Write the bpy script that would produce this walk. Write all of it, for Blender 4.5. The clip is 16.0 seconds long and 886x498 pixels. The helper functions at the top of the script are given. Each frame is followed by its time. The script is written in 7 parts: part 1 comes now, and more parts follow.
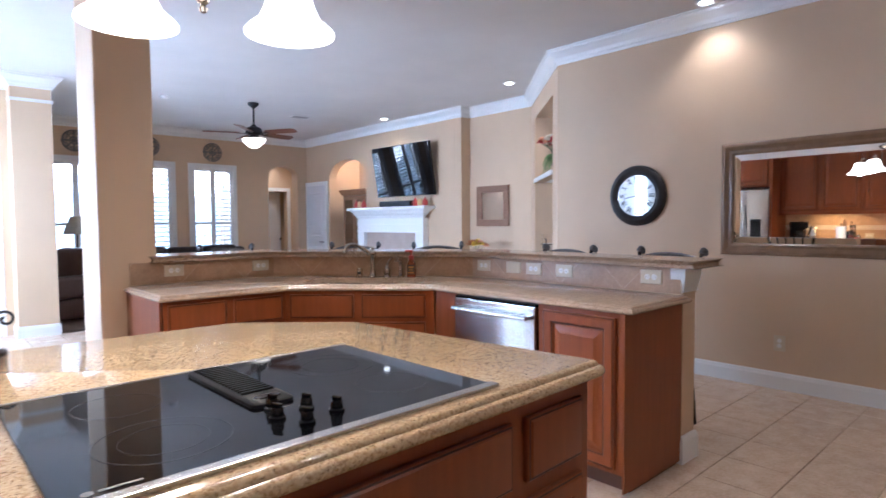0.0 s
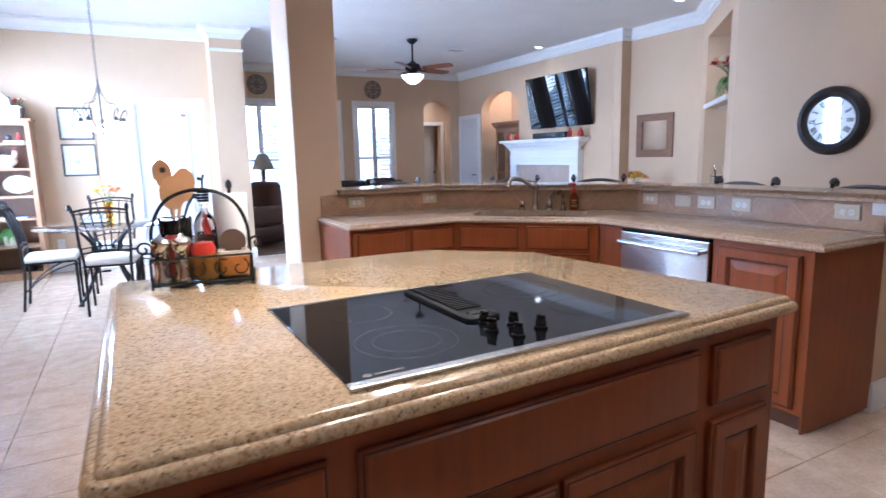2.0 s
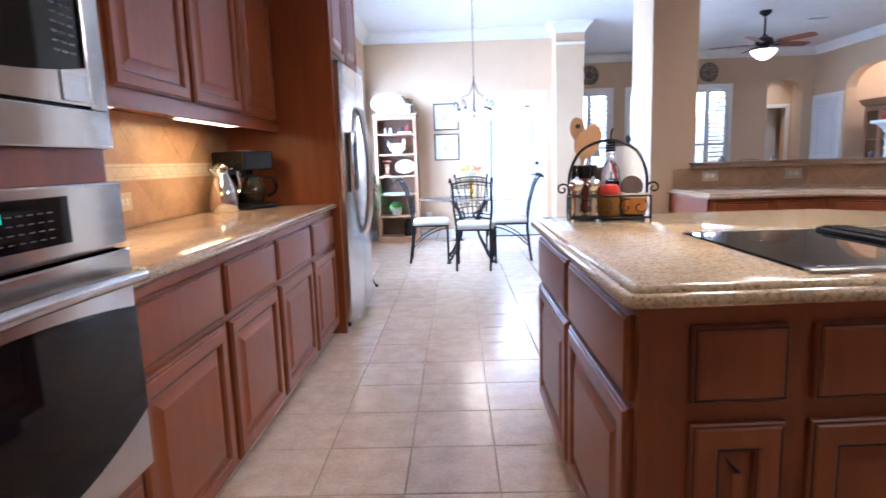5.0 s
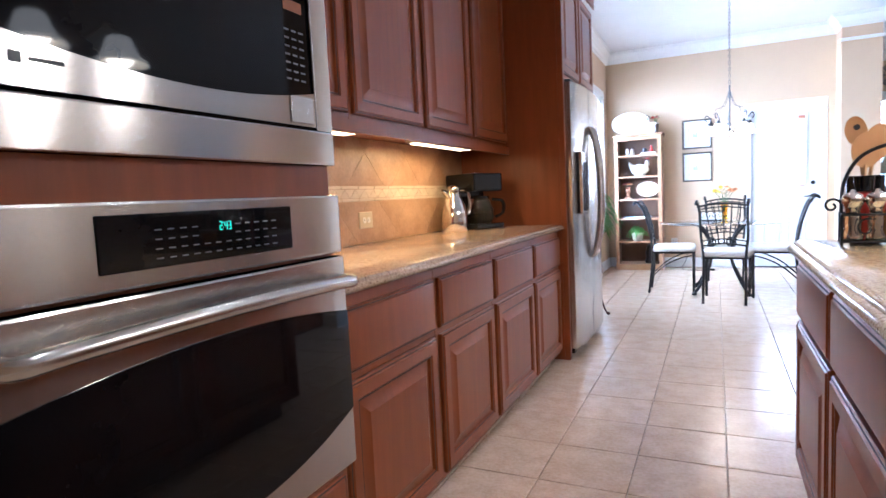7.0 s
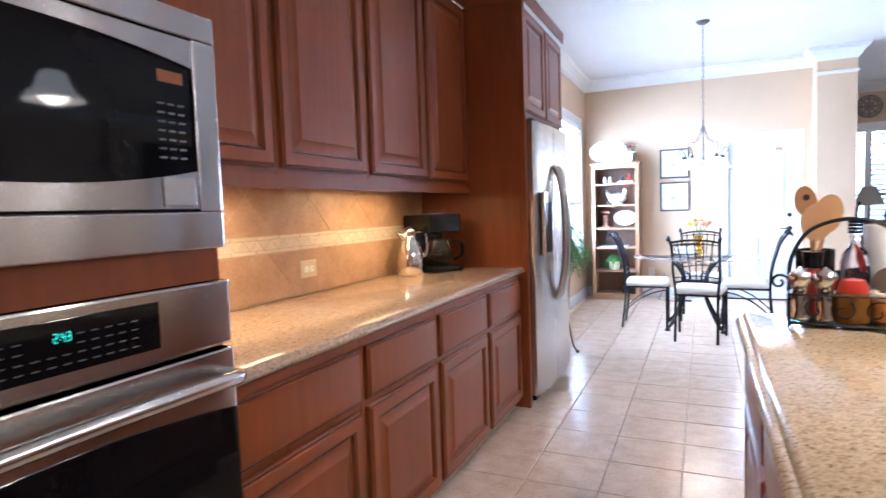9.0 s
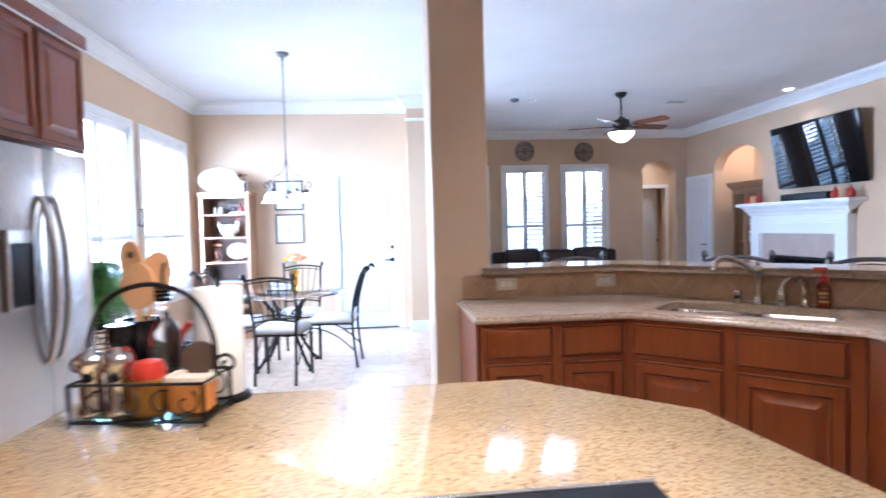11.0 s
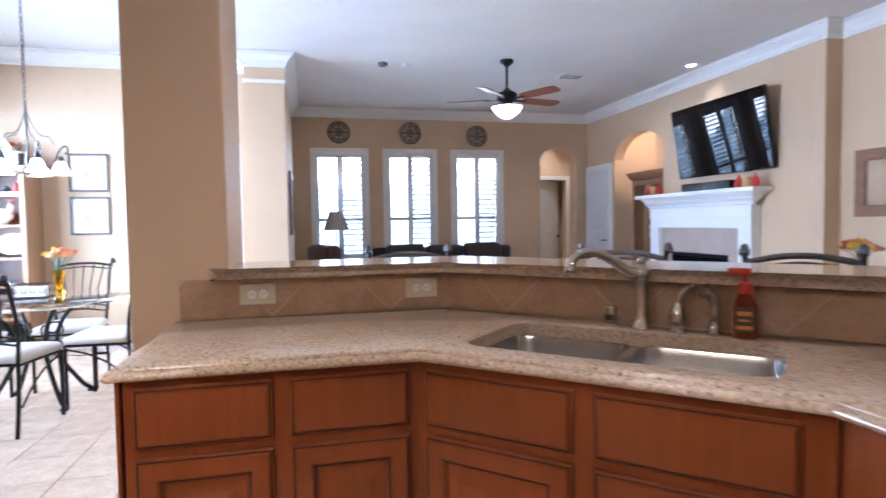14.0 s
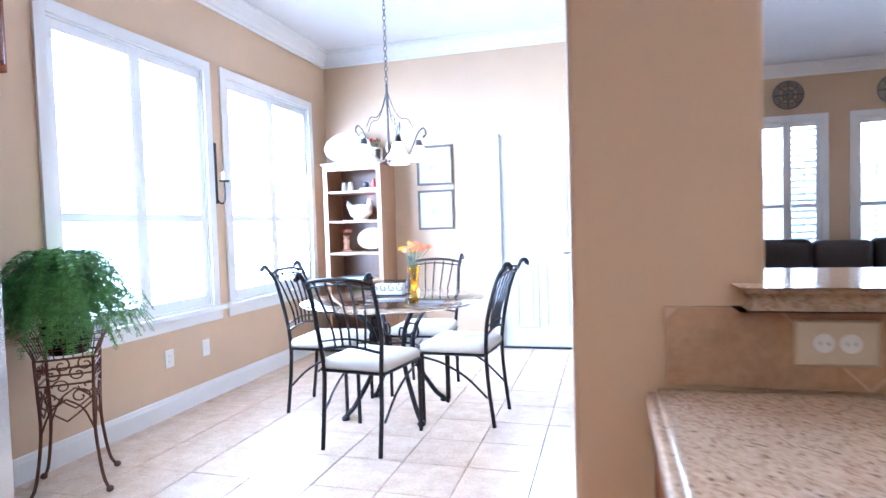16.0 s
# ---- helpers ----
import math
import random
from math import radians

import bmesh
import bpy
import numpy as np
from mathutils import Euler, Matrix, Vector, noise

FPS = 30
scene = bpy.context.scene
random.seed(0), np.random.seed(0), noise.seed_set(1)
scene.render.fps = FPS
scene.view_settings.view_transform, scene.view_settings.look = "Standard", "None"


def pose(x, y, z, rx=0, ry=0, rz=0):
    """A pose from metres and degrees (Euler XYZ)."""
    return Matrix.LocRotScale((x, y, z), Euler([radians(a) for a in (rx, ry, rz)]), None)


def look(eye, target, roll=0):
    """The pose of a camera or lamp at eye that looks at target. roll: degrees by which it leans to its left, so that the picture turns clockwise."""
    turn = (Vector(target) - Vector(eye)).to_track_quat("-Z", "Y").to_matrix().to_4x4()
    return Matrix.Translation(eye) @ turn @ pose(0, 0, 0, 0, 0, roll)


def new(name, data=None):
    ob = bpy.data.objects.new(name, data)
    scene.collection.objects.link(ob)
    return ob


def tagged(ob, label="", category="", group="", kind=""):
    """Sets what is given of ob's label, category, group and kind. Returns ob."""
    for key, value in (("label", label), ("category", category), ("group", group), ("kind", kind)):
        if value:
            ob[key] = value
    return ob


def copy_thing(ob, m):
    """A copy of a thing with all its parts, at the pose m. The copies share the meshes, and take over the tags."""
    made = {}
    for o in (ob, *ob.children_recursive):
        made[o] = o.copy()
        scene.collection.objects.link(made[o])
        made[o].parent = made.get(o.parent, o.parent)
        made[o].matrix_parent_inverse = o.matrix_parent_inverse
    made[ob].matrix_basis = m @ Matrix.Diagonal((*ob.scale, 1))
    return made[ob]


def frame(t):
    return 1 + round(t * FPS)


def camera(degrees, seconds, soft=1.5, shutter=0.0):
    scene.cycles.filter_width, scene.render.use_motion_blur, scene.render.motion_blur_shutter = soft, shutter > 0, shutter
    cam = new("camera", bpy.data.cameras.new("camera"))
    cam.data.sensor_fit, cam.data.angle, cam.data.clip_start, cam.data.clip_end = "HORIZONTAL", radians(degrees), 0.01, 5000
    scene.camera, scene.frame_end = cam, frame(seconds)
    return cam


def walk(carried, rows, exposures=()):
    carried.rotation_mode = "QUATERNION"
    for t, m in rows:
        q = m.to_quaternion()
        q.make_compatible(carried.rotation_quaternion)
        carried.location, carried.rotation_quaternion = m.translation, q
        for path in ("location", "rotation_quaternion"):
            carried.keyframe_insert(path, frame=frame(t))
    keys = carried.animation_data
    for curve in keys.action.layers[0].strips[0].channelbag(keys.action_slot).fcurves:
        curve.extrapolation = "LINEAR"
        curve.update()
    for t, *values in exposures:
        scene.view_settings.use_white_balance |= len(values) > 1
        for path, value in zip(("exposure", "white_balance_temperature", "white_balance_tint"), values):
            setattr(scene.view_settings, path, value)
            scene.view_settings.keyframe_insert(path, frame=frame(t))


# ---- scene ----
cam = camera(75.2, 16.0, shutter=0.4)
PATH = [
    (0, (0.615, 0.296, 1.315), (1.963, 1.77, 1.222), -0.4),
    (0.5, (0.592, 0.311, 1.324), (1.813, 1.886, 1.15), -0.7),
    (1, (0.578, 0.305, 1.333), (1.691, 1.944, 1.064), -1.0),
    (1.5, (0.533, 0.291, 1.34), (1.544, 1.989, 1.032), -1.1),
    (2, (0.429, 0.261, 1.332), (1.355, 2.005, 1.013), -1.3),
    (2.5, (0.345, 0.207, 1.311), (1.099, 2.032, 0.993), -1.5),
    (3, (0.272, 0.156, 1.276), (0.781, 2.064, 0.961), -1.6),
    (3.5, (0.185, 0.127, 1.258), (0.544, 2.069, 0.943), -1.7),
    (4, (0.088, 0.071, 1.226), (0.337, 2.031, 0.914), -1.6),
    (4.5, (0.039, 0.032, 1.205), (0.166, 2.004, 0.894), -1.8),
    (5, (0.001, -0.001, 1.18), (-0.054, 1.975, 0.877), -1.9),
    (5.2, (-0.008, -0.006, 1.168), (-0.149, 1.966, 0.87), -2.1),
    (7.3, (0.112, 0.138, 1.137), (-0.798, 1.911, 0.972), -2.8),
    (7.5, (0.123, 0.153, 1.151), (-0.806, 1.917, 0.991), -2.8),
    (8, (0.122, 0.22, 1.196), (-0.823, 1.977, 1.05), -2.5),
    (8.2, (0.128, 0.249, 1.215), (-0.822, 2.004, 1.084), -2.7),
    (10.3, (0.775, 0.709, 1.394), (0.555, 2.694, 1.288), -0.9),
    (10.5, (0.916, 0.809, 1.377), (0.821, 2.805, 1.295), -1.4),
    (11, (1.187, 0.954, 1.357), (1.371, 2.944, 1.28), -1.5),
    (11.5, (1.445, 1.143, 1.341), (1.874, 3.095, 1.26), -1.0),
    (12, (1.654, 1.301, 1.315), (2.33, 3.181, 1.23), -0.6),
    (12.5, (1.822, 1.464, 1.303), (2.648, 3.283, 1.215), -0.2),
    (13, (1.985, 1.638, 1.285), (2.809, 3.458, 1.196), -0.2),
    (13.5, (2.069, 1.888, 1.265), (2.795, 3.749, 1.173), -0.4),
    (14, (2.069, 2.153, 1.257), (2.521, 4.099, 1.165), -0.9),
    (14.5, (1.988, 2.44, 1.238), (2.196, 4.427, 1.144), -1.2),
    (15, (1.823, 2.721, 1.228), (1.758, 4.718, 1.134), -1.5),
    (15.5, (1.663, 2.99, 1.23), (1.243, 4.943, 1.142), -1.8),
    (16, (1.514, 3.253, 1.223), (0.964, 5.175, 1.141), -1.8),
]
EXPOSURES = [(0.0, 0.06, 4820, 15), (2.5, 0.06, 4660, 15), (5.0, 0.04, 4640, 15), (8.0, 0.03, 4830, 15), (10.5, 0.14, 4700, 15), (12.0, 0.05, 4740, 15), (13.3, 0.04, 4960, 15), (14.2, 0.06, 4940, 15), (15.5, 0.20, 4670, 15), (16.0, 0.22, 4670, 15)]
walk(cam, [(t, look(eye, target, roll)) for t, eye, target, roll in PATH], EXPOSURES)

# ---- world and large lights ----
world = bpy.data.worlds.new("sky")
scene.world = world
world.use_nodes = True
wn = world.node_tree
sky = wn.nodes.new("ShaderNodeTexSky")
sky.sky_type, sky.sun_disc = "NISHITA", False
sky.sun_elevation, sky.sun_rotation = radians(48), radians(-70)
wn.links.new(sky.outputs[0], wn.nodes["Background"].inputs[0])
wn.nodes["Background"].inputs[1].default_value = 0.12


def lamp(name, kind, m, energy, color=(1, 1, 1), size=0.1, size_y=None, spot=None):
    data = bpy.data.lights.new(name, kind)
    data.energy, data.color = energy, color
    if kind == "AREA":
        data.shape, data.size, data.size_y = "RECTANGLE", size, size_y or size
    elif kind == "SUN":
        data.angle = size
    else:
        data.shadow_soft_size = size
    if kind == "SPOT":
        data.spot_size, data.spot_blend = radians(spot), 0.7
    ob = new(name, data)
    ob.matrix_world = m
    return ob


DAY = (0.79, 0.905, 1.0)
WARM = (1.0, 0.78, 0.52)
lamp("sun", "SUN", look((0, 0, 10), (7.0, -3.0, 0)), 2.5, (1, 0.95, 0.88), radians(0.5))
# sky light standing in the window openings, behind the louvres
for y in (6.27, 7.79):
    lamp("window_light", "AREA", look((-1.43, y, 1.55), (0, y, 1.55)), 250, DAY, 1.14, 1.66)
for x in (2.56, 3.67, 4.79):
    lamp("window_light", "AREA", look((x, 11.75, 2.12), (x, 10.65, 1.07)), 34, (1.0, 0.97, 0.92), 0.72, 0.7)
lamp("window_light", "AREA", look((0.895, 8.92, 1.50), (0.895, 0, 1.50)), 10, DAY, 0.46, 0.84)

# ---- materials ----
MATS = {}


def nodes_of(name, rough=0.5, metal=0.0):
    m = bpy.data.materials.new(name)
    m.use_nodes = True
    nt = m.node_tree
    b = nt.nodes["Principled BSDF"]
    b.inputs["Roughness"].default_value, b.inputs["Metallic"].default_value = rough, metal
    MATS[name] = m
    return m, nt, b


def coords(nt, scale=(1, 1, 1)):
    tc, mp = nt.nodes.new("ShaderNodeTexCoord"), nt.nodes.new("ShaderNodeMapping")
    mp.inputs["Scale"].default_value = scale
    nt.links.new(tc.outputs["Object"], mp.inputs["Vector"])
    return mp.outputs[0]


def geo_coords(nt, scale=(1, 1, 1)):
    g, mp = nt.nodes.new("ShaderNodeNewGeometry"), nt.nodes.new("ShaderNodeMapping")
    mp.inputs["Scale"].default_value = scale
    nt.links.new(g.outputs["Position"], mp.inputs["Vector"])
    return mp.outputs[0]


def noise_tex(nt, vec, scale, detail=4.0, rough=0.55):
    n = nt.nodes.new("ShaderNodeTexNoise")
    n.inputs["Scale"].default_value, n.inputs["Detail"].default_value, n.inputs["Roughness"].default_value = scale, detail, rough
    nt.links.new(vec, n.inputs["Vector"])
    return n.outputs["Fac"]


def ramp(nt, fac, stops):
    r = nt.nodes.new("ShaderNodeValToRGB")
    while len(r.color_ramp.elements) < len(stops):
        r.color_ramp.elements.new(0.5)
    for e, (p, c) in zip(r.color_ramp.elements, stops):
        e.position, e.color = p, (*c, 1)
    nt.links.new(fac, r.inputs[0])
    return r.outputs[0]


def mix(nt, a, b, fac, mode="MIX"):
    m = nt.nodes.new("ShaderNodeMix")
    m.data_type, m.blend_type = "RGBA", mode
    for sock, v in ((m.inputs["Factor"], fac), (m.inputs["A"], a), (m.inputs["B"], b)):
        if isinstance(v, (int, float)):
            sock.default_value = v
        elif isinstance(v, tuple):
            sock.default_value = (*v, 1)
        else:
            nt.links.new(v, sock)
    return m.outputs["Result"]


def bump(nt, b, fac, strength, dist=0.002):
    n = nt.nodes.new("ShaderNodeBump")
    n.inputs["Strength"].default_value, n.inputs["Distance"].default_value = strength, dist
    nt.links.new(fac, n.inputs["Height"])
    nt.links.new(n.outputs[0], b.inputs["Normal"])


def painted(name, color, rough=0.6, vary=0.06, grain=140, strength=0.15, gloss_noise=True):
    m, nt, b = nodes_of(name, rough)
    v = geo_coords(nt)
    big, fine = noise_tex(nt, v, 1.3, 3), noise_tex(nt, v, grain, 3)
    lo = tuple(c * (1 - vary) for c in color)
    hi = tuple(min(1, c * (1 + vary)) for c in color)
    nt.links.new(ramp(nt, big, [(0.3, lo), (0.7, hi)]), b.inputs["Base Color"])
    bump(nt, b, fine, strength)
    return m


def plain(name, color, rough=0.5, metal=0.0, vary=0.1, scale=30, coat=0.0):
    m, nt, b = nodes_of(name, rough, metal)
    f = noise_tex(nt, coords(nt), scale, 4)
    nt.links.new(ramp(nt, f, [(0.25, tuple(c * (1 - vary) for c in color)), (0.75, tuple(min(1, c * (1 + vary)) for c in color))]), b.inputs["Base Color"])
    b.inputs["Coat Weight"].default_value = coat
    return m


def wood(name, dark, light, rough=0.38, scale=(14, 14, 1.2), coat=0.25):
    m, nt, b = nodes_of(name, rough)
    v = coords(nt, scale)
    info = nt.nodes.new("ShaderNodeObjectInfo")
    add = nt.nodes.new("ShaderNodeVectorMath")
    add.operation = "ADD"
    sc = nt.nodes.new("ShaderNodeMath")
    sc.operation = "MULTIPLY"
    sc.inputs[1].default_value = 37.0
    nt.links.new(info.outputs["Random"], sc.inputs[0])
    nt.links.new(v, add.inputs[0])
    nt.links.new(sc.outputs[0], add.inputs[1])
    grain = noise_tex(nt, add.outputs[0], 2.2, 6, 0.6)
    cloud = noise_tex(nt, coords(nt), 2.5, 3)
    c1 = ramp(nt, grain, [(0.25, dark), (0.75, light)])
    c2 = ramp(nt, cloud, [(0.3, tuple(c * 0.82 for c in light)), (0.7, light)])
    nt.links.new(mix(nt, c1, c2, 0.45), b.inputs["Base Color"])
    b.inputs["Specular IOR Level"].default_value = 0.32
    b.inputs["Coat Weight"].default_value = coat
    b.inputs["Coat Roughness"].default_value = 0.25
    bump(nt, b, grain, 0.06, 0.001)
    return m


def metal(name, color, rough, stretch=(1, 1, 1), vary=0.12, scale=60, spread=0.2, brushed=0.0):
    m, nt, b = nodes_of(name, rough, 1.0)
    if brushed:
        axis = nt.nodes.new("ShaderNodeCombineXYZ")
        axis.inputs["Z"].default_value = 1.0
        nt.links.new(axis.outputs[0], b.inputs["Tangent"])
        b.inputs["Anisotropic"].default_value = brushed
    f = noise_tex(nt, coords(nt, stretch), scale, 3)
    nt.links.new(ramp(nt, f, [(0.3, tuple(c * (1 - vary) for c in color)), (0.7, color)]), b.inputs["Base Color"])
    r = nt.nodes.new("ShaderNodeMapRange")
    r.inputs["To Min"].default_value, r.inputs["To Max"].default_value = rough * (1 - spread), rough * (1 + spread)
    nt.links.new(f, r.inputs["Value"])
    nt.links.new(r.outputs[0], b.inputs["Roughness"])
    return m


def glass(name, color=(1, 1, 1), rough=0.0, ior=1.45):
    m, nt, b = nodes_of(name, rough)
    b.inputs["Transmission Weight"].default_value, b.inputs["IOR"].default_value = 1.0, ior
    b.inputs["Base Color"].default_value = (*color, 1)
    return m


def glow(name, color, strength):
    m, nt, b = nodes_of(name, 0.4)
    b.inputs["Base Color"].default_value = (*color, 1)
    b.inputs["Emission Color"].default_value = (*color, 1)
    b.inputs["Emission Strength"].default_value = strength
    return m


def stone(name, tones, speck, scale=1.0, rough=0.12, big=3.0):
    m, nt, b = nodes_of(name, rough)
    v = geo_coords(nt)
    cells = nt.nodes.new("ShaderNodeTexVoronoi")
    cells.inputs["Scale"].default_value = 130 * scale
    nt.links.new(v, cells.inputs["Vector"])
    sep = nt.nodes.new("ShaderNodeSeparateColor")
    nt.links.new(cells.outputs["Color"], sep.inputs[0])
    base = ramp(nt, sep.outputs[0], [(0.0, tones[0]), (0.45, tones[1]), (0.8, tones[2]), (1.0, tones[1])])
    n2 = noise_tex(nt, v, 75 * scale, 3)
    dark = ramp(nt, n2, [(0.58, (0, 0, 0)), (0.70, (1, 1, 1))])
    c = mix(nt, base, speck, dark)
    cloud = noise_tex(nt, v, big, 3)
    c = mix(nt, c, ramp(nt, cloud, [(0.3, (0.86, 0.84, 0.82)), (0.7, (1, 1, 1))]), 1.0, "MULTIPLY")
    nt.links.new(c, b.inputs["Base Color"])
    return m


def tile(name, a, b_, rough=0.35, scale=6.0, random_amount=0.12, spots=None):
    m, nt, b = nodes_of(name, rough)
    v = geo_coords(nt)
    f = noise_tex(nt, v, scale, 5, 0.6)
    f2 = noise_tex(nt, v, scale * 7, 4, 0.6)
    c = mix(nt, ramp(nt, f, [(0.3, a), (0.7, b_)]), ramp(nt, f2, [(0.35, a), (0.65, b_)]), 0.35)
    info = nt.nodes.new("ShaderNodeObjectInfo")
    r = nt.nodes.new("ShaderNodeMapRange")
    r.inputs["To Min"].default_value, r.inputs["To Max"].default_value = 1 - random_amount, 1.0
    nt.links.new(info.outputs["Random"], r.inputs["Value"])
    c = mix(nt, c, r.outputs[0], 1.0, "MULTIPLY")
    nt.links.new(c, b.inputs["Base Color"])
    rr = nt.nodes.new("ShaderNodeMapRange")
    rr.inputs["To Min"].default_value, rr.inputs["To Max"].default_value = rough * 0.75, rough * 1.2
    nt.links.new(f2, rr.inputs["Value"])
    nt.links.new(rr.outputs[0], b.inputs["Roughness"])
    bump(nt, b, f2, 0.08, 0.002)
    return m


WALL = painted("wall_paint", (0.60, 0.44, 0.285), 0.62, 0.05)
CEIL = painted("ceiling_paint", (0.70, 0.69, 0.68), 0.8, 0.04, 90, 0.35)
WHITE = painted("white_trim", (0.80, 0.80, 0.79), 0.35, 0.03, 60, 0.04)
DOORPAINT = painted("door_paint", (0.70, 0.71, 0.73), 0.35, 0.03, 60, 0.04)
CHERRY = wood("cherry_cabinet_wood", (0.150, 0.037, 0.0080), (0.262, 0.068, 0.0148), 0.36, (14, 14, 1.2), 0.05)
GLAZE = wood("dark_glaze_in_grooves", (0.040, 0.011, 0.004), (0.070, 0.019, 0.006), 0.45, (14, 14, 1.2), 0.08)
TOE = plain("toe_kick", (0.10, 0.04, 0.02), 0.6)
OAK = wood("oak_shelf_wood", (0.24, 0.12, 0.06), (0.40, 0.23, 0.12), 0.45)
WALNUT = wood("walnut_wood", (0.09, 0.045, 0.022), (0.20, 0.10, 0.05), 0.4)
RUSTIC = wood("rustic_frame_wood", (0.12, 0.06, 0.034), (0.30, 0.165, 0.095), 0.6, (6, 6, 30), 0.0)
BRONZEWOOD = wood("bronze_frame_wood", (0.12, 0.065, 0.03), (0.24, 0.14, 0.07), 0.35, (6, 6, 6), 0.3)
QUARTZ = stone("speckled_quartz", [(0.54, 0.39, 0.21), (0.66, 0.51, 0.31), (0.40, 0.26, 0.125)], (0.17, 0.105, 0.052), 1.5, 0.10)
QUARTZ2 = stone("speckled_quartz_rose", [(0.50, 0.355, 0.235), (0.60, 0.46, 0.33), (0.38, 0.255, 0.155)], (0.15, 0.092, 0.055), 1.4, 0.11)
FLOORT = tile("floor_tile", (0.59, 0.42, 0.28), (0.83, 0.68, 0.53), 0.22, 9.0, 0.06)
GROUT = plain("grout", (0.57, 0.46, 0.36), 0.9)
SPLASHT = tile("splash_tile", (0.34, 0.205, 0.115), (0.53, 0.35, 0.21), 0.38, 9.0, 0.12)
SPLASHG = plain("splash_grout", (0.52, 0.385, 0.26), 0.85)
BANDT = tile("accent_tile", (0.60, 0.50, 0.38), (0.72, 0.62, 0.50), 0.4, 14.0, 0.15)
STEEL = metal("stainless_steel", (0.56, 0.55, 0.535), 0.25, (1, 1, 60), 0.03, 20, 0.06)
STEELH = metal("stainless_steel_brushed_along", (0.52, 0.50, 0.48), 0.17, (1, 1, 70), 0.03, 8, 0.06, 0.9)
CHROME = metal("polished_chrome", (0.78, 0.77, 0.75), 0.07)
NICKEL = metal("brushed_nickel", (0.50, 0.45, 0.38), 0.22)
IRON = metal("wrought_iron", (0.045, 0.042, 0.042), 0.42, (1, 1, 1), 0.3, 90)
RUSTIRON = metal("rust_brown_iron", (0.13, 0.065, 0.045), 0.5, (1, 1, 1), 0.3, 90)
BLACKG = plain("black_glass", (0.006, 0.006, 0.007), 0.04, 0.0, 0.05)
BLACKP = plain("black_plastic", (0.006, 0.006, 0.007), 0.16)
VENTP = plain("matt_black_grille", (0.006, 0.006, 0.007), 0.55)
GREYP = plain("grey_print", (0.09, 0.09, 0.09), 0.5)
RINGP = plain("faint_print", (0.028, 0.028, 0.030), 0.2)
LEATHER = plain("dark_leather", (0.022, 0.014, 0.013), 0.34, 0, 0.3, 60)
RECLINE = plain("brown_leather", (0.07, 0.035, 0.028), 0.4, 0, 0.3, 60)
CUSHION = painted("ivory_fabric", (0.62, 0.57, 0.50), 0.85, 0.06, 400, 0.5)
CARPET = painted("dark_carpet", (0.16, 0.11, 0.085), 0.95, 0.15, 500, 0.9)
IVORY = plain("almond_plastic", (0.60, 0.52, 0.38), 0.35, 0, 0.03)
WHITEP = plain("white_plastic", (0.78, 0.77, 0.74), 0.3, 0, 0.03)
SLOT = plain("socket_slot", (0.03, 0.03, 0.03), 0.6)
CLEAR = glass("clear_glass")
PANE = glass("window_pane", (1, 1, 1), 0.0, 1.05)
TEALG = glass("teal_glass", (0.55, 0.85, 0.82))
AMBER = glass("amber_glass", (0.95, 0.62, 0.05))
MIRROR = metal("mirror_silver", (0.92, 0.92, 0.92), 0.0, (1, 1, 1), 0.0)
SHADE = glow("frosted_shade_glass", (1.0, 0.88, 0.68), 7.0)
BOWL = glow("lit_bowl_glass", (1.0, 0.84, 0.60), 4.0)
CANGLOW = glow("can_bulb", (1.0, 0.90, 0.75), 18.0)
STRIP = glow("under_cabinet_strip", (1.0, 0.72, 0.35), 6.0)
CLOCKLED = glow("green_digits", (0.15, 0.9, 0.6), 1.1)
AMBERLED = plain("amber_display", (0.25, 0.08, 0.02), 0.3)
PAPER = plain("paper_white", (0.82, 0.81, 0.78), 0.8, 0, 0.02)
WOODSPOON = wood("spoon_wood", (0.42, 0.22, 0.09), (0.58, 0.33, 0.15), 0.6, (8, 8, 2), 0.0)
RED = plain("red_glaze", (0.42, 0.03, 0.015), 0.3)
ORANGE = plain("orange_ceramic", (0.58, 0.22, 0.03), 0.35, 0, 0.2)
CREAM = plain("cream_ceramic", (0.72, 0.66, 0.55), 0.35)
BROWNC = plain("brown_ceramic", (0.065, 0.038, 0.024), 0.5)
CLOCKRIM = plain("worn_black_paint", (0.020, 0.017, 0.017), 0.42, 0, 0.3)
OLIVE = plain("olive_oil", (0.18, 0.08, 0.01), 0.2)
FERN = plain("fern_green", (0.10, 0.25, 0.045), 0.55, 0, 0.45, 25)
FERND = plain("stem_green", (0.05, 0.10, 0.03), 0.6, 0, 0.3)
PEACH = plain("peach_petal", (0.75, 0.36, 0.18), 0.7, 0, 0.15)
YELLOW = plain("yellow_petal", (0.80, 0.55, 0.08), 0.7, 0, 0.15)
PINK = plain("pink_petal", (0.55, 0.12, 0.12), 0.7, 0, 0.2)
IVORYP = plain("ivory_petal", (0.75, 0.66, 0.48), 0.7, 0, 0.1)
FIRETILE = tile("hearth_tile", (0.42, 0.33, 0.27), (0.52, 0.42, 0.35), 0.4, 5, 0.08)
BRICK = tile("outside_brick", (0.34, 0.17, 0.12), (0.46, 0.26, 0.19), 0.8, 9, 0.2)
LAMPSH = plain("linen_shade", (0.46, 0.44, 0.38), 0.9)
PEWTER = metal("dark_pewter", (0.16, 0.15, 0.15), 0.45, (1, 1, 1), 0.4, 50)
CURIO = wood("honey_walnut_wood", (0.17, 0.080, 0.036), (0.33, 0.17, 0.080), 0.4)
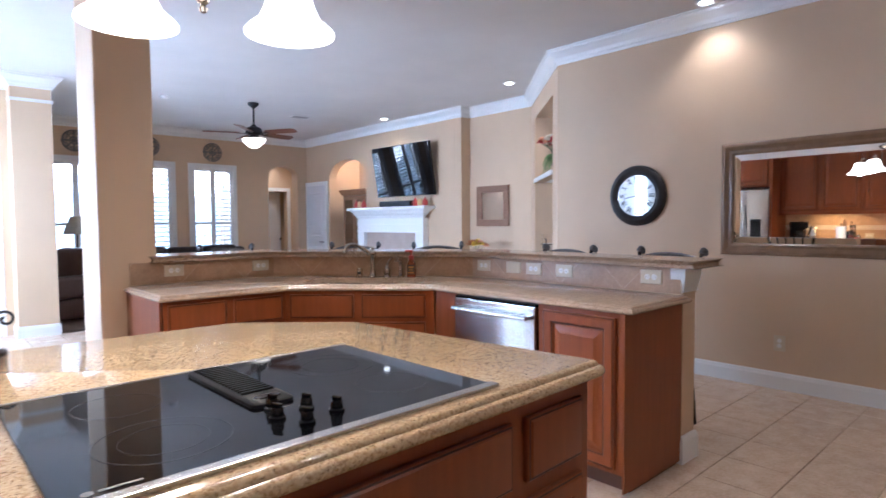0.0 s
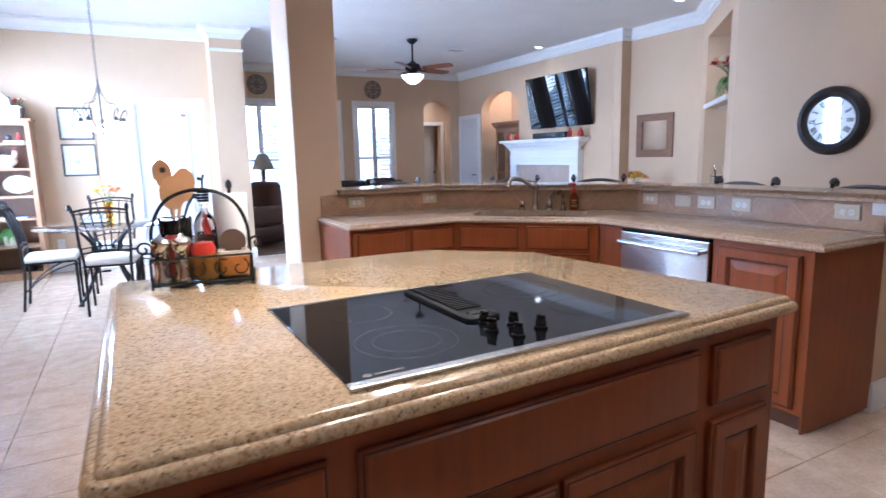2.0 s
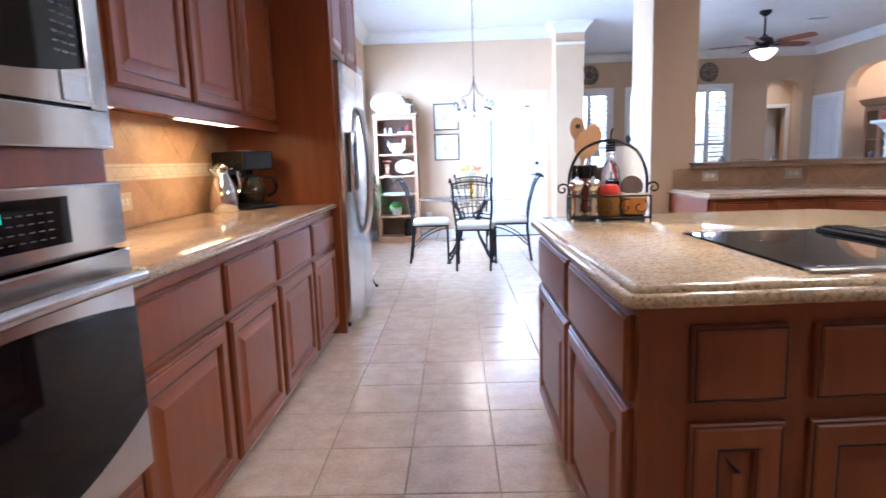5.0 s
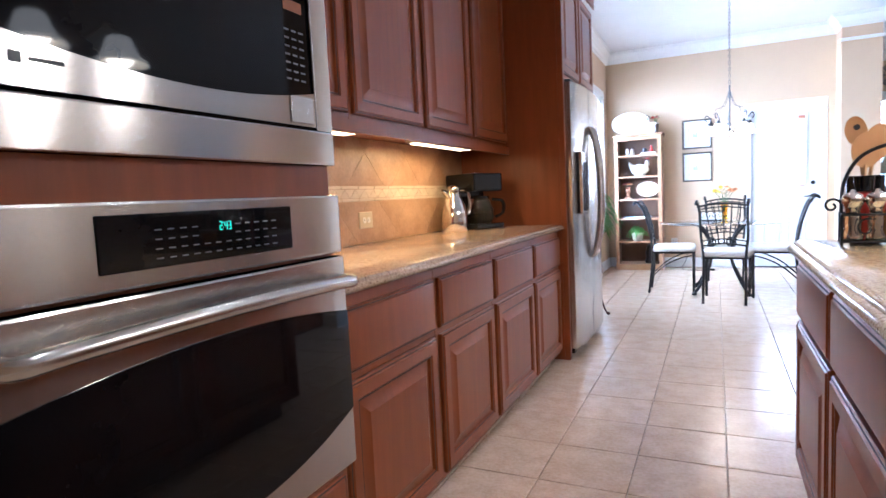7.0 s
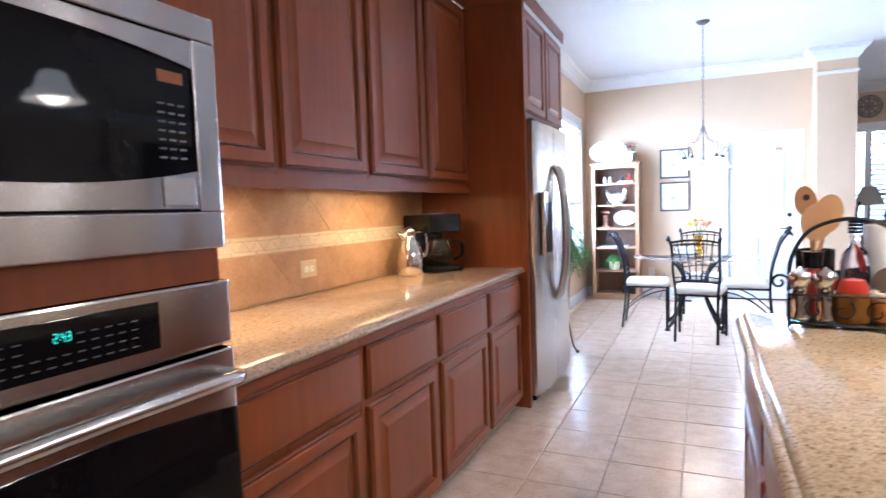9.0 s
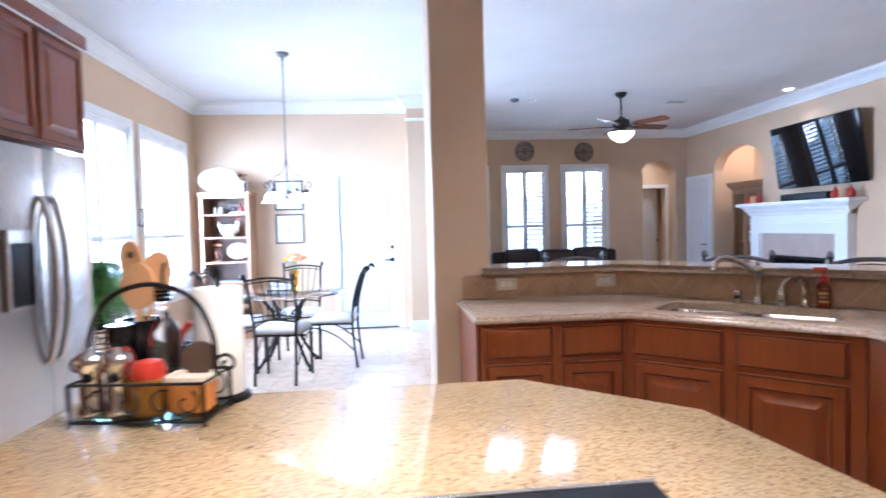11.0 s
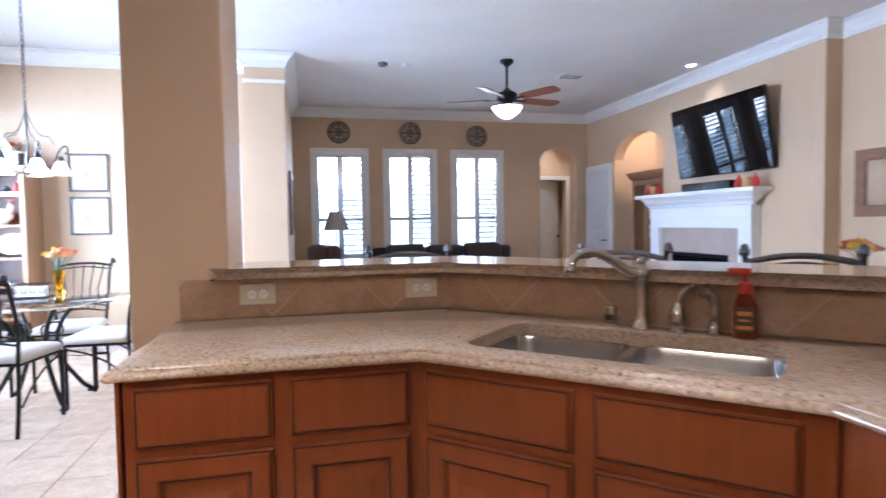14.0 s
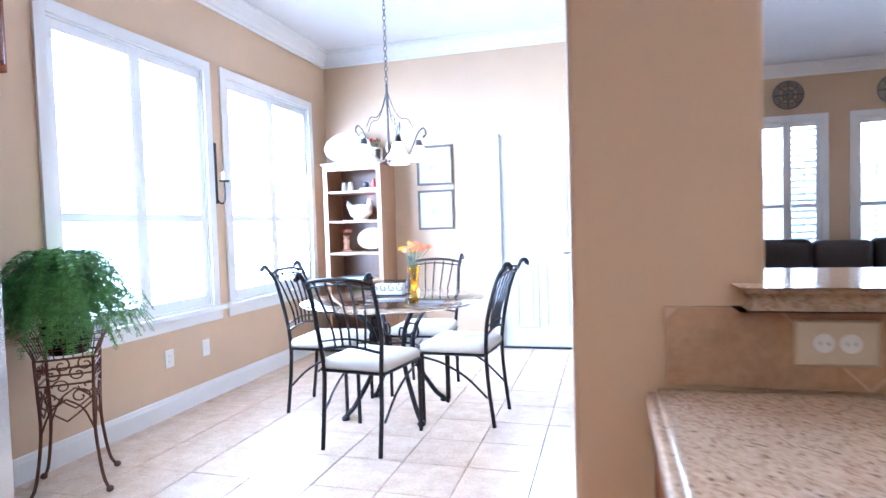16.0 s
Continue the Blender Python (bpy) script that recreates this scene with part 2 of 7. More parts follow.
MEDAL = metal("weathered_pewter", (0.30, 0.28, 0.27), 0.5, (1, 1, 1), 0.4, 50)
CHAMPAGNE = metal("dull_bronze_frame", (0.15, 0.13, 0.11), 0.5, (1, 1, 1), 0.2, 60)
BLADE = wood("fan_blade_wood", (0.10, 0.035, 0.02), (0.22, 0.075, 0.035), 0.3)
ARTA = plain("sketch_grey", (0.45, 0.47, 0.45), 0.8)
OUTSIDE = glow("bright_outdoors", (0.86, 0.93, 1.0), 8.0)
OUTSIDE_LIVING = glow("bright_garden", (0.66, 0.84, 1.0), 1.8)
SCREEN, snt, sbs = nodes_of("television_screen", 0.02)
sbs.inputs["Base Color"].default_value = (0.004, 0.004, 0.005, 1)
sbs.inputs["Specular IOR Level"].default_value = 0.45
for m_, level in ((BLACKP, 0.26), (BLACKG, 0.20), (VENTP, 0.10)):
    m_.node_tree.nodes["Principled BSDF"].inputs["Specular IOR Level"].default_value = level

# ---- mesh helpers ----
def link(name, bm, mat, smooth=False, angle=35):
    me = bpy.data.meshes.new(name)
    bmesh.ops.recalc_face_normals(bm, faces=bm.faces)
    bm.to_mesh(me)
    bm.free()
    me.materials.append(mat)
    if mat is CHERRY:
        me.materials.append(GLAZE)
    if smooth:
        me.shade_smooth()
        me.set_sharp_from_angle(angle=radians(angle))
    return new(name, me)


def part(name, bm, mat, parent, label="", m=None, smooth=False, angle=35):
    ob = link(name, bm, mat, smooth, angle)
    ob.parent = parent
    if m is not None:
        ob.matrix_basis = m
    if label:
        tagged(ob, label)
    return ob


def thing(name, m, label, category, group="", kind=""):
    ob = new(name)
    ob.empty_display_size = 0.1
    ob.matrix_basis = m
    return tagged(ob, label, category, group, kind)


def structure(name, bm, mat, label="", category="", smooth=False):
    return tagged(link(name, bm, mat, smooth), label, category, "", "structure")


def box(bm, x0, x1, y0, y1, z0, z1, bevel=0.0, seg=2):
    vs = [bm.verts.new((x, y, z)) for x in (x0, x1) for y in (y0, y1) for z in (z0, z1)]
    fs = [bm.faces.new([vs[i] for i in f]) for f in ((0, 1, 3, 2), (4, 6, 7, 5), (0, 4, 5, 1), (2, 3, 7, 6), (0, 2, 6, 4), (1, 5, 7, 3))]
    if bevel:
        es = list({e for f in fs for e in f.edges})
        bmesh.ops.bevel(bm, geom=es, offset=bevel, segments=seg, affect="EDGES", profile=0.6)
    return bm


def boxes(*items, bevel=0.0):
    bm = bmesh.new()
    for it in items:
        box(bm, *it, bevel=bevel)
    return bm


def prism(pts, z0, z1, bm=None):
    bm = bm or bmesh.new()
    lo, hi = [bm.verts.new((x, y, z0)) for x, y in pts], [bm.verts.new((x, y, z1)) for x, y in pts]
    bm.faces.new(lo[::-1])
    bm.faces.new(hi)
    for i in range(len(pts)):
        j = (i + 1) % len(pts)
        bm.faces.new((lo[i], lo[j], hi[j], hi[i]))
    return bm


def offset_poly(pts, d):
    """Move every side of a counter-clockwise polygon inwards by d."""
    n, out = len(pts), []
    for i in range(n):
        p, q, r = Vector(pts[i - 1]), Vector(pts[i]), Vector(pts[(i + 1) % n])
        a, b = (q - p).normalized(), (r - q).normalized()
        na, nb = Vector((-a.y, a.x)), Vector((-b.y, b.x))
        k = (na + nb) / max(0.2, 1 + na.dot(nb))
        out.append(tuple(q + k * d))
    return out


def slab_profile(pts, profile, bm=None):
    """A slab with a moulded edge: rings of (inset, z) from the bottom up, closed above and below."""
    bm = bm or bmesh.new()
    rings = [[bm.verts.new((x, y, z)) for x, y in (offset_poly(pts, d) if d else pts)] for d, z in profile]
    for a, b in zip(rings, rings[1:]):
        for i in range(len(pts)):
            j = (i + 1) % len(pts)
            bm.faces.new((a[i], a[j], b[j], b[i]))
    bm.faces.new(rings[0][::-1])
    bm.faces.new(rings[-1])
    return bm


def round_corners(pts, radii, seg=5):
    out, n = [], len(pts)
    for i in range(n):
        r = radii[i]
        p, q, s = Vector(pts[i - 1]), Vector(pts[i]), Vector(pts[(i + 1) % n])
        if r <= 0:
            out.append(tuple(q))
            continue
        a, b = (p - q).normalized(), (s - q).normalized()
        for k in range(seg + 1):
            t = k / seg
            out.append(tuple((q + a * r) * (1 - t) ** 2 + q * 2 * t * (1 - t) + (q + b * r) * t ** 2))
    return out


def lathe(profile, seg=20, bm=None, at=(0, 0, 0), sx=1.0, sy=1.0):
    bm = bm or bmesh.new()
    rings = []
    for r, z in profile:
        if r < 1e-5:
            rings.append([bm.verts.new((at[0], at[1], at[2] + z))])
        else:
            rings.append([bm.verts.new((at[0] + sx * r * math.cos(2 * math.pi * i / seg), at[1] + sy * r * math.sin(2 * math.pi * i / seg), at[2] + z)) for i in range(seg)])
    for a, b in zip(rings, rings[1:]):
        for i in range(seg):
            j = (i + 1) % seg
            if len(a) == 1 and len(b) > 1:
                bm.faces.new((a[0], b[j], b[i]))
            elif len(b) == 1 and len(a) > 1:
                bm.faces.new((a[i], a[j], b[0]))
            elif len(a) > 1:
                bm.faces.new((a[i], a[j], b[j], b[i]))
    for r in (rings[0], rings[-1]):
        if len(r) > 2:
            bm.faces.new(r)
    return bm


def tube(pts, radius, seg=8, bm=None, closed=False):
    """Sweep a round section along points; radius: a number or one for each point."""
    bm = bm or bmesh.new()
    pts = [Vector(p) for p in pts]
    n = len(pts)
    rad = radius if isinstance(radius, (list, tuple)) else [radius] * n
    up, rings = None, []
    for i, p in enumerate(pts):
        if closed:
            d = (pts[(i + 1) % n] - pts[i - 1]).normalized()
        else:
            d = (pts[min(i + 1, n - 1)] - pts[max(i - 1, 0)]).normalized()
        if up is None:
            up = d.orthogonal().normalized()
        up = (up - d * up.dot(d))
        up = up.normalized() if up.length > 1e-6 else d.orthogonal().normalized()
        side = d.cross(up)
        rings.append([bm.verts.new(p + (up * math.cos(2 * math.pi * k / seg) + side * math.sin(2 * math.pi * k / seg)) * rad[i]) for k in range(seg)])
    pairs = list(zip(rings, rings[1:])) + ([(rings[-1], rings[0])] if closed else [])
    for a, b in pairs:
        for k in range(seg):
            j = (k + 1) % seg
            bm.faces.new((a[k], a[j], b[j], b[k]))
    if not closed:
        bm.faces.new(rings[0][::-1])
        bm.faces.new(rings[-1])
    return bm


def smooth_path(ctrl, n=6):
    """Catmull-Rom through control points."""
    c = [Vector(p) for p in ctrl]
    c = [c[0] * 2 - c[1]] + c + [c[-1] * 2 - c[-2]]
    out = []
    for i in range(1, len(c) - 2):
        for k in range(n):
            t = k / n
            a, b, d, e = c[i - 1], c[i], c[i + 1], c[i + 2]
            out.append(0.5 * ((2 * b) + (d - a) * t + (2 * a - 5 * b + 4 * d - e) * t * t + (3 * b - a - 3 * d + e) * t ** 3))
    out.append(c[-2])
    return out


def spiral(center, r0, r1, a0, a1, plane="xz", n=14):
    out = []
    for k in range(n + 1):
        t = k / n
        r, a = r0 + (r1 - r0) * t, radians(a0 + (a1 - a0) * t)
        u, v = r * math.cos(a), r * math.sin(a)
        d = {"xz": (u, 0, v), "yz": (0, u, v), "xy": (u, v, 0)}[plane]
        out.append(Vector(center) + Vector(d))
    return out


def ball(r, at=(0, 0, 0), bm=None, seg=12, squash=1.0):
    prof = [(r * math.sin(math.pi * k / 8), -r * squash * math.cos(math.pi * k / 8)) for k in range(9)]
    return lathe(prof, seg, bm, at)


def raised(w, h, profile, bm=None, ox=0.0, oz=0.0, glaze=()):
    """A panel in the xz plane facing -y; rings of (inset, depth towards -y), capped in front."""
    bm = bm or bmesh.new()
    rings = []
    for d, y in profile:
        rings.append([bm.verts.new((ox + x, -y, oz + z)) for x, z in ((d, d), (w - d, d), (w - d, h - d), (d, h - d))])
    for k, (a, b) in enumerate(zip(rings, rings[1:])):
        for i in range(4):
            j = (i + 1) % 4
            bm.faces.new((a[i], a[j], b[j], b[i])).material_index = 1 if k in glaze else 0
    bm.faces.new(rings[0][::-1])
    bm.faces.new(rings[-1])
    return bm


def door_front(w, h):
    """A raised-panel cabinet door whose grooves hold dark glaze."""
    return raised(w, h, DOOR_P, glaze=(2, 6))


def drawer_face(w, h):
    return raised(w, h, DRAWER_P, glaze=(2,))


DOOR_P = [(0, 0), (0, 0.012), (0.004, 0.016), (0.009, 0.0165), (0.013, 0.021), (0.052, 0.021), (0.056, 0.017), (0.062, 0.0165), (0.066, 0.006), (0.073, 0.006), (0.108, 0.0195), (0.111, 0.021)]
DRAWER_P = [(0, 0), (0, 0.011), (0.004, 0.015), (0.009, 0.0155), (0.013, 0.020), (0.017, 0.021)]


def wall_panel(p0, p1, z0, z1, thick, openings=(), bm=None):
    """A wall from p0 to p1, thick to the right of that way; openings are (from, to, bottom, top) along it."""
    bm = bm or bmesh.new()
    p0, p1 = Vector(p0), Vector(p1)
    d = (p1 - p0).normalized()
    nrm = Vector((d.y, -d.x))
    length = (p1 - p0).length
    ss = sorted({0.0, length, *[v for o in openings for v in o[:2]]})
    zs = sorted({z0, z1, *[v for o in openings for v in o[2:4]]})
    solid = lambda i, j: 0 <= i < len(ss) - 1 and 0 <= j < len(zs) - 1 and not any(
        o[0] - 1e-6 <= ss[i] and ss[i + 1] <= o[1] + 1e-6 and o[2] - 1e-6 <= zs[j] and zs[j + 1] <= o[3] + 1e-6 for o in openings)
    cache = {}

    def v(i, j, back):
        key = (i, j, back)
        if key not in cache:
            p = p0 + d * ss[i] + nrm * (thick if back else 0)
            cache[key] = bm.verts.new((p.x, p.y, zs[j]))
        return cache[key]

    for i in range(len(ss) - 1):
        for j in range(len(zs) - 1):
            if not solid(i, j):
                continue
            for k in (0, 1):
                bm.faces.new((v(i, j, k), v(i + 1, j, k), v(i + 1, j + 1, k), v(i, j + 1, k)))
            for di, dj, a, b in ((-1, 0, (i, j), (i, j + 1)), (1, 0, (i + 1, j), (i + 1, j + 1)), (0, -1, (i, j), (i + 1, j)), (0, 1, (i, j + 1), (i + 1, j + 1))):
                if not solid(i + di, j + dj):
                    bm.faces.new((v(*a, 0), v(*b, 0), v(*b, 1), v(*a, 1)))
    return bm


def moulding(path, profile, closed=False, bm=None):
    """Sweep profile points (out from the wall to the left of the way, z) along a floor-plan line, mitred."""
    bm = bm or bmesh.new()
    pts = [Vector(p) for p in path]
    n, rings = len(pts), []
    for i, p in enumerate(pts):
        a = (p - pts[i - 1]).normalized() if (i or closed) else None
        b = (pts[(i + 1) % n] - p).normalized() if (i < n - 1 or closed) else None
        a, b = a or b, b or a
        na, nb = Vector((-a.y, a.x)), Vector((-b.y, b.x))
        k = (na + nb) / max(0.15, 1 + na.dot(nb))
        rings.append([bm.verts.new((p.x + k.x * o, p.y + k.y * o, z)) for o, z in profile])
    m = len(profile)
    for a, b in list(zip(rings, rings[1:])) + ([(rings[-1], rings[0])] if closed else []):
        for k in range(m):
            bm.faces.new((a[k], a[(k + 1) % m], b[(k + 1) % m], b[k]))
    if not closed:
        bm.faces.new(rings[0])
        bm.faces.new(rings[-1][::-1])
    return bm


# ---- structure ----
H = 3.05
structure("floor", boxes((-1.75, 8.2, -1.7, 13.2, -0.2, -0.012)), GROUT, "sand-coloured grout bed under the square floor tiles", "floor")
structure("living_carpet", boxes((1.86, 6.76, 8.62, 11.29, -0.012, 0.012)), CARPET, "dark brown carpet in the living room", "carpet")
structure("ceiling", boxes((-1.75, 8.2, -1.7, 13.2, H, H + 0.2)), CEIL, "smooth white painted ceiling", "ceiling")

structure("wall_kitchen", wall_panel((-1.55, 5.07), (-1.55, -1.5), 0, H, 0.15), WALL, "beige painted wall behind the cherry cabinets", "wall")
WIN_N = [(5.65, 6.89), (7.15, 8.43)]
structure("wall_nook", wall_panel((-1.33, 8.82), (-1.33, 5.07), 0, H, 0.2, [(8.82 - b, 8.82 - a, 0.68, 2.42) for a, b in WIN_N]), WALL, "beige painted wall with two large windows", "wall")
structure("wall_jog", wall_panel((-1.33, 5.07), (-1.55, 5.07), 0, H, 0.15), WALL, "short beige return wall beside the refrigerator", "wall")
structure("wall_nook_back", wall_panel((1.45, 8.82), (-1.33, 8.82), 0, H, 0.15, [(0.16, 0.94, 0, 2.09)]), WALL, "beige painted wall with a white back door", "wall")
structure("wall_pier", boxes((1.45, 1.85, 8.50, 8.97, 0, H)), WALL, "beige painted wall end between nook and living room", "wall")
structure("wall_living_side", boxes((1.70, 1.85, 8.97, 11.5, 0, H)), WALL, "beige painted side wall of the living room", "wall")
WIN_L = [(2.18, 2.945), (3.30, 4.045), (4.405, 5.175)]
ARCH = (5.90, 6.55)
structure("wall_window", wall_panel((7.6, 11.3), (1.85, 11.3), 0, H, 0.2, [(7.6 - b, 7.6 - a, 0.70, 2.37) for a, b in WIN_L] + [(7.6 - ARCH[1], 7.6 - ARCH[0], 0, 2.49)]), WALL, "tan painted wall with three shuttered windows", "wall")
structure("wall_fireplace", wall_panel((6.77, 6.75), (6.77, 11.3), 0, H, 0.18, [(9.11 - 6.75, 10.40 - 6.75, 0, 2.54)]), WALL, "tan painted fireplace wall with an arched alcove", "wall")
structure("wall_step", boxes((6.77, 6.95, 6.60, 6.748, 0, H)), WALL, "narrow return of the fireplace wall", "wall")
structure("wall_mirror", wall_panel((6.95, 5.39), (6.95, 6.748), 0, H, 0.15), WALL, "tan painted wall behind a small mirror", "wall")
structure("wall_clock", wall_panel((5.52, -1.5), (5.52, 3.9), 0, H, 0.15), WALL, "tan painted dining wall with clock and mirror", "wall")
structure("wall_south", wall_panel((-1.7, -1.5), (5.67, -1.5), 0, H, 0.15), WALL, "plain beige wall closing the kitchen", "wall")


def arch_fill(name, m, w, z0, rise, top, depth):
    """Spandrel that rounds the head of an opening of width w."""
    n = 16
    bm = bmesh.new()
    arc = [(w / 2 - w / 2 * math.cos(math.pi * k / n), z0 + rise * math.sin(math.pi * k / n)) for k in range(n + 1)]
    for k in range(n):
        (xa, za), (xb, zb) = arc[k], arc[k + 1]
        vs = [bm.verts.new(p) for p in ((xa, 0, za), (xb, 0, zb), (xb, 0, top), (xa, 0, top), (xa, depth, za), (xb, depth, zb), (xb, depth, top), (xa, depth, top))]
        for f in ((0, 1, 2, 3), (7, 6, 5, 4), (0, 4, 5, 1)):
            bm.faces.new([vs[i] for i in f])
    bmesh.ops.remove_doubles(bm, verts=bm.verts, dist=0.0005)
    ob = structure(name, bm, WALL, "rounded head of an arched opening", "arch", True)
    ob.matrix_world = m
    return ob


arch_fill("arch_hall", pose(ARCH[0], 11.302, 0), ARCH[1] - ARCH[0], 2.27, 0.22, 2.491, 0.196)
arch_fill("arch_alcove", pose(6.772, 10.40, 0, 0, 0, -90), 1.29, 2.20, 0.34, 2.541, 0.176)
# alcove behind the arch, hall behind the other arch
structure("wall_alcove", boxes((7.50, 7.6, 8.98, 10.53, 0, 2.9), (6.951, 7.5, 8.98, 9.11, 0, 2.9), (6.951, 7.5, 10.40, 10.53, 0, 2.9), (6.951, 7.5, 9.11, 10.40, 2.7, 2.9)), WALL, "lit tan alcove behind the arch", "wall")
structure("wall_hall", boxes((5.60, 5.75, 11.5, 13.0, 0, H), (7.1, 7.25, 11.5, 13.0, 0, H), (5.75, 6.38, 12.6, 12.75, 0, H), (6.98, 7.1, 12.6, 12.75, 0, H), (6.38, 6.98, 12.6, 12.75, 2.05, H), (5.6, 7.25, 13.0, 13.1, 0, H)), WALL, "tan hall walls beyond the arch", "wall")

# diagonal wall with a two-part display niche
DG0, DG1 = Vector((5.52, 3.9)), Vector((6.95, 5.39))
DGL = (DG1 - DG0).length
DGA = math.degrees(math.atan2(DG1.y - DG0.y, DG1.x - DG0.x))
NICHE = (0.30, 1.70)
structure("wall_niche", wall_panel(tuple(DG0), tuple(DG1), 0, H, 0.12, [(NICHE[0], NICHE[1], 0.80, 1.827), (NICHE[0], NICHE[1], 1.88, 2.68)]), WALL, "diagonal tan wall with a two-level niche", "wall")
DM = pose(DG0.x, DG0.y, 0, 0, 0, DGA)
ob = structure("niche_lining", boxes((NICHE[0] - 0.03, NICHE[1] + 0.03, -0.56, -0.53, 0.7, 2.75), (NICHE[0] - 0.03, NICHE[0], -0.53, -0.121, 0.7, 2.75), (NICHE[1], NICHE[1] + 0.03, -0.53, -0.121, 0.7, 2.75), (NICHE[0], NICHE[1], -0.53, -0.121, 2.68, 2.71), (NICHE[0], NICHE[1], -0.53, -0.121, 0.74, 0.78)), WALL, "tan painted inside of the niche", "niche")
ob.matrix_world = DM
ob = structure("niche_shelf", boxes((NICHE[0], NICHE[1], -0.529, 0.02, 1.828, 1.878), (NICHE[0] - 0.04, NICHE[1] + 0.04, 0.003, 0.05, 0.74, 0.80), (NICHE[0] + 0.001, NICHE[1] - 0.001, -0.52, 0.002, 0.781, 0.803)), WHITE, "white painted niche shelf and sill", "shelf")
ob.matrix_world = DM

# mouldings
CROWN = [(0.0, H - 0.145), (0.012, H - 0.145), (0.016, H - 0.125), (0.030, H - 0.115), (0.042, H - 0.085), (0.075, H - 0.052), (0.098, H - 0.034), (0.102, H - 0.014), (0.118, H - 0.010), (0.118, H - 0.001), (0.0, H - 0.001)]
ROOM = [(-1.55, -1.5), (5.52, -1.5), (5.52, 3.9), (6.95, 5.39), (6.95, 6.6), (6.77, 6.6), (6.77, 11.3), (1.85, 11.3), (1.85, 8.50), (1.45, 8.50), (1.45, 8.82), (-1.33, 8.82), (-1.33, 5.07), (-1.55, 5.07)]
structure("crown_moulding", moulding(ROOM, CROWN, True), WHITE, "white painted crown moulding", "moulding")
BASE = [(0, 0.0), (0.016, 0.0), (0.016, 0.10), (0.012, 0.112), (0.010, 0.125), (0.004, 0.133), (0, 0.133)]
for k, path in enumerate([[(5.52, -1.5), (5.52, 3.9), (6.95, 5.39), (6.95, 6.6), (6.77, 6.6), (6.77, 7.0)], [(6.77, 8.9), (6.77, 9.05)], [(1.85, 11.3), (1.85, 8.50), (1.45, 8.50), (1.45, 8.80)],
                          [(0.43, 8.82), (-1.33, 8.82), (-1.33, 5.07)], [(5.9, 11.3), (1.9, 11.3)], [(-1.5, -1.5), (5.5, -1.5)]]):
    structure("baseboard", moulding(path, BASE), WHITE, "white painted baseboard", "baseboard")
structure("pier_band", moulding([(1.85, 8.60), (1.85, 8.50), (1.45, 8.50), (1.45, 8.60)], [(0, 2.745), (0.014, 2.745), (0.020, 2.762), (0.014, 2.78), (0, 2.78)]), WHITE, "thin white band round the wall end", "trim")

# square column at the end of the counter
col = structure("column", boxes((1.445, 1.78, 4.37, 4.86, 0, H - 0.001), bevel=0.012), WALL, "square tan painted column with rounded corners", "column")
structure("column_baseboard", moulding([(1.445, 4.37), (1.445, 4.86), (1.78, 4.86)], [(0, 0), (0.016, 0), (0.016, 0.10), (0.010, 0.125), (0, 0.133)]), WHITE, "white baseboard round the column", "baseboard")
structure("column_baseboard", moulding([(1.60, 4.37), (1.429, 4.37)], [(0, 0), (0.016, 0), (0.016, 0.10), (0.010, 0.125), (0, 0.133)]), WHITE, "white baseboard round the column", "baseboard")

# half wall carrying the raised bar
SP = [(1.785, 4.375), (2.60, 4.375), (3.625, 3.25), (3.625, 1.69)]
SPB = [(3.775, 1.69), (3.775, 3.31), (2.67, 4.525), (1.785, 4.525)]
structure("half_wall", prism((SP + SPB)[::-1], 0, 1.064), WALL, "beige painted half wall behind the counter", "wall")
for nm, prof in (("half_wall_base", [(0, 0), (0.018, 0), (0.018, 0.12), (0.010, 0.145), (0, 0.15)]), ("half_wall_capital", [(0, 0.93), (0.008, 0.93), (0.008, 0.95), (0.016, 0.98), (0.022, 1.02), (0.022, 1.063), (0, 1.063)])):
    structure(nm, moulding([(3.625, 1.75), (3.625, 1.69), (3.775, 1.69), (3.775, 1.90)][::-1], prof), WHITE, "white painted moulding on the end of the half wall", "trim")

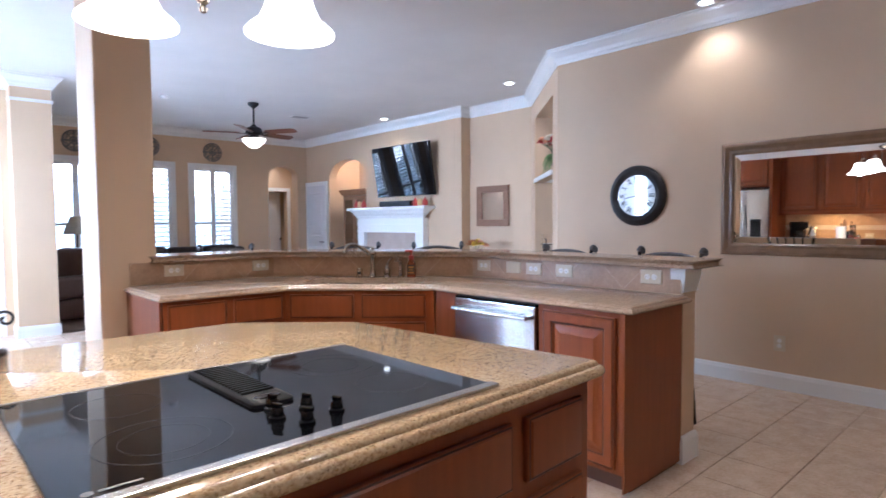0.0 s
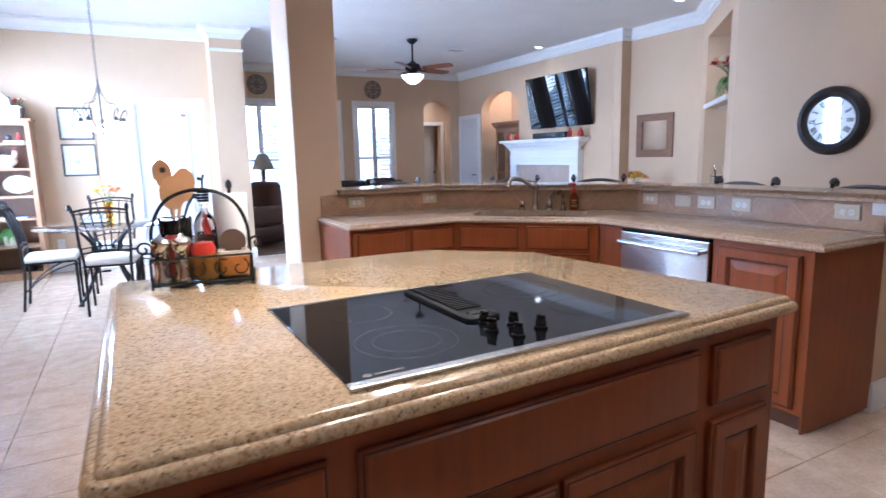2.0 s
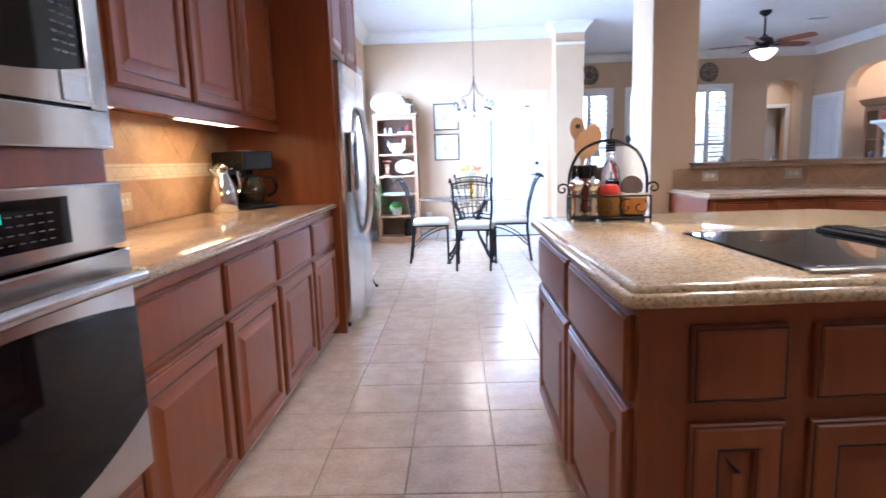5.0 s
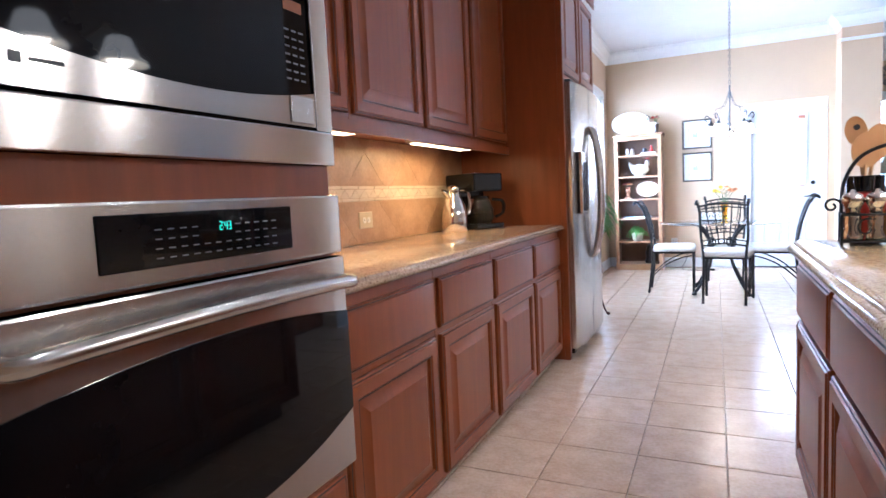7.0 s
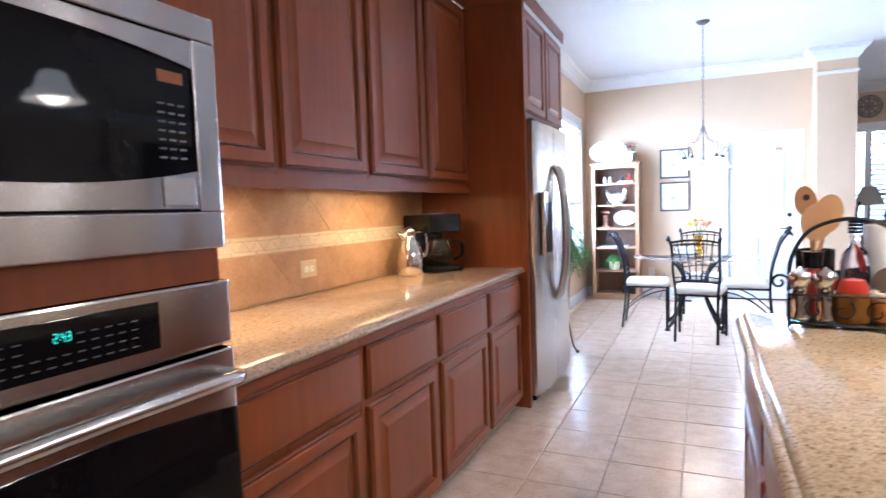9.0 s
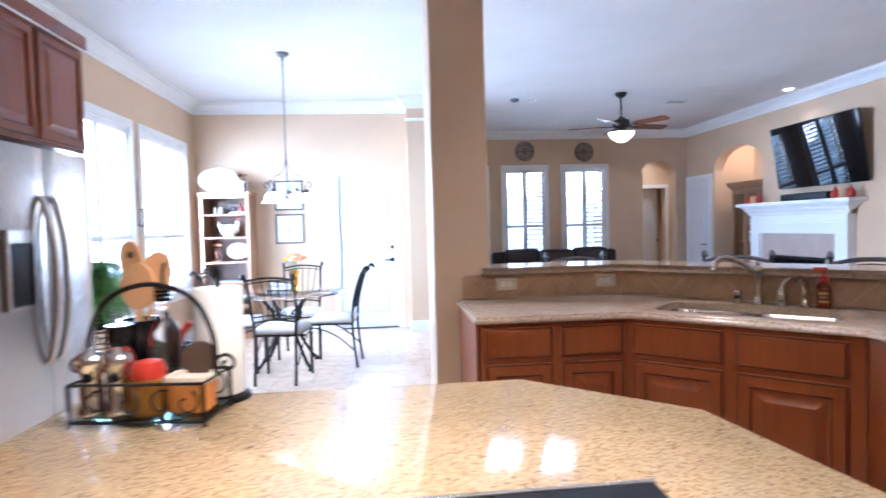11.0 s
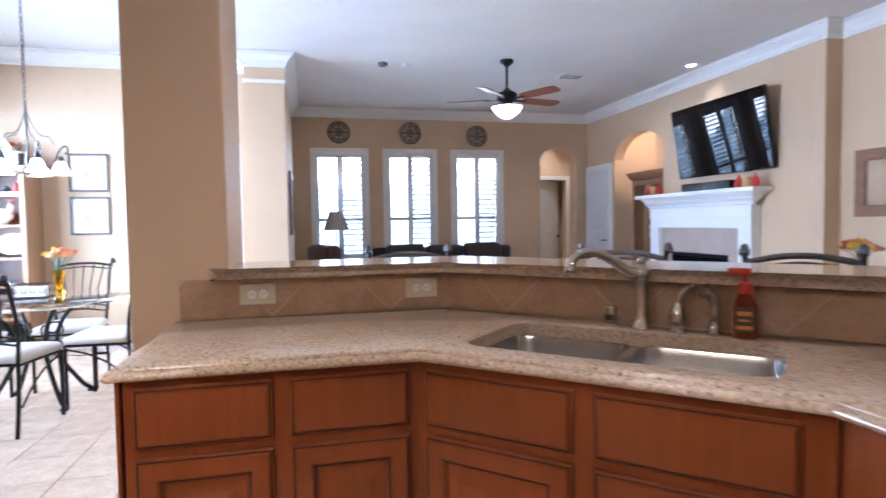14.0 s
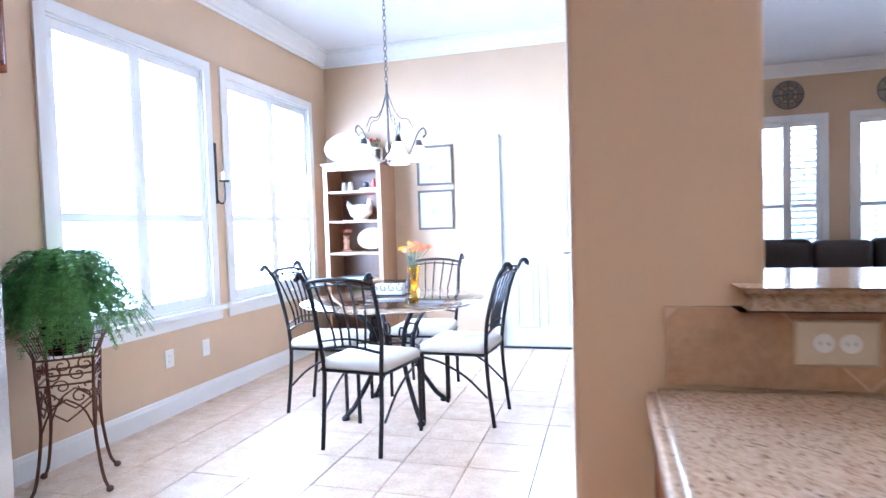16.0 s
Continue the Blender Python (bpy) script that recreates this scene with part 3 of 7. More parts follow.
# ---- windows and doors ----
def shutter_window(name, m, w, h, tilt_deg, label, sill=True):
    """Window in the local xz plane, x from 0 to w, z from 0 to h, seen from -y, with a pair of louvred shutters."""
    win = thing(name, m, label, "window", "", "structure")
    c = 0.07
    part("window_casing", boxes((-c, 0, -0.02, -0.002, -0.0, h + c), (w, w + c, -0.02, -0.002, -0.0, h + c), (0, w, -0.02, -0.002, h, h + c), bevel=0.004), WHITE, win)
    part("window_jamb", boxes((0.0, 0.012, 0.0, 0.17, 0, h), (w - 0.012, w, 0.0, 0.17, 0, h), (0.012, w - 0.012, 0, 0.17, h - 0.012, h), (0.012, w - 0.012, 0, 0.17, 0, 0.012)), WHITE, win)
    if sill:
        part("window_sill", boxes((-0.11, w + 0.11, -0.06, -0.001, -0.035, -0.002), (-0.09, w + 0.09, -0.022, -0.002, -0.11, -0.036), bevel=0.004), WHITE, win)
    part("pane", boxes((0.03, w - 0.03, 0.145, 0.149, 0.03, h - 0.03)), PANE, win).visible_shadow = False
    part("window_frame", boxes((0.0125, 0.04, 0.13, 0.16, 0.013, h - 0.013), (w - 0.04, w - 0.0125, 0.13, 0.16, 0.013, h - 0.013), (0.04, w - 0.04, 0.13, 0.16, h - 0.045, h - 0.013), (0.04, w - 0.04, 0.13, 0.16, 0.013, 0.05), (0.04, w - 0.04, 0.125, 0.16, h * 0.36, h * 0.36 + 0.045)), WHITE, win)
    half = w / 2 - 0.014
    for side in (0, 1):
        x0 = 0.013 + side * (half + 0.002)
        x1 = x0 + half
        sh = part("shutter", boxes((x0, x0 + 0.045, 0.012, 0.040, 0.014, h - 0.014), (x1 - 0.045, x1, 0.012, 0.040, 0.014, h - 0.014), (x0 + 0.045, x1 - 0.045, 0.012, 0.040, h - 0.075, h - 0.014), (x0 + 0.045, x1 - 0.045, 0.012, 0.040, 0.014, 0.085), (x0 + 0.045, x1 - 0.045, 0.012, 0.040, h * 0.36, h * 0.36 + 0.05), bevel=0.003), WHITE, win, "white louvred shutter")
        lou = bmesh.new()
        a = radians(tilt_deg[side])
        for lo, hi in ((0.085, h * 0.36), (h * 0.36 + 0.05, h - 0.075)):
            n = int((hi - lo) / 0.075)
            for k in range(n):
                zc = lo + (k + 0.5) * (hi - lo) / n
                sec = [(-0.036, 0), (-0.015, 0.0042), (0.015, 0.0042), (0.036, 0), (0.015, -0.0042), (-0.015, -0.0042)]
                ends = []
                for x in (x0 + 0.046, x1 - 0.046):
                    ends.append([lou.verts.new((x, 0.026 + u * math.cos(a) - v * math.sin(a), zc + u * math.sin(a) + v * math.cos(a))) for u, v in sec])
                for q in range(6):
                    lou.faces.new((ends[0][q], ends[0][(q + 1) % 6], ends[1][(q + 1) % 6], ends[1][q]))
                lou.faces.new(ends[0][::-1])
                lou.faces.new(ends[1])
        part("louvres", lou, WHITE, sh)
        part("tilt_rod", boxes(((x0 + x1) / 2 - 0.005, (x0 + x1) / 2 + 0.005, -0.022, -0.014, 0.11, h * 0.34), ((x0 + x1) / 2 - 0.005, (x0 + x1) / 2 + 0.005, -0.022, -0.014, h * 0.42, h - 0.12)), WHITE, sh)
    return win


for i, (a, b) in enumerate(WIN_N):
    shutter_window("window_%d" % (i + 1), pose(-1.33, a, 0.68, 0, 0, 90), b - a, 1.74, (12, 12), "large white window with open louvred shutters, flooded with daylight")
for i, (a, b) in enumerate(WIN_L):
    shutter_window("window_%d" % (i + 3), pose(a, 11.3, 0.70), b - a, 1.67, (4, -25), "tall white window with louvred shutters above the sofa")


def panel_slab(bm, w, h, t, panels):
    box(bm, 0, w, 0, t, 0, h, 0.002, 1)
    for x0, x1, z0, z1 in panels:
        raised(x1 - x0, z1 - z0, [(0, 0.0), (0.006, 0.006), (0.014, 0.006), (0.022, 0.001), (0.04, 0.001), (0.05, 0.005)], bm, x0, z0)
    return bm


def door_casing(parent, w, h):
    c = 0.075
    part("door_casing", boxes((-c, 0.004, -0.018, -0.002, 0.0, h + c), (w - 0.004, w + c, -0.018, -0.002, 0.0, h + c), (0.004, w - 0.004, -0.018, -0.002, h - 0.004, h + c), bevel=0.004), WHITE, parent)


def lever(parent, x, z, side):
    bm = lathe([(0.0, 0), (0.03, 0), (0.03, 0.006), (0.012, 0.010), (0.010, 0.03), (0, 0.03)], 14)
    bm.transform(pose(x, 0, z, 90, 0, 0))
    tube(smooth_path([(x, -0.032, z), (x + side * 0.03, -0.036, z + 0.003), (x + side * 0.07, -0.034, z - 0.004), (x + side * 0.105, -0.034, z - 0.001)]), 0.008, 8, bm)
    part("door_handle", bm, IRON, parent, "dark bronze lever handle", None, True)


# glazed back door
d = thing("door_1", pose(0.51, 8.83, 0), "white half-glazed back door with lower panels", "door", "", "structure")
bm = bmesh.new()
DW, DH = 0.78, 2.085
box(bm, 0.0135, 0.15, 0.02, 0.06, 0.005, DH - 0.012)
box(bm, DW - 0.15, DW - 0.0135, 0.02, 0.06, 0.005, DH)
box(bm, 0.15, DW - 0.15, 0.02, 0.06, 1.97, DH - 0.012)
box(bm, 0.15, DW - 0.15, 0.02, 0.06, 0.005, 1.05)
part("door_leaf", bm, DOORPAINT, d)
for x in (0.14, 0.42):
    bm = raised(0.22, 0.62, [(0, 0.0), (0.006, 0.010), (0.018, 0.010), (0.03, 0.003), (0.05, 0.003), (0.062, 0.008)])
    part("door_panel", bm, DOORPAINT, d, "", pose(x, 0.0198, 0.2))
part("glazing_bead", boxes((0.135, 0.16, 0.006, 0.0198, 1.035, 1.985), (DW - 0.16, DW - 0.135, 0.006, 0.0198, 1.035, 1.985), (0.16, DW - 0.16, 0.006, 0.0198, 1.96, 1.985), (0.16, DW - 0.16, 0.006, 0.0198, 1.035, 1.06), bevel=0.004), DOORPAINT, d)
part("pane", boxes((0.15, DW - 0.15, 0.038, 0.042, 1.05, 1.97)), PANE, d).visible_shadow = False
part("door_jamb", boxes((0.0, 0.012, 0.001, 0.13, 0.0, DH - 0.01), (DW - 0.012, DW, 0.001, 0.13, 0.0, DH - 0.01), (0.0, DW, 0.001, 0.13, DH - 0.0095, DH + 0.004)), WHITE, d)
door_casing(d, DW, 2.09)
lever(d, DW - 0.07, 0.93, -1)
bm = lathe([(0, 0), (0.028, 0), (0.026, 0.016), (0.012, 0.02), (0, 0.02)], 14)
part("deadbolt", bm, IRON, d, "dark bronze deadbolt", pose(DW - 0.07, 0.02, 1.10, 90), True)
part("threshold", boxes((0.0, DW, -0.01, 0.10, 0.0, 0.014)), IRON, d, "dark metal threshold")
for z in (0.25, 1.0, 1.8):
    part("hinge", boxes((-0.008, 0.008, 0.004, 0.0195, z, z + 0.09), bevel=0.003), NICKEL, d)
# brick pier and bright backdrop outside the back door
ext = thing("brick_wall", pose(1.16, 9.32, 0), "sunlit red-brown brick wall outside the back door", "wall", "", "structure")
structure("backdrop", boxes((-3.6, -3.58, 2.0, 17.0, -0.5, 5.0)), OUTSIDE, "bright overexposed daylight outside the nook", "backdrop")
structure("backdrop", boxes((0.2, 9.5, 13.6, 13.62, -0.5, 5.0)), OUTSIDE_LIVING, "bright daylight outside the living room", "backdrop")
structure("backdrop", boxes((-1.0, 1.68, 10.6, 10.62, -0.5, 4.0)), OUTSIDE, "bright daylight outside the back door", "backdrop")
for r in range(32):
    part("brick", boxes((0, 0.2, 0, 0.1, r * 0.075, r * 0.075 + 0.062)), BRICK, ext, "", pose(0.0 if r % 2 else -0.06, 0, 0))

# closed door in the fireplace wall, facing the room
d = thing("door_2", pose(6.77, 11.22, 0, 0, 0, -90), "white two-panel door with dark lever handle, closed", "door", "", "structure")
bm = panel_slab(bmesh.new(), 0.70, 2.08, 0.03, [])
bm.transform(Matrix.Translation((0.0, -0.034, 0.005)))
part("door_leaf", bm, DOORPAINT, d)
for z, h in ((0.22, 0.66), (1.04, 0.90)):
    part("door_panel", raised(0.46, h, [(0, 0.0), (0.006, 0.008), (0.018, 0.008), (0.03, 0.002), (0.05, 0.002), (0.062, 0.006)]), DOORPAINT, d, "", pose(0.12, -0.0345, z))
part("door_casing", boxes((-0.055, 0.0, -0.04, -0.002, 0, 2.16), (0.70, 0.775, -0.04, -0.002, 0, 2.16), (0.0, 0.70, -0.04, -0.002, 2.087, 2.16), bevel=0.004), WHITE, d)
part("door_handle", tube(smooth_path([(0.63, -0.036, 0.93), (0.63, -0.075, 0.93), (0.59, -0.08, 0.932), (0.53, -0.078, 0.928)]), 0.010, 8), IRON, d, "dark bronze lever handle", None, True)
# hall door standing ajar
d = thing("door_3", pose(6.38, 12.6, 0), "white hall door ajar in its casing", "door", "", "structure")
door_casing(d, 0.60, 2.05)
dl = part("door_leaf", panel_slab(bmesh.new(), 0.585, 2.03, 0.035, [(0.09, 0.49, 0.2, 0.9), (0.09, 0.49, 1.02, 1.88)]), DOORPAINT, d, "", pose(0.03, 0.02, 0.005, 0, 0, 25))
part("door_handle", ball(0.025, (0.53, -0.04, 0.95)), IRON, dl, "dark knob", None, True)

# ---- kitchen cabinets ----
def cabinet(name, m, w, depth, cols, label, z0=0.10, z1=0.88, drawer=True, toe=True, group="base cabinets", split=(0.705, 0.858)):
    """Face in the local xz plane looking to -y; cols are (x0, x1) of the drawer and door columns."""
    c = thing(name, m, label, "cabinet", group)
    part("body", boxes((0, w, 0, depth, z0, z1), bevel=0.002), CHERRY, c)
    if toe:
        part("toe_kick", boxes((0.005, w - 0.005, 0.05 if z0 < 0.08 else 0.07, depth, 0, z0 - 0.001)), TOE, c)
    for a, b in cols:
        if drawer:
            part("drawer_front", drawer_face(b - a, split[1] - split[0]), CHERRY, c, "", pose(a, -0.001, split[0]), True, 25)
            part("door", door_front(b - a, split[0] - z0 - 0.048), CHERRY, c, "raised-panel door", pose(a, -0.001, z0 + 0.022), True, 25)
        else:
            part("door", door_front(b - a, z1 - z0 - 0.05), CHERRY, c, "raised-panel door", pose(a, -0.001, z0 + 0.025), True, 25)
    return c


XC = -0.866
for a, b in ((1.382, 2.010), (2.012, 2.622), (2.624, 3.271), (3.273, 3.898)):
    cabinet("base_cabinet", pose(XC, a, 0, 0, 0, 90), b - a, 0.675, [(0.022, b - a - 0.020)], "cherry wood base cabinet with drawer and raised-panel door", z0=0.055, split=(0.648, 0.838))
ct = thing("worktop", pose(0, 0, 0), "speckled beige quartz worktop with moulded edge", "worktop")
EDGE = [(0.030, 0.882), (0.012, 0.882), (0.003, 0.888), (0.0, 0.896), (0.003, 0.904), (0.008, 0.907), (0.009, 0.911), (0.014, 0.918), (0.022, 0.921)]
part("slab", slab_profile([(-1.549, 1.383), (-0.820, 1.383), (-0.820, 3.898), (-1.549, 3.898)], EDGE), QUARTZ2, ct, "", None, True, 50)

# refrigerator side panel and cabinet above
c = thing("tall_side_panel", pose(0, 0, 0), "tall cherry wood panel beside the refrigerator", "panel")
part("board", boxes((-1.549, -0.838, 3.90, 3.93, 0.0, 2.60), bevel=0.003), CHERRY, c)
part("front_stile", boxes((-0.8375, -0.80, 3.896, 3.94, 0.0, 2.60), bevel=0.004), CHERRY, c, "solid cherry edge of the panel")
c = cabinet("wall_cabinet", pose(-0.84, 3.932, 0, 0, 0, 90), 1.135, 0.69, [(0.06, 0.58), (0.61, 1.115)], "cherry wood cabinet above the refrigerator", 1.905, 2.60, False, False, group="wall cabinets")
UX = -1.20
for a, b in ((1.382, 2.020), (2.022, 2.652), (2.654, 3.278), (3.28, 3.898)):
    cabinet("wall_cabinet", pose(UX, a, 0, 0, 0, 90), b - a, 0.345, [(0.022, b - a - 0.020)], "cherry wood wall cabinet with raised-panel door", 1.455, 2.598, False, False, group="wall cabinets")
structure("light_rail", moulding([(-1.178, 3.896), (-1.178, 1.384)], [(0, 1.405), (0.0, 1.454), (-0.03, 1.454), (-0.03, 1.405)]), CHERRY, "cherry wood light rail under the wall cabinets", "trim")
CAB_CROWN = [(0, 0), (0.01, 0), (0.014, 0.02), (0.03, 0.045), (0.055, 0.065), (0.06, 0.085), (0, 0.085)]
structure("cabinet_crown", moulding([(-0.80, 5.066), (-0.80, 3.90), (-1.18, 3.90), (-1.18, 1.382), (-0.84, 1.382), (-0.84, 0.47)][::-1], [(o, 2.60 + z) for o, z in CAB_CROWN]), CHERRY, "cherry wood crown on the cabinets", "trim")
for a in (1.48, 2.72):
    ul = thing("under_cabinet_light", pose(-1.29, a, 1.418), "slim warm under-cabinet light strip, lit", "light")
    part("housing", boxes((-0.05, 0.05, 0, 0.7, 0.002, 0.036), bevel=0.003), WHITEP, ul)
    part("lens", boxes((-0.035, 0.035, 0.03, 0.67, -0.004, 0.001)), STRIP, ul, "glowing warm lens")
    lamp("under_cabinet_lamp", "AREA", look((-1.29, a + 0.35, 1.408), (-1.36, a + 0.35, 0)), 6.0, (1.0, 0.57, 0.17), 0.62, 0.06)

# oven tower
TX, TY0, TY1 = -0.845, 0.495, 1.381
tw = thing("oven_tower", pose(0, 0, 0), "tall cherry wood cabinet holding microwave and wall oven", "cabinet")
part("body", boxes((-1.549, TX, TY0, TY1, 0.10, 2.60), bevel=0.002), CHERRY, tw)
part("toe_kick", boxes((-1.5, TX - 0.07, TY0, TY1, 0, 0.099)), TOE, tw)
part("door", door_front(0.42, 0.72), CHERRY, tw, "raised-panel door", pose(TX + 0.001, TY0 + 0.015, 1.82, 0, 0, 90), True, 25)
part("door", door_front(0.42, 0.72), CHERRY, tw, "raised-panel door", pose(TX + 0.001, TY0 + 0.447, 1.82, 0, 0, 90), True, 25)
part("drawer_front", drawer_face(0.84, 0.27), CHERRY, tw, "", pose(TX + 0.001, TY0 + 0.02, 0.13, 0, 0, 90), True, 25)
AM = pose(TX, 0.513, 0, 0, 0, 90)
AW = 0.862


def arc_panel(bm, x0, x1, zlo, zhi, bow_lo, bow_hi, y, n=16):
    """A curved-edged plate from x0 to x1, its lower and upper edges bowed; front at -y."""
    rows = []
    for k in range(n + 1):
        t = k / n
        x, s = x0 + (x1 - x0) * t, 4 * t * (1 - t)
        rows.append([bm.verts.new(p) for p in ((x, 0, zlo - bow_lo * s), (x, -y, zlo - bow_lo * s), (x, -y, zhi + bow_hi * s), (x, 0, zhi + bow_hi * s))])
    for a, b in zip(rows, rows[1:]):
        for q in range(4):
            bm.faces.new((a[q], b[q], b[(q + 1) % 4], a[(q + 1) % 4]))
    bm.faces.new(rows[0][::-1])
    bm.faces.new(rows[-1])
    return bm


def bars(parent, name, mat, rows, y, m=None):
    bm = bmesh.new()
    for x0, x1, z0, z1 in rows:
        box(bm, x0, x1, -y - 0.0008, -y, z0, z1)
    o = part(name, bm, mat, parent, "", m)
    if len(rows) > 12:
        tagged(o, kind="stuff")
    return o


mw = thing("microwave", AM, "built-in stainless steel microwave with black glass door", "microwave")
MZ0, MZ1 = 1.233, 1.76
part("trim_frame", boxes((0, AW, -0.03, -0.001, MZ0, MZ0 + 0.085), (0, AW, -0.03, -0.001, MZ1 - 0.06, MZ1), (0, 0.06, -0.03, -0.001, MZ0 + 0.085, MZ1 - 0.06), (AW - 0.066, AW, -0.03, -0.001, MZ0 + 0.085, MZ1 - 0.06), bevel=0.004), STEELH, mw, "brushed steel surround")
part("door", boxes((0.062, AW - 0.068, -0.022, -0.002, MZ0 + 0.087, MZ1 - 0.062), bevel=0.003), BLACKG, mw, "black glass door")
part("lower_rail", arc_panel(bmesh.new(), 0.066, AW - 0.072, MZ0 + 0.092, MZ0 + 0.175, 0.0, -0.035, 0.032), STEELH, mw, "curved steel rail", None, True)
part("upper_rail", arc_panel(bmesh.new(), 0.066, AW - 0.072, MZ1 - 0.125, MZ1 - 0.066, -0.03, 0.0, 0.032), STEELH, mw, "curved steel rail", None, True)
part("open_button", boxes((AW - 0.165, AW - 0.082, -0.036, -0.032, MZ0 + 0.098, MZ0 + 0.160), bevel=0.002), STEEL, mw)
part("display", boxes((AW - 0.155, AW - 0.09, -0.0236, -0.0222, MZ1 - 0.165, MZ1 - 0.14)), AMBERLED, mw, "dim amber display")
bars(mw, "maker_mark", GREYP, [(0.125, 0.175, MZ0 + 0.131, MZ0 + 0.137)], 0.0322)
bars(mw, "maker_badge", GREYP, [(0.097, 0.114, MZ0 + 0.126, MZ0 + 0.142)], 0.0322)
bars(mw, "keypad", GREYP, [(AW - 0.158 + 0.026 * i, AW - 0.158 + 0.026 * i + 0.017, MZ0 + 0.20 + 0.019 * j, MZ0 + 0.2045 + 0.019 * j) for i in range(3) for j in range(7)], 0.0222)
ov = thing("wall_oven", AM, "stainless steel wall oven with black glass window", "oven")
part("control_panel", boxes((0, AW, -0.035, -0.001, 1.006, 1.157), bevel=0.006), STEELH, ov, "brushed steel control panel")
part("panel_glass", boxes((0.195, 0.663, -0.0385, -0.0352, 1.037, 1.134), bevel=0.001), BLACKG, ov, "black glass control strip")
bars(ov, "legend_print", GREYP, [(0.30 + 0.027 * i, 0.314 + 0.027 * i, 1.052 + 0.017 * j, 1.0545 + 0.017 * j) for i in range(12) for j in range(4) if i not in (4, 5, 6) or j < 2], 0.0386)
# clock digits 2:43 as seven-segment bars
seg_on = {"2": "abged", "4": "fgbc", "3": "abgcd"}
bm = bmesh.new()
for ch, ox in (("2", 0.448), ("4", 0.461), ("3", 0.471)):
    w_, h_ = 0.0068, 0.0078
    where = {"a": (0, w_, 2 * h_, 2 * h_ + 0.0012), "g": (0, w_, h_, h_ + 0.0012), "d": (0, w_, 0, 0.0012), "f": (0, 0.0012, h_, 2 * h_), "b": (w_ - 0.0012, w_, h_, 2 * h_), "e": (0, 0.0012, 0, h_), "c": (w_ - 0.0012, w_, 0, h_)}
    for s_ in seg_on[ch]:
        x0, x1, z0, z1 = where[s_]
        box(bm, ox + x0, ox + x1, -0.0395, -0.0388, 1.094 + z0, 1.094 + z1)
box(bm, 0.4573, 0.4584, -0.0395, -0.0388, 1.098, 1.100)
box(bm, 0.4573, 0.4584, -0.0395, -0.0388, 1.107, 1.109)
part("clock_digits", bm, CLOCKLED, ov, "glowing green clock reading 2:43")
part("oven_door", boxes((0, AW, -0.04, -0.001, 0.432, 0.997), bevel=0.006), STEELH, ov, "brushed steel oven door")
part("oven_window", arc_panel(bmesh.new(), 0.004, AW - 0.004, 0.585, 0.850, 0.085, 0.035, 0.0425), BLACKG, ov, "dark curved oven window", None, True)
hd = tube(smooth_path([(0.03, -0.04, 0.935), (0.035, -0.085, 0.935), (0.12, -0.10, 0.942), (0.43, -0.105, 0.948), (0.74, -0.10, 0.942), (AW - 0.035, -0.085, 0.935), (AW - 0.03, -0.04, 0.935)], 8), 0.017, 14)
part("handle", hd, STEEL, ov, "thick steel bar handle", None, True, 60)

# refrigerator
fr = thing("refrigerator", pose(-0.815, 3.945, 0, 0, 0, 90), "stainless steel side-by-side refrigerator with ice dispenser", "refrigerator")
FW, FH = 0.99, 1.85
part("body", boxes((0.01, FW - 0.01, 0.0, 0.66, 0.03, FH - 0.02), bevel=0.004), GREYP, fr, "grey cabinet sides")


def bowed_door(x0, x1, z0, z1, ya, bow, n=8):
    bm = bmesh.new()
    front = [(x0 + (x1 - x0) * k / n) for k in range(n + 1)]
    pts = [(x, -(ya + bow * (1 - (2 * (x - 0.0) / FW - 1) ** 2))) for x in front]
    pts[0] = (pts[0][0], pts[0][1] + 0.008)
    pts[-1] = (pts[-1][0], pts[-1][1] + 0.008)
    poly = pts + [(x1, -0.004), (x0, -0.004)]
    prism(poly, z0, z1, bm)
    return bm


split = 0.43
dl = part("freezer_door", bowed_door(0.0, split - 0.003, 0.07, FH, 0.055, 0.035), STEEL, fr, "stainless steel door", None, True, 40)
dr = part("fridge_door", bowed_door(split + 0.003, FW, 0.07, FH, 0.055, 0.035), STEEL, fr, "stainless steel door", None, True, 40)
for dd, x in ((dl, split - 0.055), (dr, split + 0.055)):
    hb = tube(smooth_path([(x, -0.085, 0.66), (x, -0.115, 0.70), (x, -0.15, 0.9), (x, -0.158, 1.12), (x, -0.15, 1.34), (x, -0.115, 1.54), (x, -0.085, 1.58)], 6), [0.018] * 37, 10)
    part("handle", hb, STEEL, dd, "long bowed steel handle", None, True, 60)
part("dispenser_frame", boxes((0.08, 0.30, -0.098, -0.075, 0.98, 1.40), bevel=0.006), STEEL, dl, "ice dispenser surround")
part("dispenser", boxes((0.10, 0.28, -0.1005, -0.0982, 1.0, 1.33), bevel=0.001), BLACKP, dl, "black ice dispenser recess")
part("kick_grille", boxes((0.02, FW - 0.02, -0.03, 0.1, 0.03, 0.066), bevel=0.003), BLACKP, fr)
for x in (0.05, FW - 0.05):
    part("foot", lathe([(0, 0), (0.02, 0), (0.02, 0.02), (0.01, 0.022), (0.01, 0.04), (0, 0.04)], 10), BLACKP, fr, "", pose(x, 0.02, 0))
    part("hinge_cap", boxes((x - 0.03, x + 0.03, -0.05, 0.03, FH + 0.001, FH + 0.02), bevel=0.004), GREYP, fr)

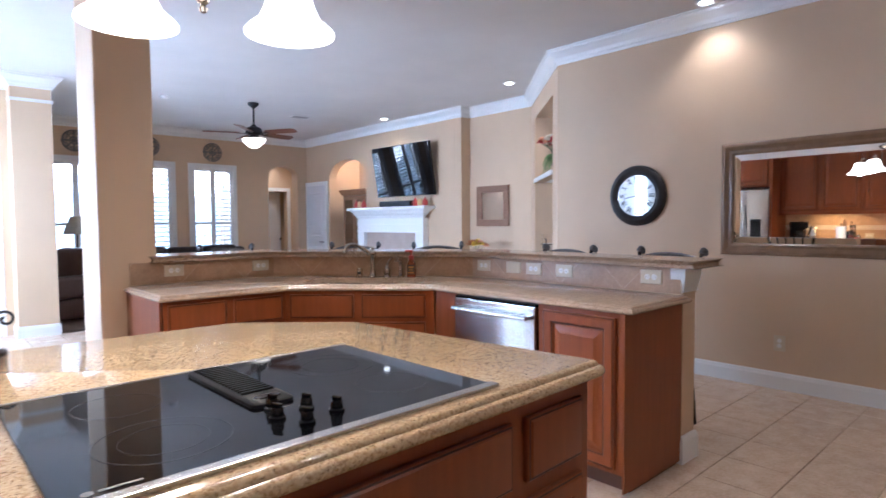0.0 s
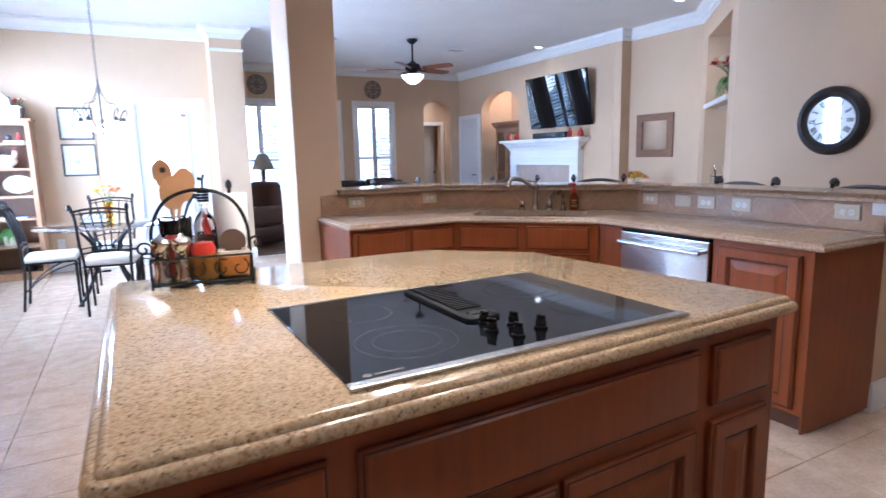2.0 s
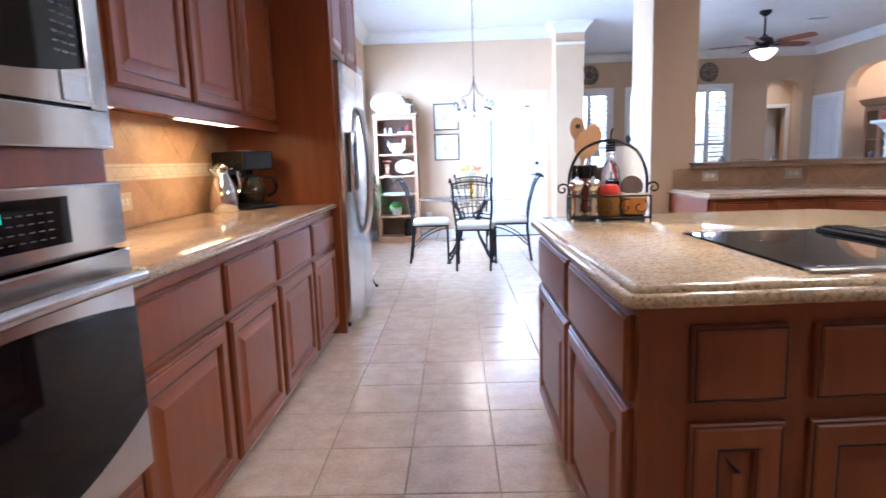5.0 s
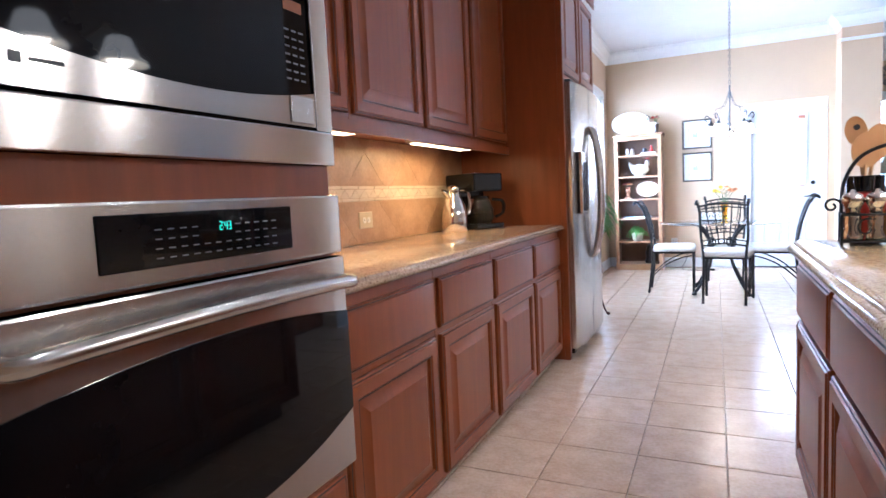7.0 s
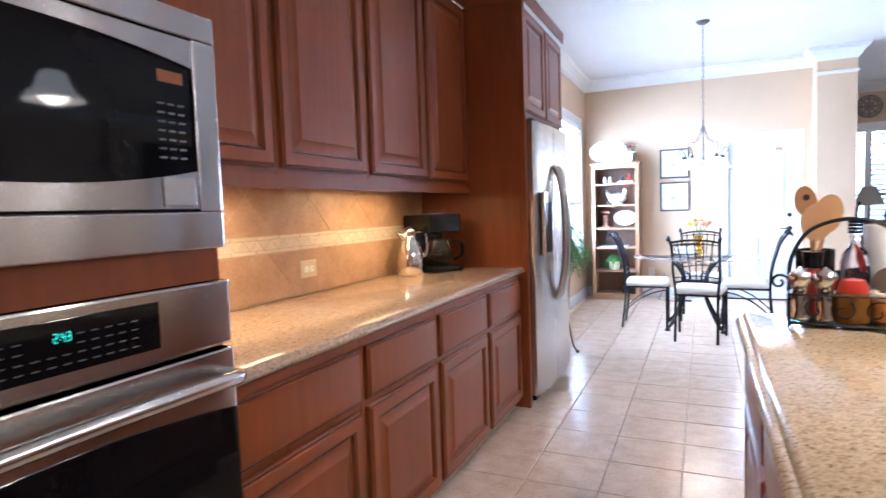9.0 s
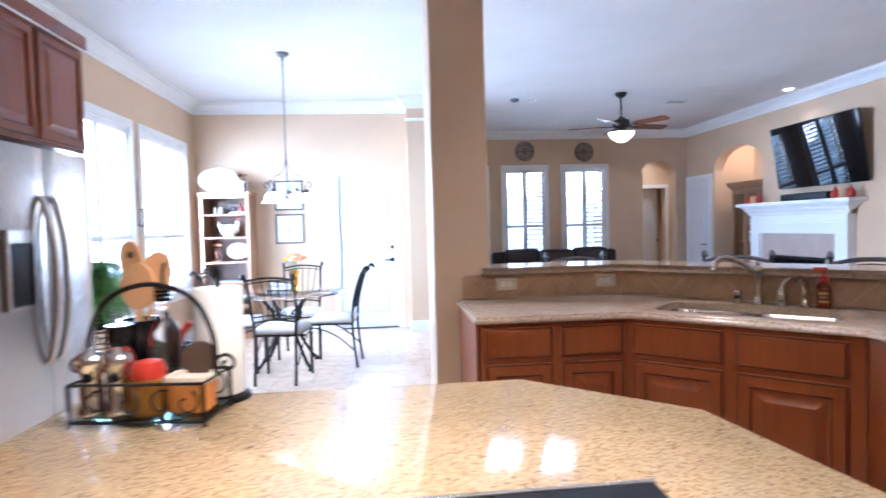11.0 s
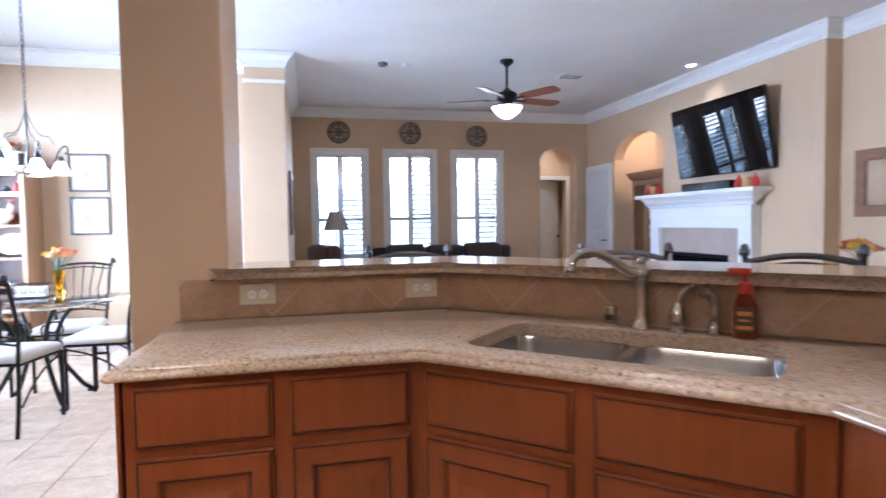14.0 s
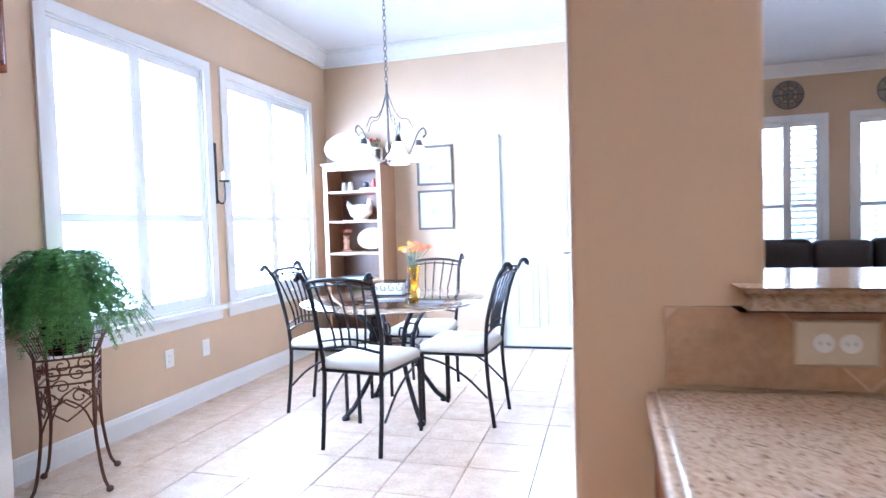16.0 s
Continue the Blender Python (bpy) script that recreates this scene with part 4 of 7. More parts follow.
# ---- island ----
IF0, IF1 = (0.322, 1.10), (2.065, 1.175)
IA = math.degrees(math.atan2(IF1[1] - IF0[1], IF1[0] - IF0[0]))
top = round_corners([IF0, IF1, (1.925, 2.22), (1.56, 2.57), (0.322, 2.57)], [0.045, 0.045, 0.0, 0.0, 0.04])
IEDGE = [(0.030, 0.876), (0.012, 0.876), (0.004, 0.880), (0.0, 0.887), (0.0, 0.893), (0.004, 0.901), (0.011, 0.9055), (0.019, 0.9065), (0.020, 0.910), (0.025, 0.917), (0.035, 0.921)]
it = thing("island_worktop", pose(0, 0, 0), "golden speckled quartz island worktop with moulded edge", "worktop")
part("slab", slab_profile(top, IEDGE), QUARTZ, it, "", None, True, 38)
isl = thing("kitchen_island", pose(0, 0, 0), "cherry wood kitchen island with raised-panel doors", "island")
ib = offset_poly([IF0, IF1, (1.925, 2.22), (1.56, 2.57), (0.322, 2.57)], 0.045)
part("body", prism(ib, 0.10, 0.875), CHERRY, isl)
part("toe_kick", prism(offset_poly(ib, 0.07), 0.0, 0.099), TOE, isl)
part("base_moulding", moulding(ib[::-1][:1] + ib[1:][::-1] + ib[:1][:0], [(0, 0.10), (-0.001, 0.10), (-0.014, 0.10), (-0.012, 0.125), (-0.001, 0.135)], True), CHERRY, isl)
fm = pose(ib[0][0], ib[0][1], 0, 0, 0, IA)
fl = (Vector(ib[1]) - Vector(ib[0])).length
for a, b in ((0.105, 0.305), (fl - 0.30, fl - 0.05)):
    part("drawer_front", drawer_face(b - a, 0.165), CHERRY, isl, "", fm @ pose(a, -0.001, 0.665), True, 25)
    part("door", door_front(b - a, 0.49), CHERRY, isl, "raised-panel door", fm @ pose(a, -0.001, 0.13), True, 25)
part("drawer_front", drawer_face(fl - 0.72, 0.165), CHERRY, isl, "wide false drawer front", fm @ pose(0.36, -0.001, 0.665), True, 25)
half = (fl - 0.74) / 2
for a in (0.36, 0.38 + half):
    part("door", door_front(half, 0.49), CHERRY, isl, "raised-panel door", fm @ pose(a, -0.001, 0.13), True, 25)
lm = pose(ib[4][0], ib[4][1], 0, 0, 0, -90)
ll = ib[4][1] - ib[0][1]
for a, b in ((0.05, ll / 2 - 0.02), (ll / 2 + 0.02, ll - 0.03)):
    part("drawer_front", drawer_face(b - a, 0.19), CHERRY, isl, "", lm @ pose(a, -0.001, 0.658), True, 25)
    part("door", door_front(b - a, 0.51), CHERRY, isl, "raised-panel door", lm @ pose(a, -0.001, 0.13), True, 25)

# cooktop, flush in the island
CTA = 1.2
ck = thing("cooktop", pose(0.737, 1.188, 0.9212, 0, 0, CTA), "black glass electric cooktop with central vent and steel edge", "cooktop")
CW, CD = 0.885, 0.655
part("glass_top", boxes((0, CW, 0.028, CD - 0.012, 0, 0.007), bevel=0.002), BLACKG, ck, "black ceramic glass")
part("front_trim", boxes((-0.006, CW + 0.006, 0, 0.0275, 0, 0.010), bevel=0.003), STEEL, ck, "brushed steel front edge")
part("back_trim", boxes((-0.006, CW + 0.006, CD - 0.0115, CD, 0, 0.009), bevel=0.003), STEEL, ck, "brushed steel back edge")


def ring(cx, cy, r, w=0.0018):
    bm = bmesh.new()
    n = 48
    a = [bm.verts.new((cx + r * math.cos(2 * math.pi * k / n), cy + r * math.sin(2 * math.pi * k / n), 0.0075)) for k in range(n)]
    b = [bm.verts.new((cx + (r + w) * math.cos(2 * math.pi * k / n), cy + (r + w) * math.sin(2 * math.pi * k / n), 0.0075)) for k in range(n)]
    for k in range(n):
        j = (k + 1) % n
        bm.faces.new((a[k], a[j], b[j], b[k]))
    return bm


for cx, cy, rs in ((0.20, 0.20, (0.115, 0.075)), (0.19, 0.47, (0.085,)), (0.72, 0.20, (0.085,)), (0.71, 0.45, (0.115, 0.075))):
    for r in rs:
        part("burner_ring", ring(cx, cy, r), RINGP, ck, "grey printed burner ring")
vt = part("vent_frame", slab_profile(round_corners([(0.385, 0.235), (0.485, 0.235), (0.485, 0.615), (0.385, 0.615)], [0.02] * 4), [(0, 0.0072), (0, 0.014), (0.006, 0.018)]), VENTP, ck, "black downdraft vent", None, True)
for k in range(17):
    y = 0.315 + k * 0.0168
    part("slat", boxes((0.397, 0.473, y, y + 0.0085, 0.018, 0.0235), bevel=0.002), VENTP, vt)
part("vent_knob", slab_profile(round_corners([(0.405, 0.258), (0.465, 0.258), (0.465, 0.288), (0.405, 0.288)], [0.013] * 4), [(0, 0.0182), (0.003, 0.020)]), BLACKG, vt)
for kx, ky in ((0.395, 0.150), (0.470, 0.168), (0.425, 0.088), (0.505, 0.108), (0.415, 0.212)):
    kn = lathe([(0, 0.0072), (0.024, 0.0072), (0.024, 0.014), (0.019, 0.018), (0.018, 0.034), (0.015, 0.038), (0, 0.038)], 18)
    kn.transform(Matrix.Diagonal((0.68, 0.68, 0.8, 1)))
    knob = part("knob", kn, BLACKP, ck, "black control knob", pose(kx, ky, 0.0008), True)
    part("grip", boxes((-0.0035, 0.0035, -0.012, 0.012, 0.0305, 0.039), bevel=0.003), BLACKP, knob, "", pose(0, 0, 0, 0, 0, 20))
bars_ = bmesh.new()
box(bars_, 0.06, 0.12, 0.045, 0.052, 0.0073, 0.0078)
lathe([(0, 0.0073), (0.009, 0.0073), (0.009, 0.0078), (0, 0.0078)], 16, bars_, (0.045, 0.049, 0))
part("maker_mark", bars_, GREYP, ck, "grey printed mark")

# ---- peninsula with the raised bar ----
PENT = [(1.575, 3.655), (2.345, 3.655), (3.005, 3.015), (3.005, 1.635), (3.618, 1.635), (3.618, 3.247), (2.597, 4.368), (1.575, 4.368)]
SINK_M = pose((2.345 + 3.005) / 2, (3.655 + 3.015) / 2, 0, 0, 0, math.degrees(math.atan2(3.015 - 3.655, 3.005 - 2.345)))
SX, SY0, SY1 = 0.385, 0.10, 0.485


def to_world(x, y):
    v = SINK_M @ Vector((x, y, 0))
    return (v.x, v.y)


SINK = [to_world(*p) for p in round_corners([(-SX, SY0), (SX, SY0), (SX, SY1), (-SX, SY1)], [0.07] * 4, 5)]
pw = thing("peninsula_worktop", pose(0, 0, 0), "speckled beige quartz worktop bent round the sink", "worktop")
bm = bmesh.new()
prof = [(0.030, 0.882), (0.012, 0.882), (0.004, 0.886), (0.0, 0.892), (0.0, 0.896), (0.004, 0.9035), (0.011, 0.9075), (0.018, 0.9085), (0.019, 0.912), (0.024, 0.918), (0.033, 0.921)]
rings = [[bm.verts.new((x, y, z)) for x, y in (offset_poly(PENT, o) if o else PENT)] for o, z in prof]
for a, b in zip(rings, rings[1:]):
    for i in range(len(PENT)):
        j = (i + 1) % len(PENT)
        bm.faces.new((a[i], a[j], b[j], b[i]))
for ring_, z in ((rings[0], 0.882), (rings[-1], 0.921)):
    hole = [bm.verts.new((x, y, z)) for x, y in SINK]
    es = [bm.edges.get((ring_[i], ring_[(i + 1) % len(ring_)])) for i in range(len(ring_))]
    es += [bm.edges.new((hole[i], hole[(i + 1) % len(hole)])) for i in range(len(hole))]
    bmesh.ops.triangle_fill(bm, edges=es, use_beauty=True)
    if z < 0.9:
        low = hole
    else:
        for i in range(len(hole)):
            j = (i + 1) % len(hole)
            bm.faces.new((low[i], low[j], hole[j], hole[i]))
part("slab", bm, QUARTZ2, pw, "", None, True, 38)

sk = thing("kitchen_sink", SINK_M, "double-bowl stainless steel undermount sink", "sink")
for x0, x1, nm in ((-SX - 0.006, -0.012, "bowl"), (0.012, SX + 0.006, "bowl")):
    bm = bmesh.new()
    outl = round_corners([(x0, SY0 - 0.006), (x1, SY0 - 0.006), (x1, SY1 + 0.006), (x0, SY1 + 0.006)], [0.07] * 4, 5)
    lv = [[bm.verts.new((x, y, z)) for x, y in (offset_poly(outl, o) if o else outl)] for o, z in ((-0.012, 0.880), (0, 0.880), (0.006, 0.86), (0.012, 0.72), (0.03, 0.695), (0.06, 0.69))]
    for a, b in zip(lv, lv[1:]):
        for i in range(len(outl)):
            j = (i + 1) % len(outl)
            bm.faces.new((a[i], a[j], b[j], b[i]))
    bm.faces.new(lv[-1])
    bw = part(nm, bm, STEEL, sk, "brushed steel bowl", None, True, 60)
    bw.modifiers.new("thickness", "SOLIDIFY").thickness = 0.0015
    part("drain", lathe([(0, 0.0), (0.045, 0.0), (0.043, 0.004), (0.03, 0.003), (0.0, 0.001)], 20), CHROME, sk, "round drain", pose((x0 + x1) / 2, 0.28, 0.692), True)
part("divider", boxes((-0.0175, 0.0175, SY0 - 0.004, SY1 + 0.004, 0.80, 0.8805), bevel=0.008), STEEL, sk)

fc = thing("kitchen_faucet", SINK_M @ pose(0.0, 0.552, 0.9212) @ Matrix.Scale(0.9, 4), "brushed nickel faucet with a curved spout", "faucet")
part("base", lathe([(0, 0), (0.032, 0), (0.032, 0.006), (0.026, 0.014), (0.023, 0.05), (0.019, 0.12), (0.020, 0.165), (0.027, 0.175), (0.031, 0.19), (0.028, 0.208), (0.016, 0.216), (0.012, 0.222), (0.016, 0.230), (0.011, 0.242), (0, 0.245)], 20), NICKEL, fc, "", None, True, 50)
sp_ = smooth_path([(0.0, 0.0, 0.19), (-0.03, -0.03, 0.195), (-0.075, -0.07, 0.235), (-0.125, -0.115, 0.265), (-0.165, -0.15, 0.262), (-0.185, -0.17, 0.235), (-0.19, -0.175, 0.20)], 6)
part("spout", tube(sp_, [0.022 - 0.008 * min(1, k / 20) + (0.006 if k > 33 else 0) for k in range(len(sp_))], 14), NICKEL, fc, "S-curved spout", None, True, 60)
hn = thing("faucet_lever", SINK_M @ pose(0.105, 0.55, 0.9212), "brushed nickel faucet lever beside the spout", "faucet handle")
part("base", lathe([(0, 0), (0.028, 0), (0.028, 0.006), (0.022, 0.012), (0.026, 0.04), (0.020, 0.065), (0.010, 0.085), (0, 0.088)], 18), NICKEL, hn, "", None, True, 50)
part("lever", tube(smooth_path([(0, 0, 0.07), (0.006, 0.008, 0.10), (0.022, 0.015, 0.125), (0.04, 0.02, 0.14)]), [0.010] * 12 + [0.008] * 7, 10), NICKEL, hn, "", None, True)
sy = thing("side_sprayer", SINK_M @ pose(0.207, 0.54, 0.9212), "brushed nickel side sprayer in its holder", "sprayer")
part("holder", lathe([(0, 0), (0.024, 0), (0.024, 0.006), (0.016, 0.012), (0.014, 0.05), (0.018, 0.06), (0, 0.06)], 16), NICKEL, sy, "", None, True, 50)
part("head", tube(smooth_path([(0, 0, 0.06), (0, 0, 0.09), (-0.006, -0.008, 0.115), (-0.03, -0.025, 0.13)]), [0.012] * 8 + [0.016] * 8 + [0.022] * 3, 12), NICKEL, sy, "", None, True)
ag = thing("air_gap_cap", SINK_M @ pose(-0.10, 0.578, 0.9212), "brushed nickel air gap cap beside the faucet", "cap")
part("cap", lathe([(0, 0), (0.024, 0), (0.024, 0.005), (0.020, 0.008), (0.020, 0.055), (0.017, 0.062), (0, 0.063)], 18), NICKEL, ag, "", None, True, 50)
part("slot", boxes((-0.012, 0.012, -0.0212, -0.0195, 0.018, 0.036)), SLOT, ag)
so = thing("soap_dispenser", SINK_M @ pose(0.285, 0.528, 0.9212), "red pump soap bottle on the worktop", "soap bottle")
part("bottle", lathe([(0, 0), (0.030, 0), (0.033, 0.006), (0.033, 0.085), (0.030, 0.10), (0.018, 0.118), (0.017, 0.126), (0, 0.126)], 18, None, (0, 0, 0), 1.0, 0.75), glass("amber_soap", (0.75, 0.25, 0.10)), so, "translucent bottle", None, True, 50)
part("front_label", boxes((-0.026, 0.026, -0.0262, -0.0248, 0.02, 0.09), bevel=0.0005), BROWNC, so, "dark printed label")
bars(so, "label_print", ORANGE, [(-0.02, 0.02, 0.028, 0.038), (-0.014, 0.014, 0.05, 0.056), (-0.018, 0.018, 0.066, 0.078)], 0.0264)
part("pump_collar", lathe([(0, 0.126), (0.020, 0.126), (0.020, 0.150), (0.016, 0.156), (0.007, 0.158), (0.007, 0.178), (0, 0.178)], 16), RED, so, "red pump collar", None, True, 50)
part("pump_head", boxes((-0.045, 0.016, -0.012, 0.012, 0.178, 0.197), bevel=0.005), RED, so, "red pump head")

# cabinets under the worktop
cabinet("base_cabinet", pose(1.61, 3.70, 0), 0.745, 0.66, [(0.025, 0.355), (0.40, 0.715)], "cherry wood base cabinet with two drawers and doors")
skw = 0.957
c = cabinet("sink_cabinet", pose(2.353, 3.6985, 0, 0, 0, -44.1), skw, 0.05, [(0.03, 0.44), (0.49, 0.90)], "cherry wood corner sink cabinet with false drawer fronts")
c = thing("filler_panel", pose(3.045, 3.03, 0, 0, 0, -90), "plain cherry wood filler panel beside the dishwasher", "panel")
part("board", boxes((0.0, 0.195, 0, 0.02, 0.10, 0.88), bevel=0.002), CHERRY, c)
part("toe_kick", boxes((0.0, 0.195, 0.07, 0.09, 0, 0.099)), TOE, c)
dw = thing("dishwasher", pose(3.055, 2.832, 0, 0, 0, -90), "stainless steel dishwasher with bar handle", "dishwasher")
part("body", boxes((0.0, 0.625, 0.0, 0.55, 0.10, 0.872)), BLACKP, dw)
part("door", boxes((0.004, 0.621, -0.03, -0.001, 0.115, 0.858), bevel=0.005), STEELH, dw, "brushed steel door")
part("control_strip", boxes((0.006, 0.619, -0.024, -0.002, 0.860, 0.871)), BLACKP, dw)
part("kick_plate", boxes((0.004, 0.621, 0.05, 0.07, 0.0, 0.099)), BLACKP, dw)
part("handle", tube([(0.03, -0.075, 0.80), (0.16, -0.078, 0.80), (0.465, -0.078, 0.80), (0.595, -0.075, 0.80)], 0.0135, 14), STEEL, dw, "round steel bar handle", None, True, 60)
for x in (0.045, 0.58):
    part("handle_post", boxes((x - 0.012, x + 0.012, -0.072, -0.0305, 0.79, 0.81), bevel=0.003), STEEL, dw)
cabinet("base_cabinet", pose(3.045, 2.203, 0, 0, 0, -90), 0.503, 0.575, [(0.04, 0.463)], "cherry wood end cabinet with raised-panel door", 0.10, 0.88, False)
c = thing("end_panel", pose(3.04, 1.70, 0), "plain cherry wood end panel of the counter", "panel")
part("board", boxes((-0.005, 0.578, -0.012, -0.001, 0.02, 0.88), bevel=0.002), CHERRY, c)
c = thing("end_panel", pose(1.603, 3.70, 0), "plain cherry wood end panel of the counter", "panel")
part("board", boxes((-0.012, -0.001, 0.0, 0.665, 0.02, 0.88), bevel=0.002), CHERRY, c)

# raised bar top
BF = [(1.745, 4.366), (1.745, 4.315), (2.575, 4.315), (3.562, 3.225), (3.562, 1.61)]
BB = [(3.88, 1.61), (3.88, 3.36), (2.72, 4.66), (1.785, 4.66), (1.785, 4.366)]
bt = thing("bar_counter", pose(0, 0, 0), "speckled quartz raised bar counter with rounded edge", "bar counter")
bar_poly = (BF + BB)[::-1]
part("slab", slab_profile(bar_poly, [(0.022, 1.0645), (0.006, 1.0645), (0.001, 1.072), (0.0, 1.082), (0.003, 1.090), (0.008, 1.093), (0.010, 1.097), (0.016, 1.103), (0.024, 1.105)]), QUARTZ2, bt, "", None, True, 50)


# tiled splash below the bar: diamonds with halves, cut to the strip
def clip_strip(pts, x0, x1, z0, z1):
    def cut(poly, f):
        out = []
        for i in range(len(poly)):
            a, b = poly[i - 1], poly[i]
            fa, fb = f(a), f(b)
            if (fa >= 0) != (fb >= 0):
                t = fa / (fa - fb)
                out.append((a[0] + (b[0] - a[0]) * t, a[1] + (b[1] - a[1]) * t))
            if fb >= 0:
                out.append(b)
        return out
    for f in (lambda p: p[0] - x0, lambda p: x1 - p[0], lambda p: p[1] - z0, lambda p: z1 - p[1]):
        pts = cut(pts, f)
        if len(pts) < 3:
            return []
    return pts


def diamond_tiles(parent, m, w, z0, z1, size, t=0.008, gap=0.004, shift=0.0, phase=0.0):
    r = size / math.sqrt(2)
    n, k = int(w / r) + 3, int((z1 - z0) / r) + 3
    for i in range(-2, n):
        for j in range(-2, k):
            if (i + j) % 2:
                continue
            cx, cz = i * r + shift, z0 + j * r + phase
            q = r - gap * 0.7
            poly = clip_strip([(cx - q, cz), (cx, cz - q), (cx + q, cz), (cx, cz + q)], 0.002, w - 0.002, z0, z1)
            if len(poly) < 3:
                continue
            area = abs(sum(poly[a - 1][0] * poly[a][1] - poly[a][0] * poly[a - 1][1] for a in range(len(poly)))) / 2
            if area < 0.0002:
                continue
            bm = bmesh.new()
            back, front = [bm.verts.new((x, 0, z)) for x, z in poly], [bm.verts.new((x, -t, z)) for x, z in poly]
            bm.faces.new(front)
            bm.faces.new(back[::-1])
            for a in range(len(poly)):
                b = (a + 1) % len(poly)
                bm.faces.new((back[a], back[b], front[b], front[a]))
            part("tile", bm, SPLASHT, parent, "", m)


def splash(name, p0, p1, z0, z1, size, shift, label, phase=0.0):
    a, b = Vector(p0), Vector(p1)
    w = (b - a).length
    m = pose(a.x, a.y, 0, 0, 0, math.degrees(math.atan2(b.y - a.y, b.x - a.x)))
    s = thing(name, m, label, "tiled splash", "", "structure")
    part("grout_bed", boxes((0, w, -0.0112, -0.001, z0, z1)), SPLASHG, s)
    diamond_tiles(s, pose(0, -0.0065, 0), w, z0 + 0.002, z1 - 0.002, size, 0.006, 0.004, shift, phase)
    return s


LBL = "tan travertine splash tiles laid on the diagonal"
splash("backsplash", (1.612, 4.3685), (2.597, 4.3685), 0.9215, 1.0635, 0.31, 0.10, LBL)
splash("backsplash", (2.603, 4.365), (3.618, 3.253), 0.9215, 1.0635, 0.31, 0.05, LBL)
splash("backsplash", (3.6185, 3.247), (3.6185, 1.692), 0.9215, 1.0635, 0.31, 0.12, LBL)
splash("backsplash", (-1.549, 1.382), (-1.549, 3.898), 0.9225, 1.135, 0.30, 0.05, LBL, 0.05)
splash("backsplash", (-1.549, 1.382), (-1.549, 3.898), 1.215, 1.454, 0.30, 0.20, LBL, 0.17)
band = thing("accent_band", pose(-1.549, 1.375, 0, 0, 0, 90), "pale tumbled-stone accent band of triangles", "tiled band", "", "structure")
part("grout_bed", boxes((0, 2.53, -0.0105, -0.001, 1.1355, 1.2145)), SPLASHT, band)
for z in (1.137, 1.1985):
    for k in range(17):
        part("liner_tile", boxes((k * 0.149 + 0.001, k * 0.149 + 0.147, -0.014, -0.0065, z, z + 0.0145), bevel=0.002), BANDT, band)
for k in range(58):
    bm = bmesh.new()
    w_, z0, z1 = 0.043, 1.1535, 1.1965
    x = k * w_
    pts = [(x + 0.003, z0), (x + 2 * w_ - 0.003, z0), (x + w_, z1)] if k % 2 == 0 else [(x + 0.003, z1), (x + w_, z0), (x + 2 * w_ - 0.003, z1)]
    pts = [(min(max(px, 0.002), 2.528), pz) for px, pz in pts]
    back, front = [bm.verts.new((px, -0.0065, pz)) for px, pz in pts], [bm.verts.new((px, -0.012, pz)) for px, pz in pts]
    bm.faces.new(front)
    for a in range(3):
        b = (a + 1) % 3
        bm.faces.new((back[a], back[b], front[b], front[a]))
    part("triangle_tile", bm, BANDT, band)


# wall plates
def plate(m, w, h, kind, mat=IVORY, label="almond duplex wall outlet lying sideways"):
    o = thing("wall_outlet" if kind == "duplex" else "light_switch", m, label, "outlet" if kind == "duplex" else "switch", "wall plates")
    part("plate", slab_profile([(0, 0), (w, 0), (w, h), (0, h)], [(0, 0), (0, 0.003), (0.004, 0.006)]), mat, o, "", pose(-w / 2, -0.001, -h / 2, 90))
    if kind == "duplex":
        horizontal = w > h
        for s in (-0.02, 0.02):
            off = (s, 0) if horizontal else (0, s)
            face = lathe([(0, 0), (0.0165, 0), (0.016, 0.002), (0, 0.002)], 20)
            f = part("socket", face, WHITEP, o, "white socket face", pose(off[0], -0.0072, off[1], 90))
            sl = bmesh.new()
            for a, b in ((-0.006, 0), (0.006, 0)):
                if horizontal:
                    box(sl, a - 0.0055 + 0.0055, a + 0.0012 + 0.0, -0.0006, 0.0, b - 0.0035, b + 0.0035)
                else:
                    box(sl, a - 0.001, a + 0.001, -0.0006, 0.0, b - 0.0035, b + 0.0035)
            part("slot", sl, SLOT, f, "", pose(0, 0, 0.0022, -90))
    else:
        part("toggle", boxes((-0.012, 0.012, -0.0125, -0.0072, -0.004, 0.004), bevel=0.001), mat, o)
    return o


for x in (1.88, 2.49):
    plate(pose(x, 4.356, 1.005), 0.125, 0.078, "duplex")
for y, k in ((3.13, "duplex"), (2.855, "switch"), (2.68, "duplex"), (2.44, "duplex"), (1.86, "duplex")):
    plate(pose(3.606, y, 1.005, 0, 0, -90), 0.125, 0.078, k, IVORY, "almond duplex wall outlet lying sideways" if k == "duplex" else "almond wall switch lying sideways")
plate(pose(-1.5365, 2.615, 1.04, 0, 0, 90), 0.125, 0.085, "duplex", IVORY, "almond duplex wall outlet above the worktop")
plate(pose(5.519, 1.80, 0.36, 0, 0, -90), 0.08, 0.12, "duplex", IVORY, "almond duplex wall outlet near the floor")
plate(pose(-1.329, 6.425, 0.387, 0, 0, 90), 0.08, 0.12, "duplex", WHITEP, "white duplex wall outlet near the floor")
plate(pose(-1.329, 6.79, 0.385, 0, 0, 90), 0.08, 0.12, "switch", WHITEP, "white blank wall plate near the floor")
plate(pose(0.26, 8.819, 1.40, 0, 0, 0), 0.12, 0.12, "switch", WHITEP, "white light switch beside the back door")
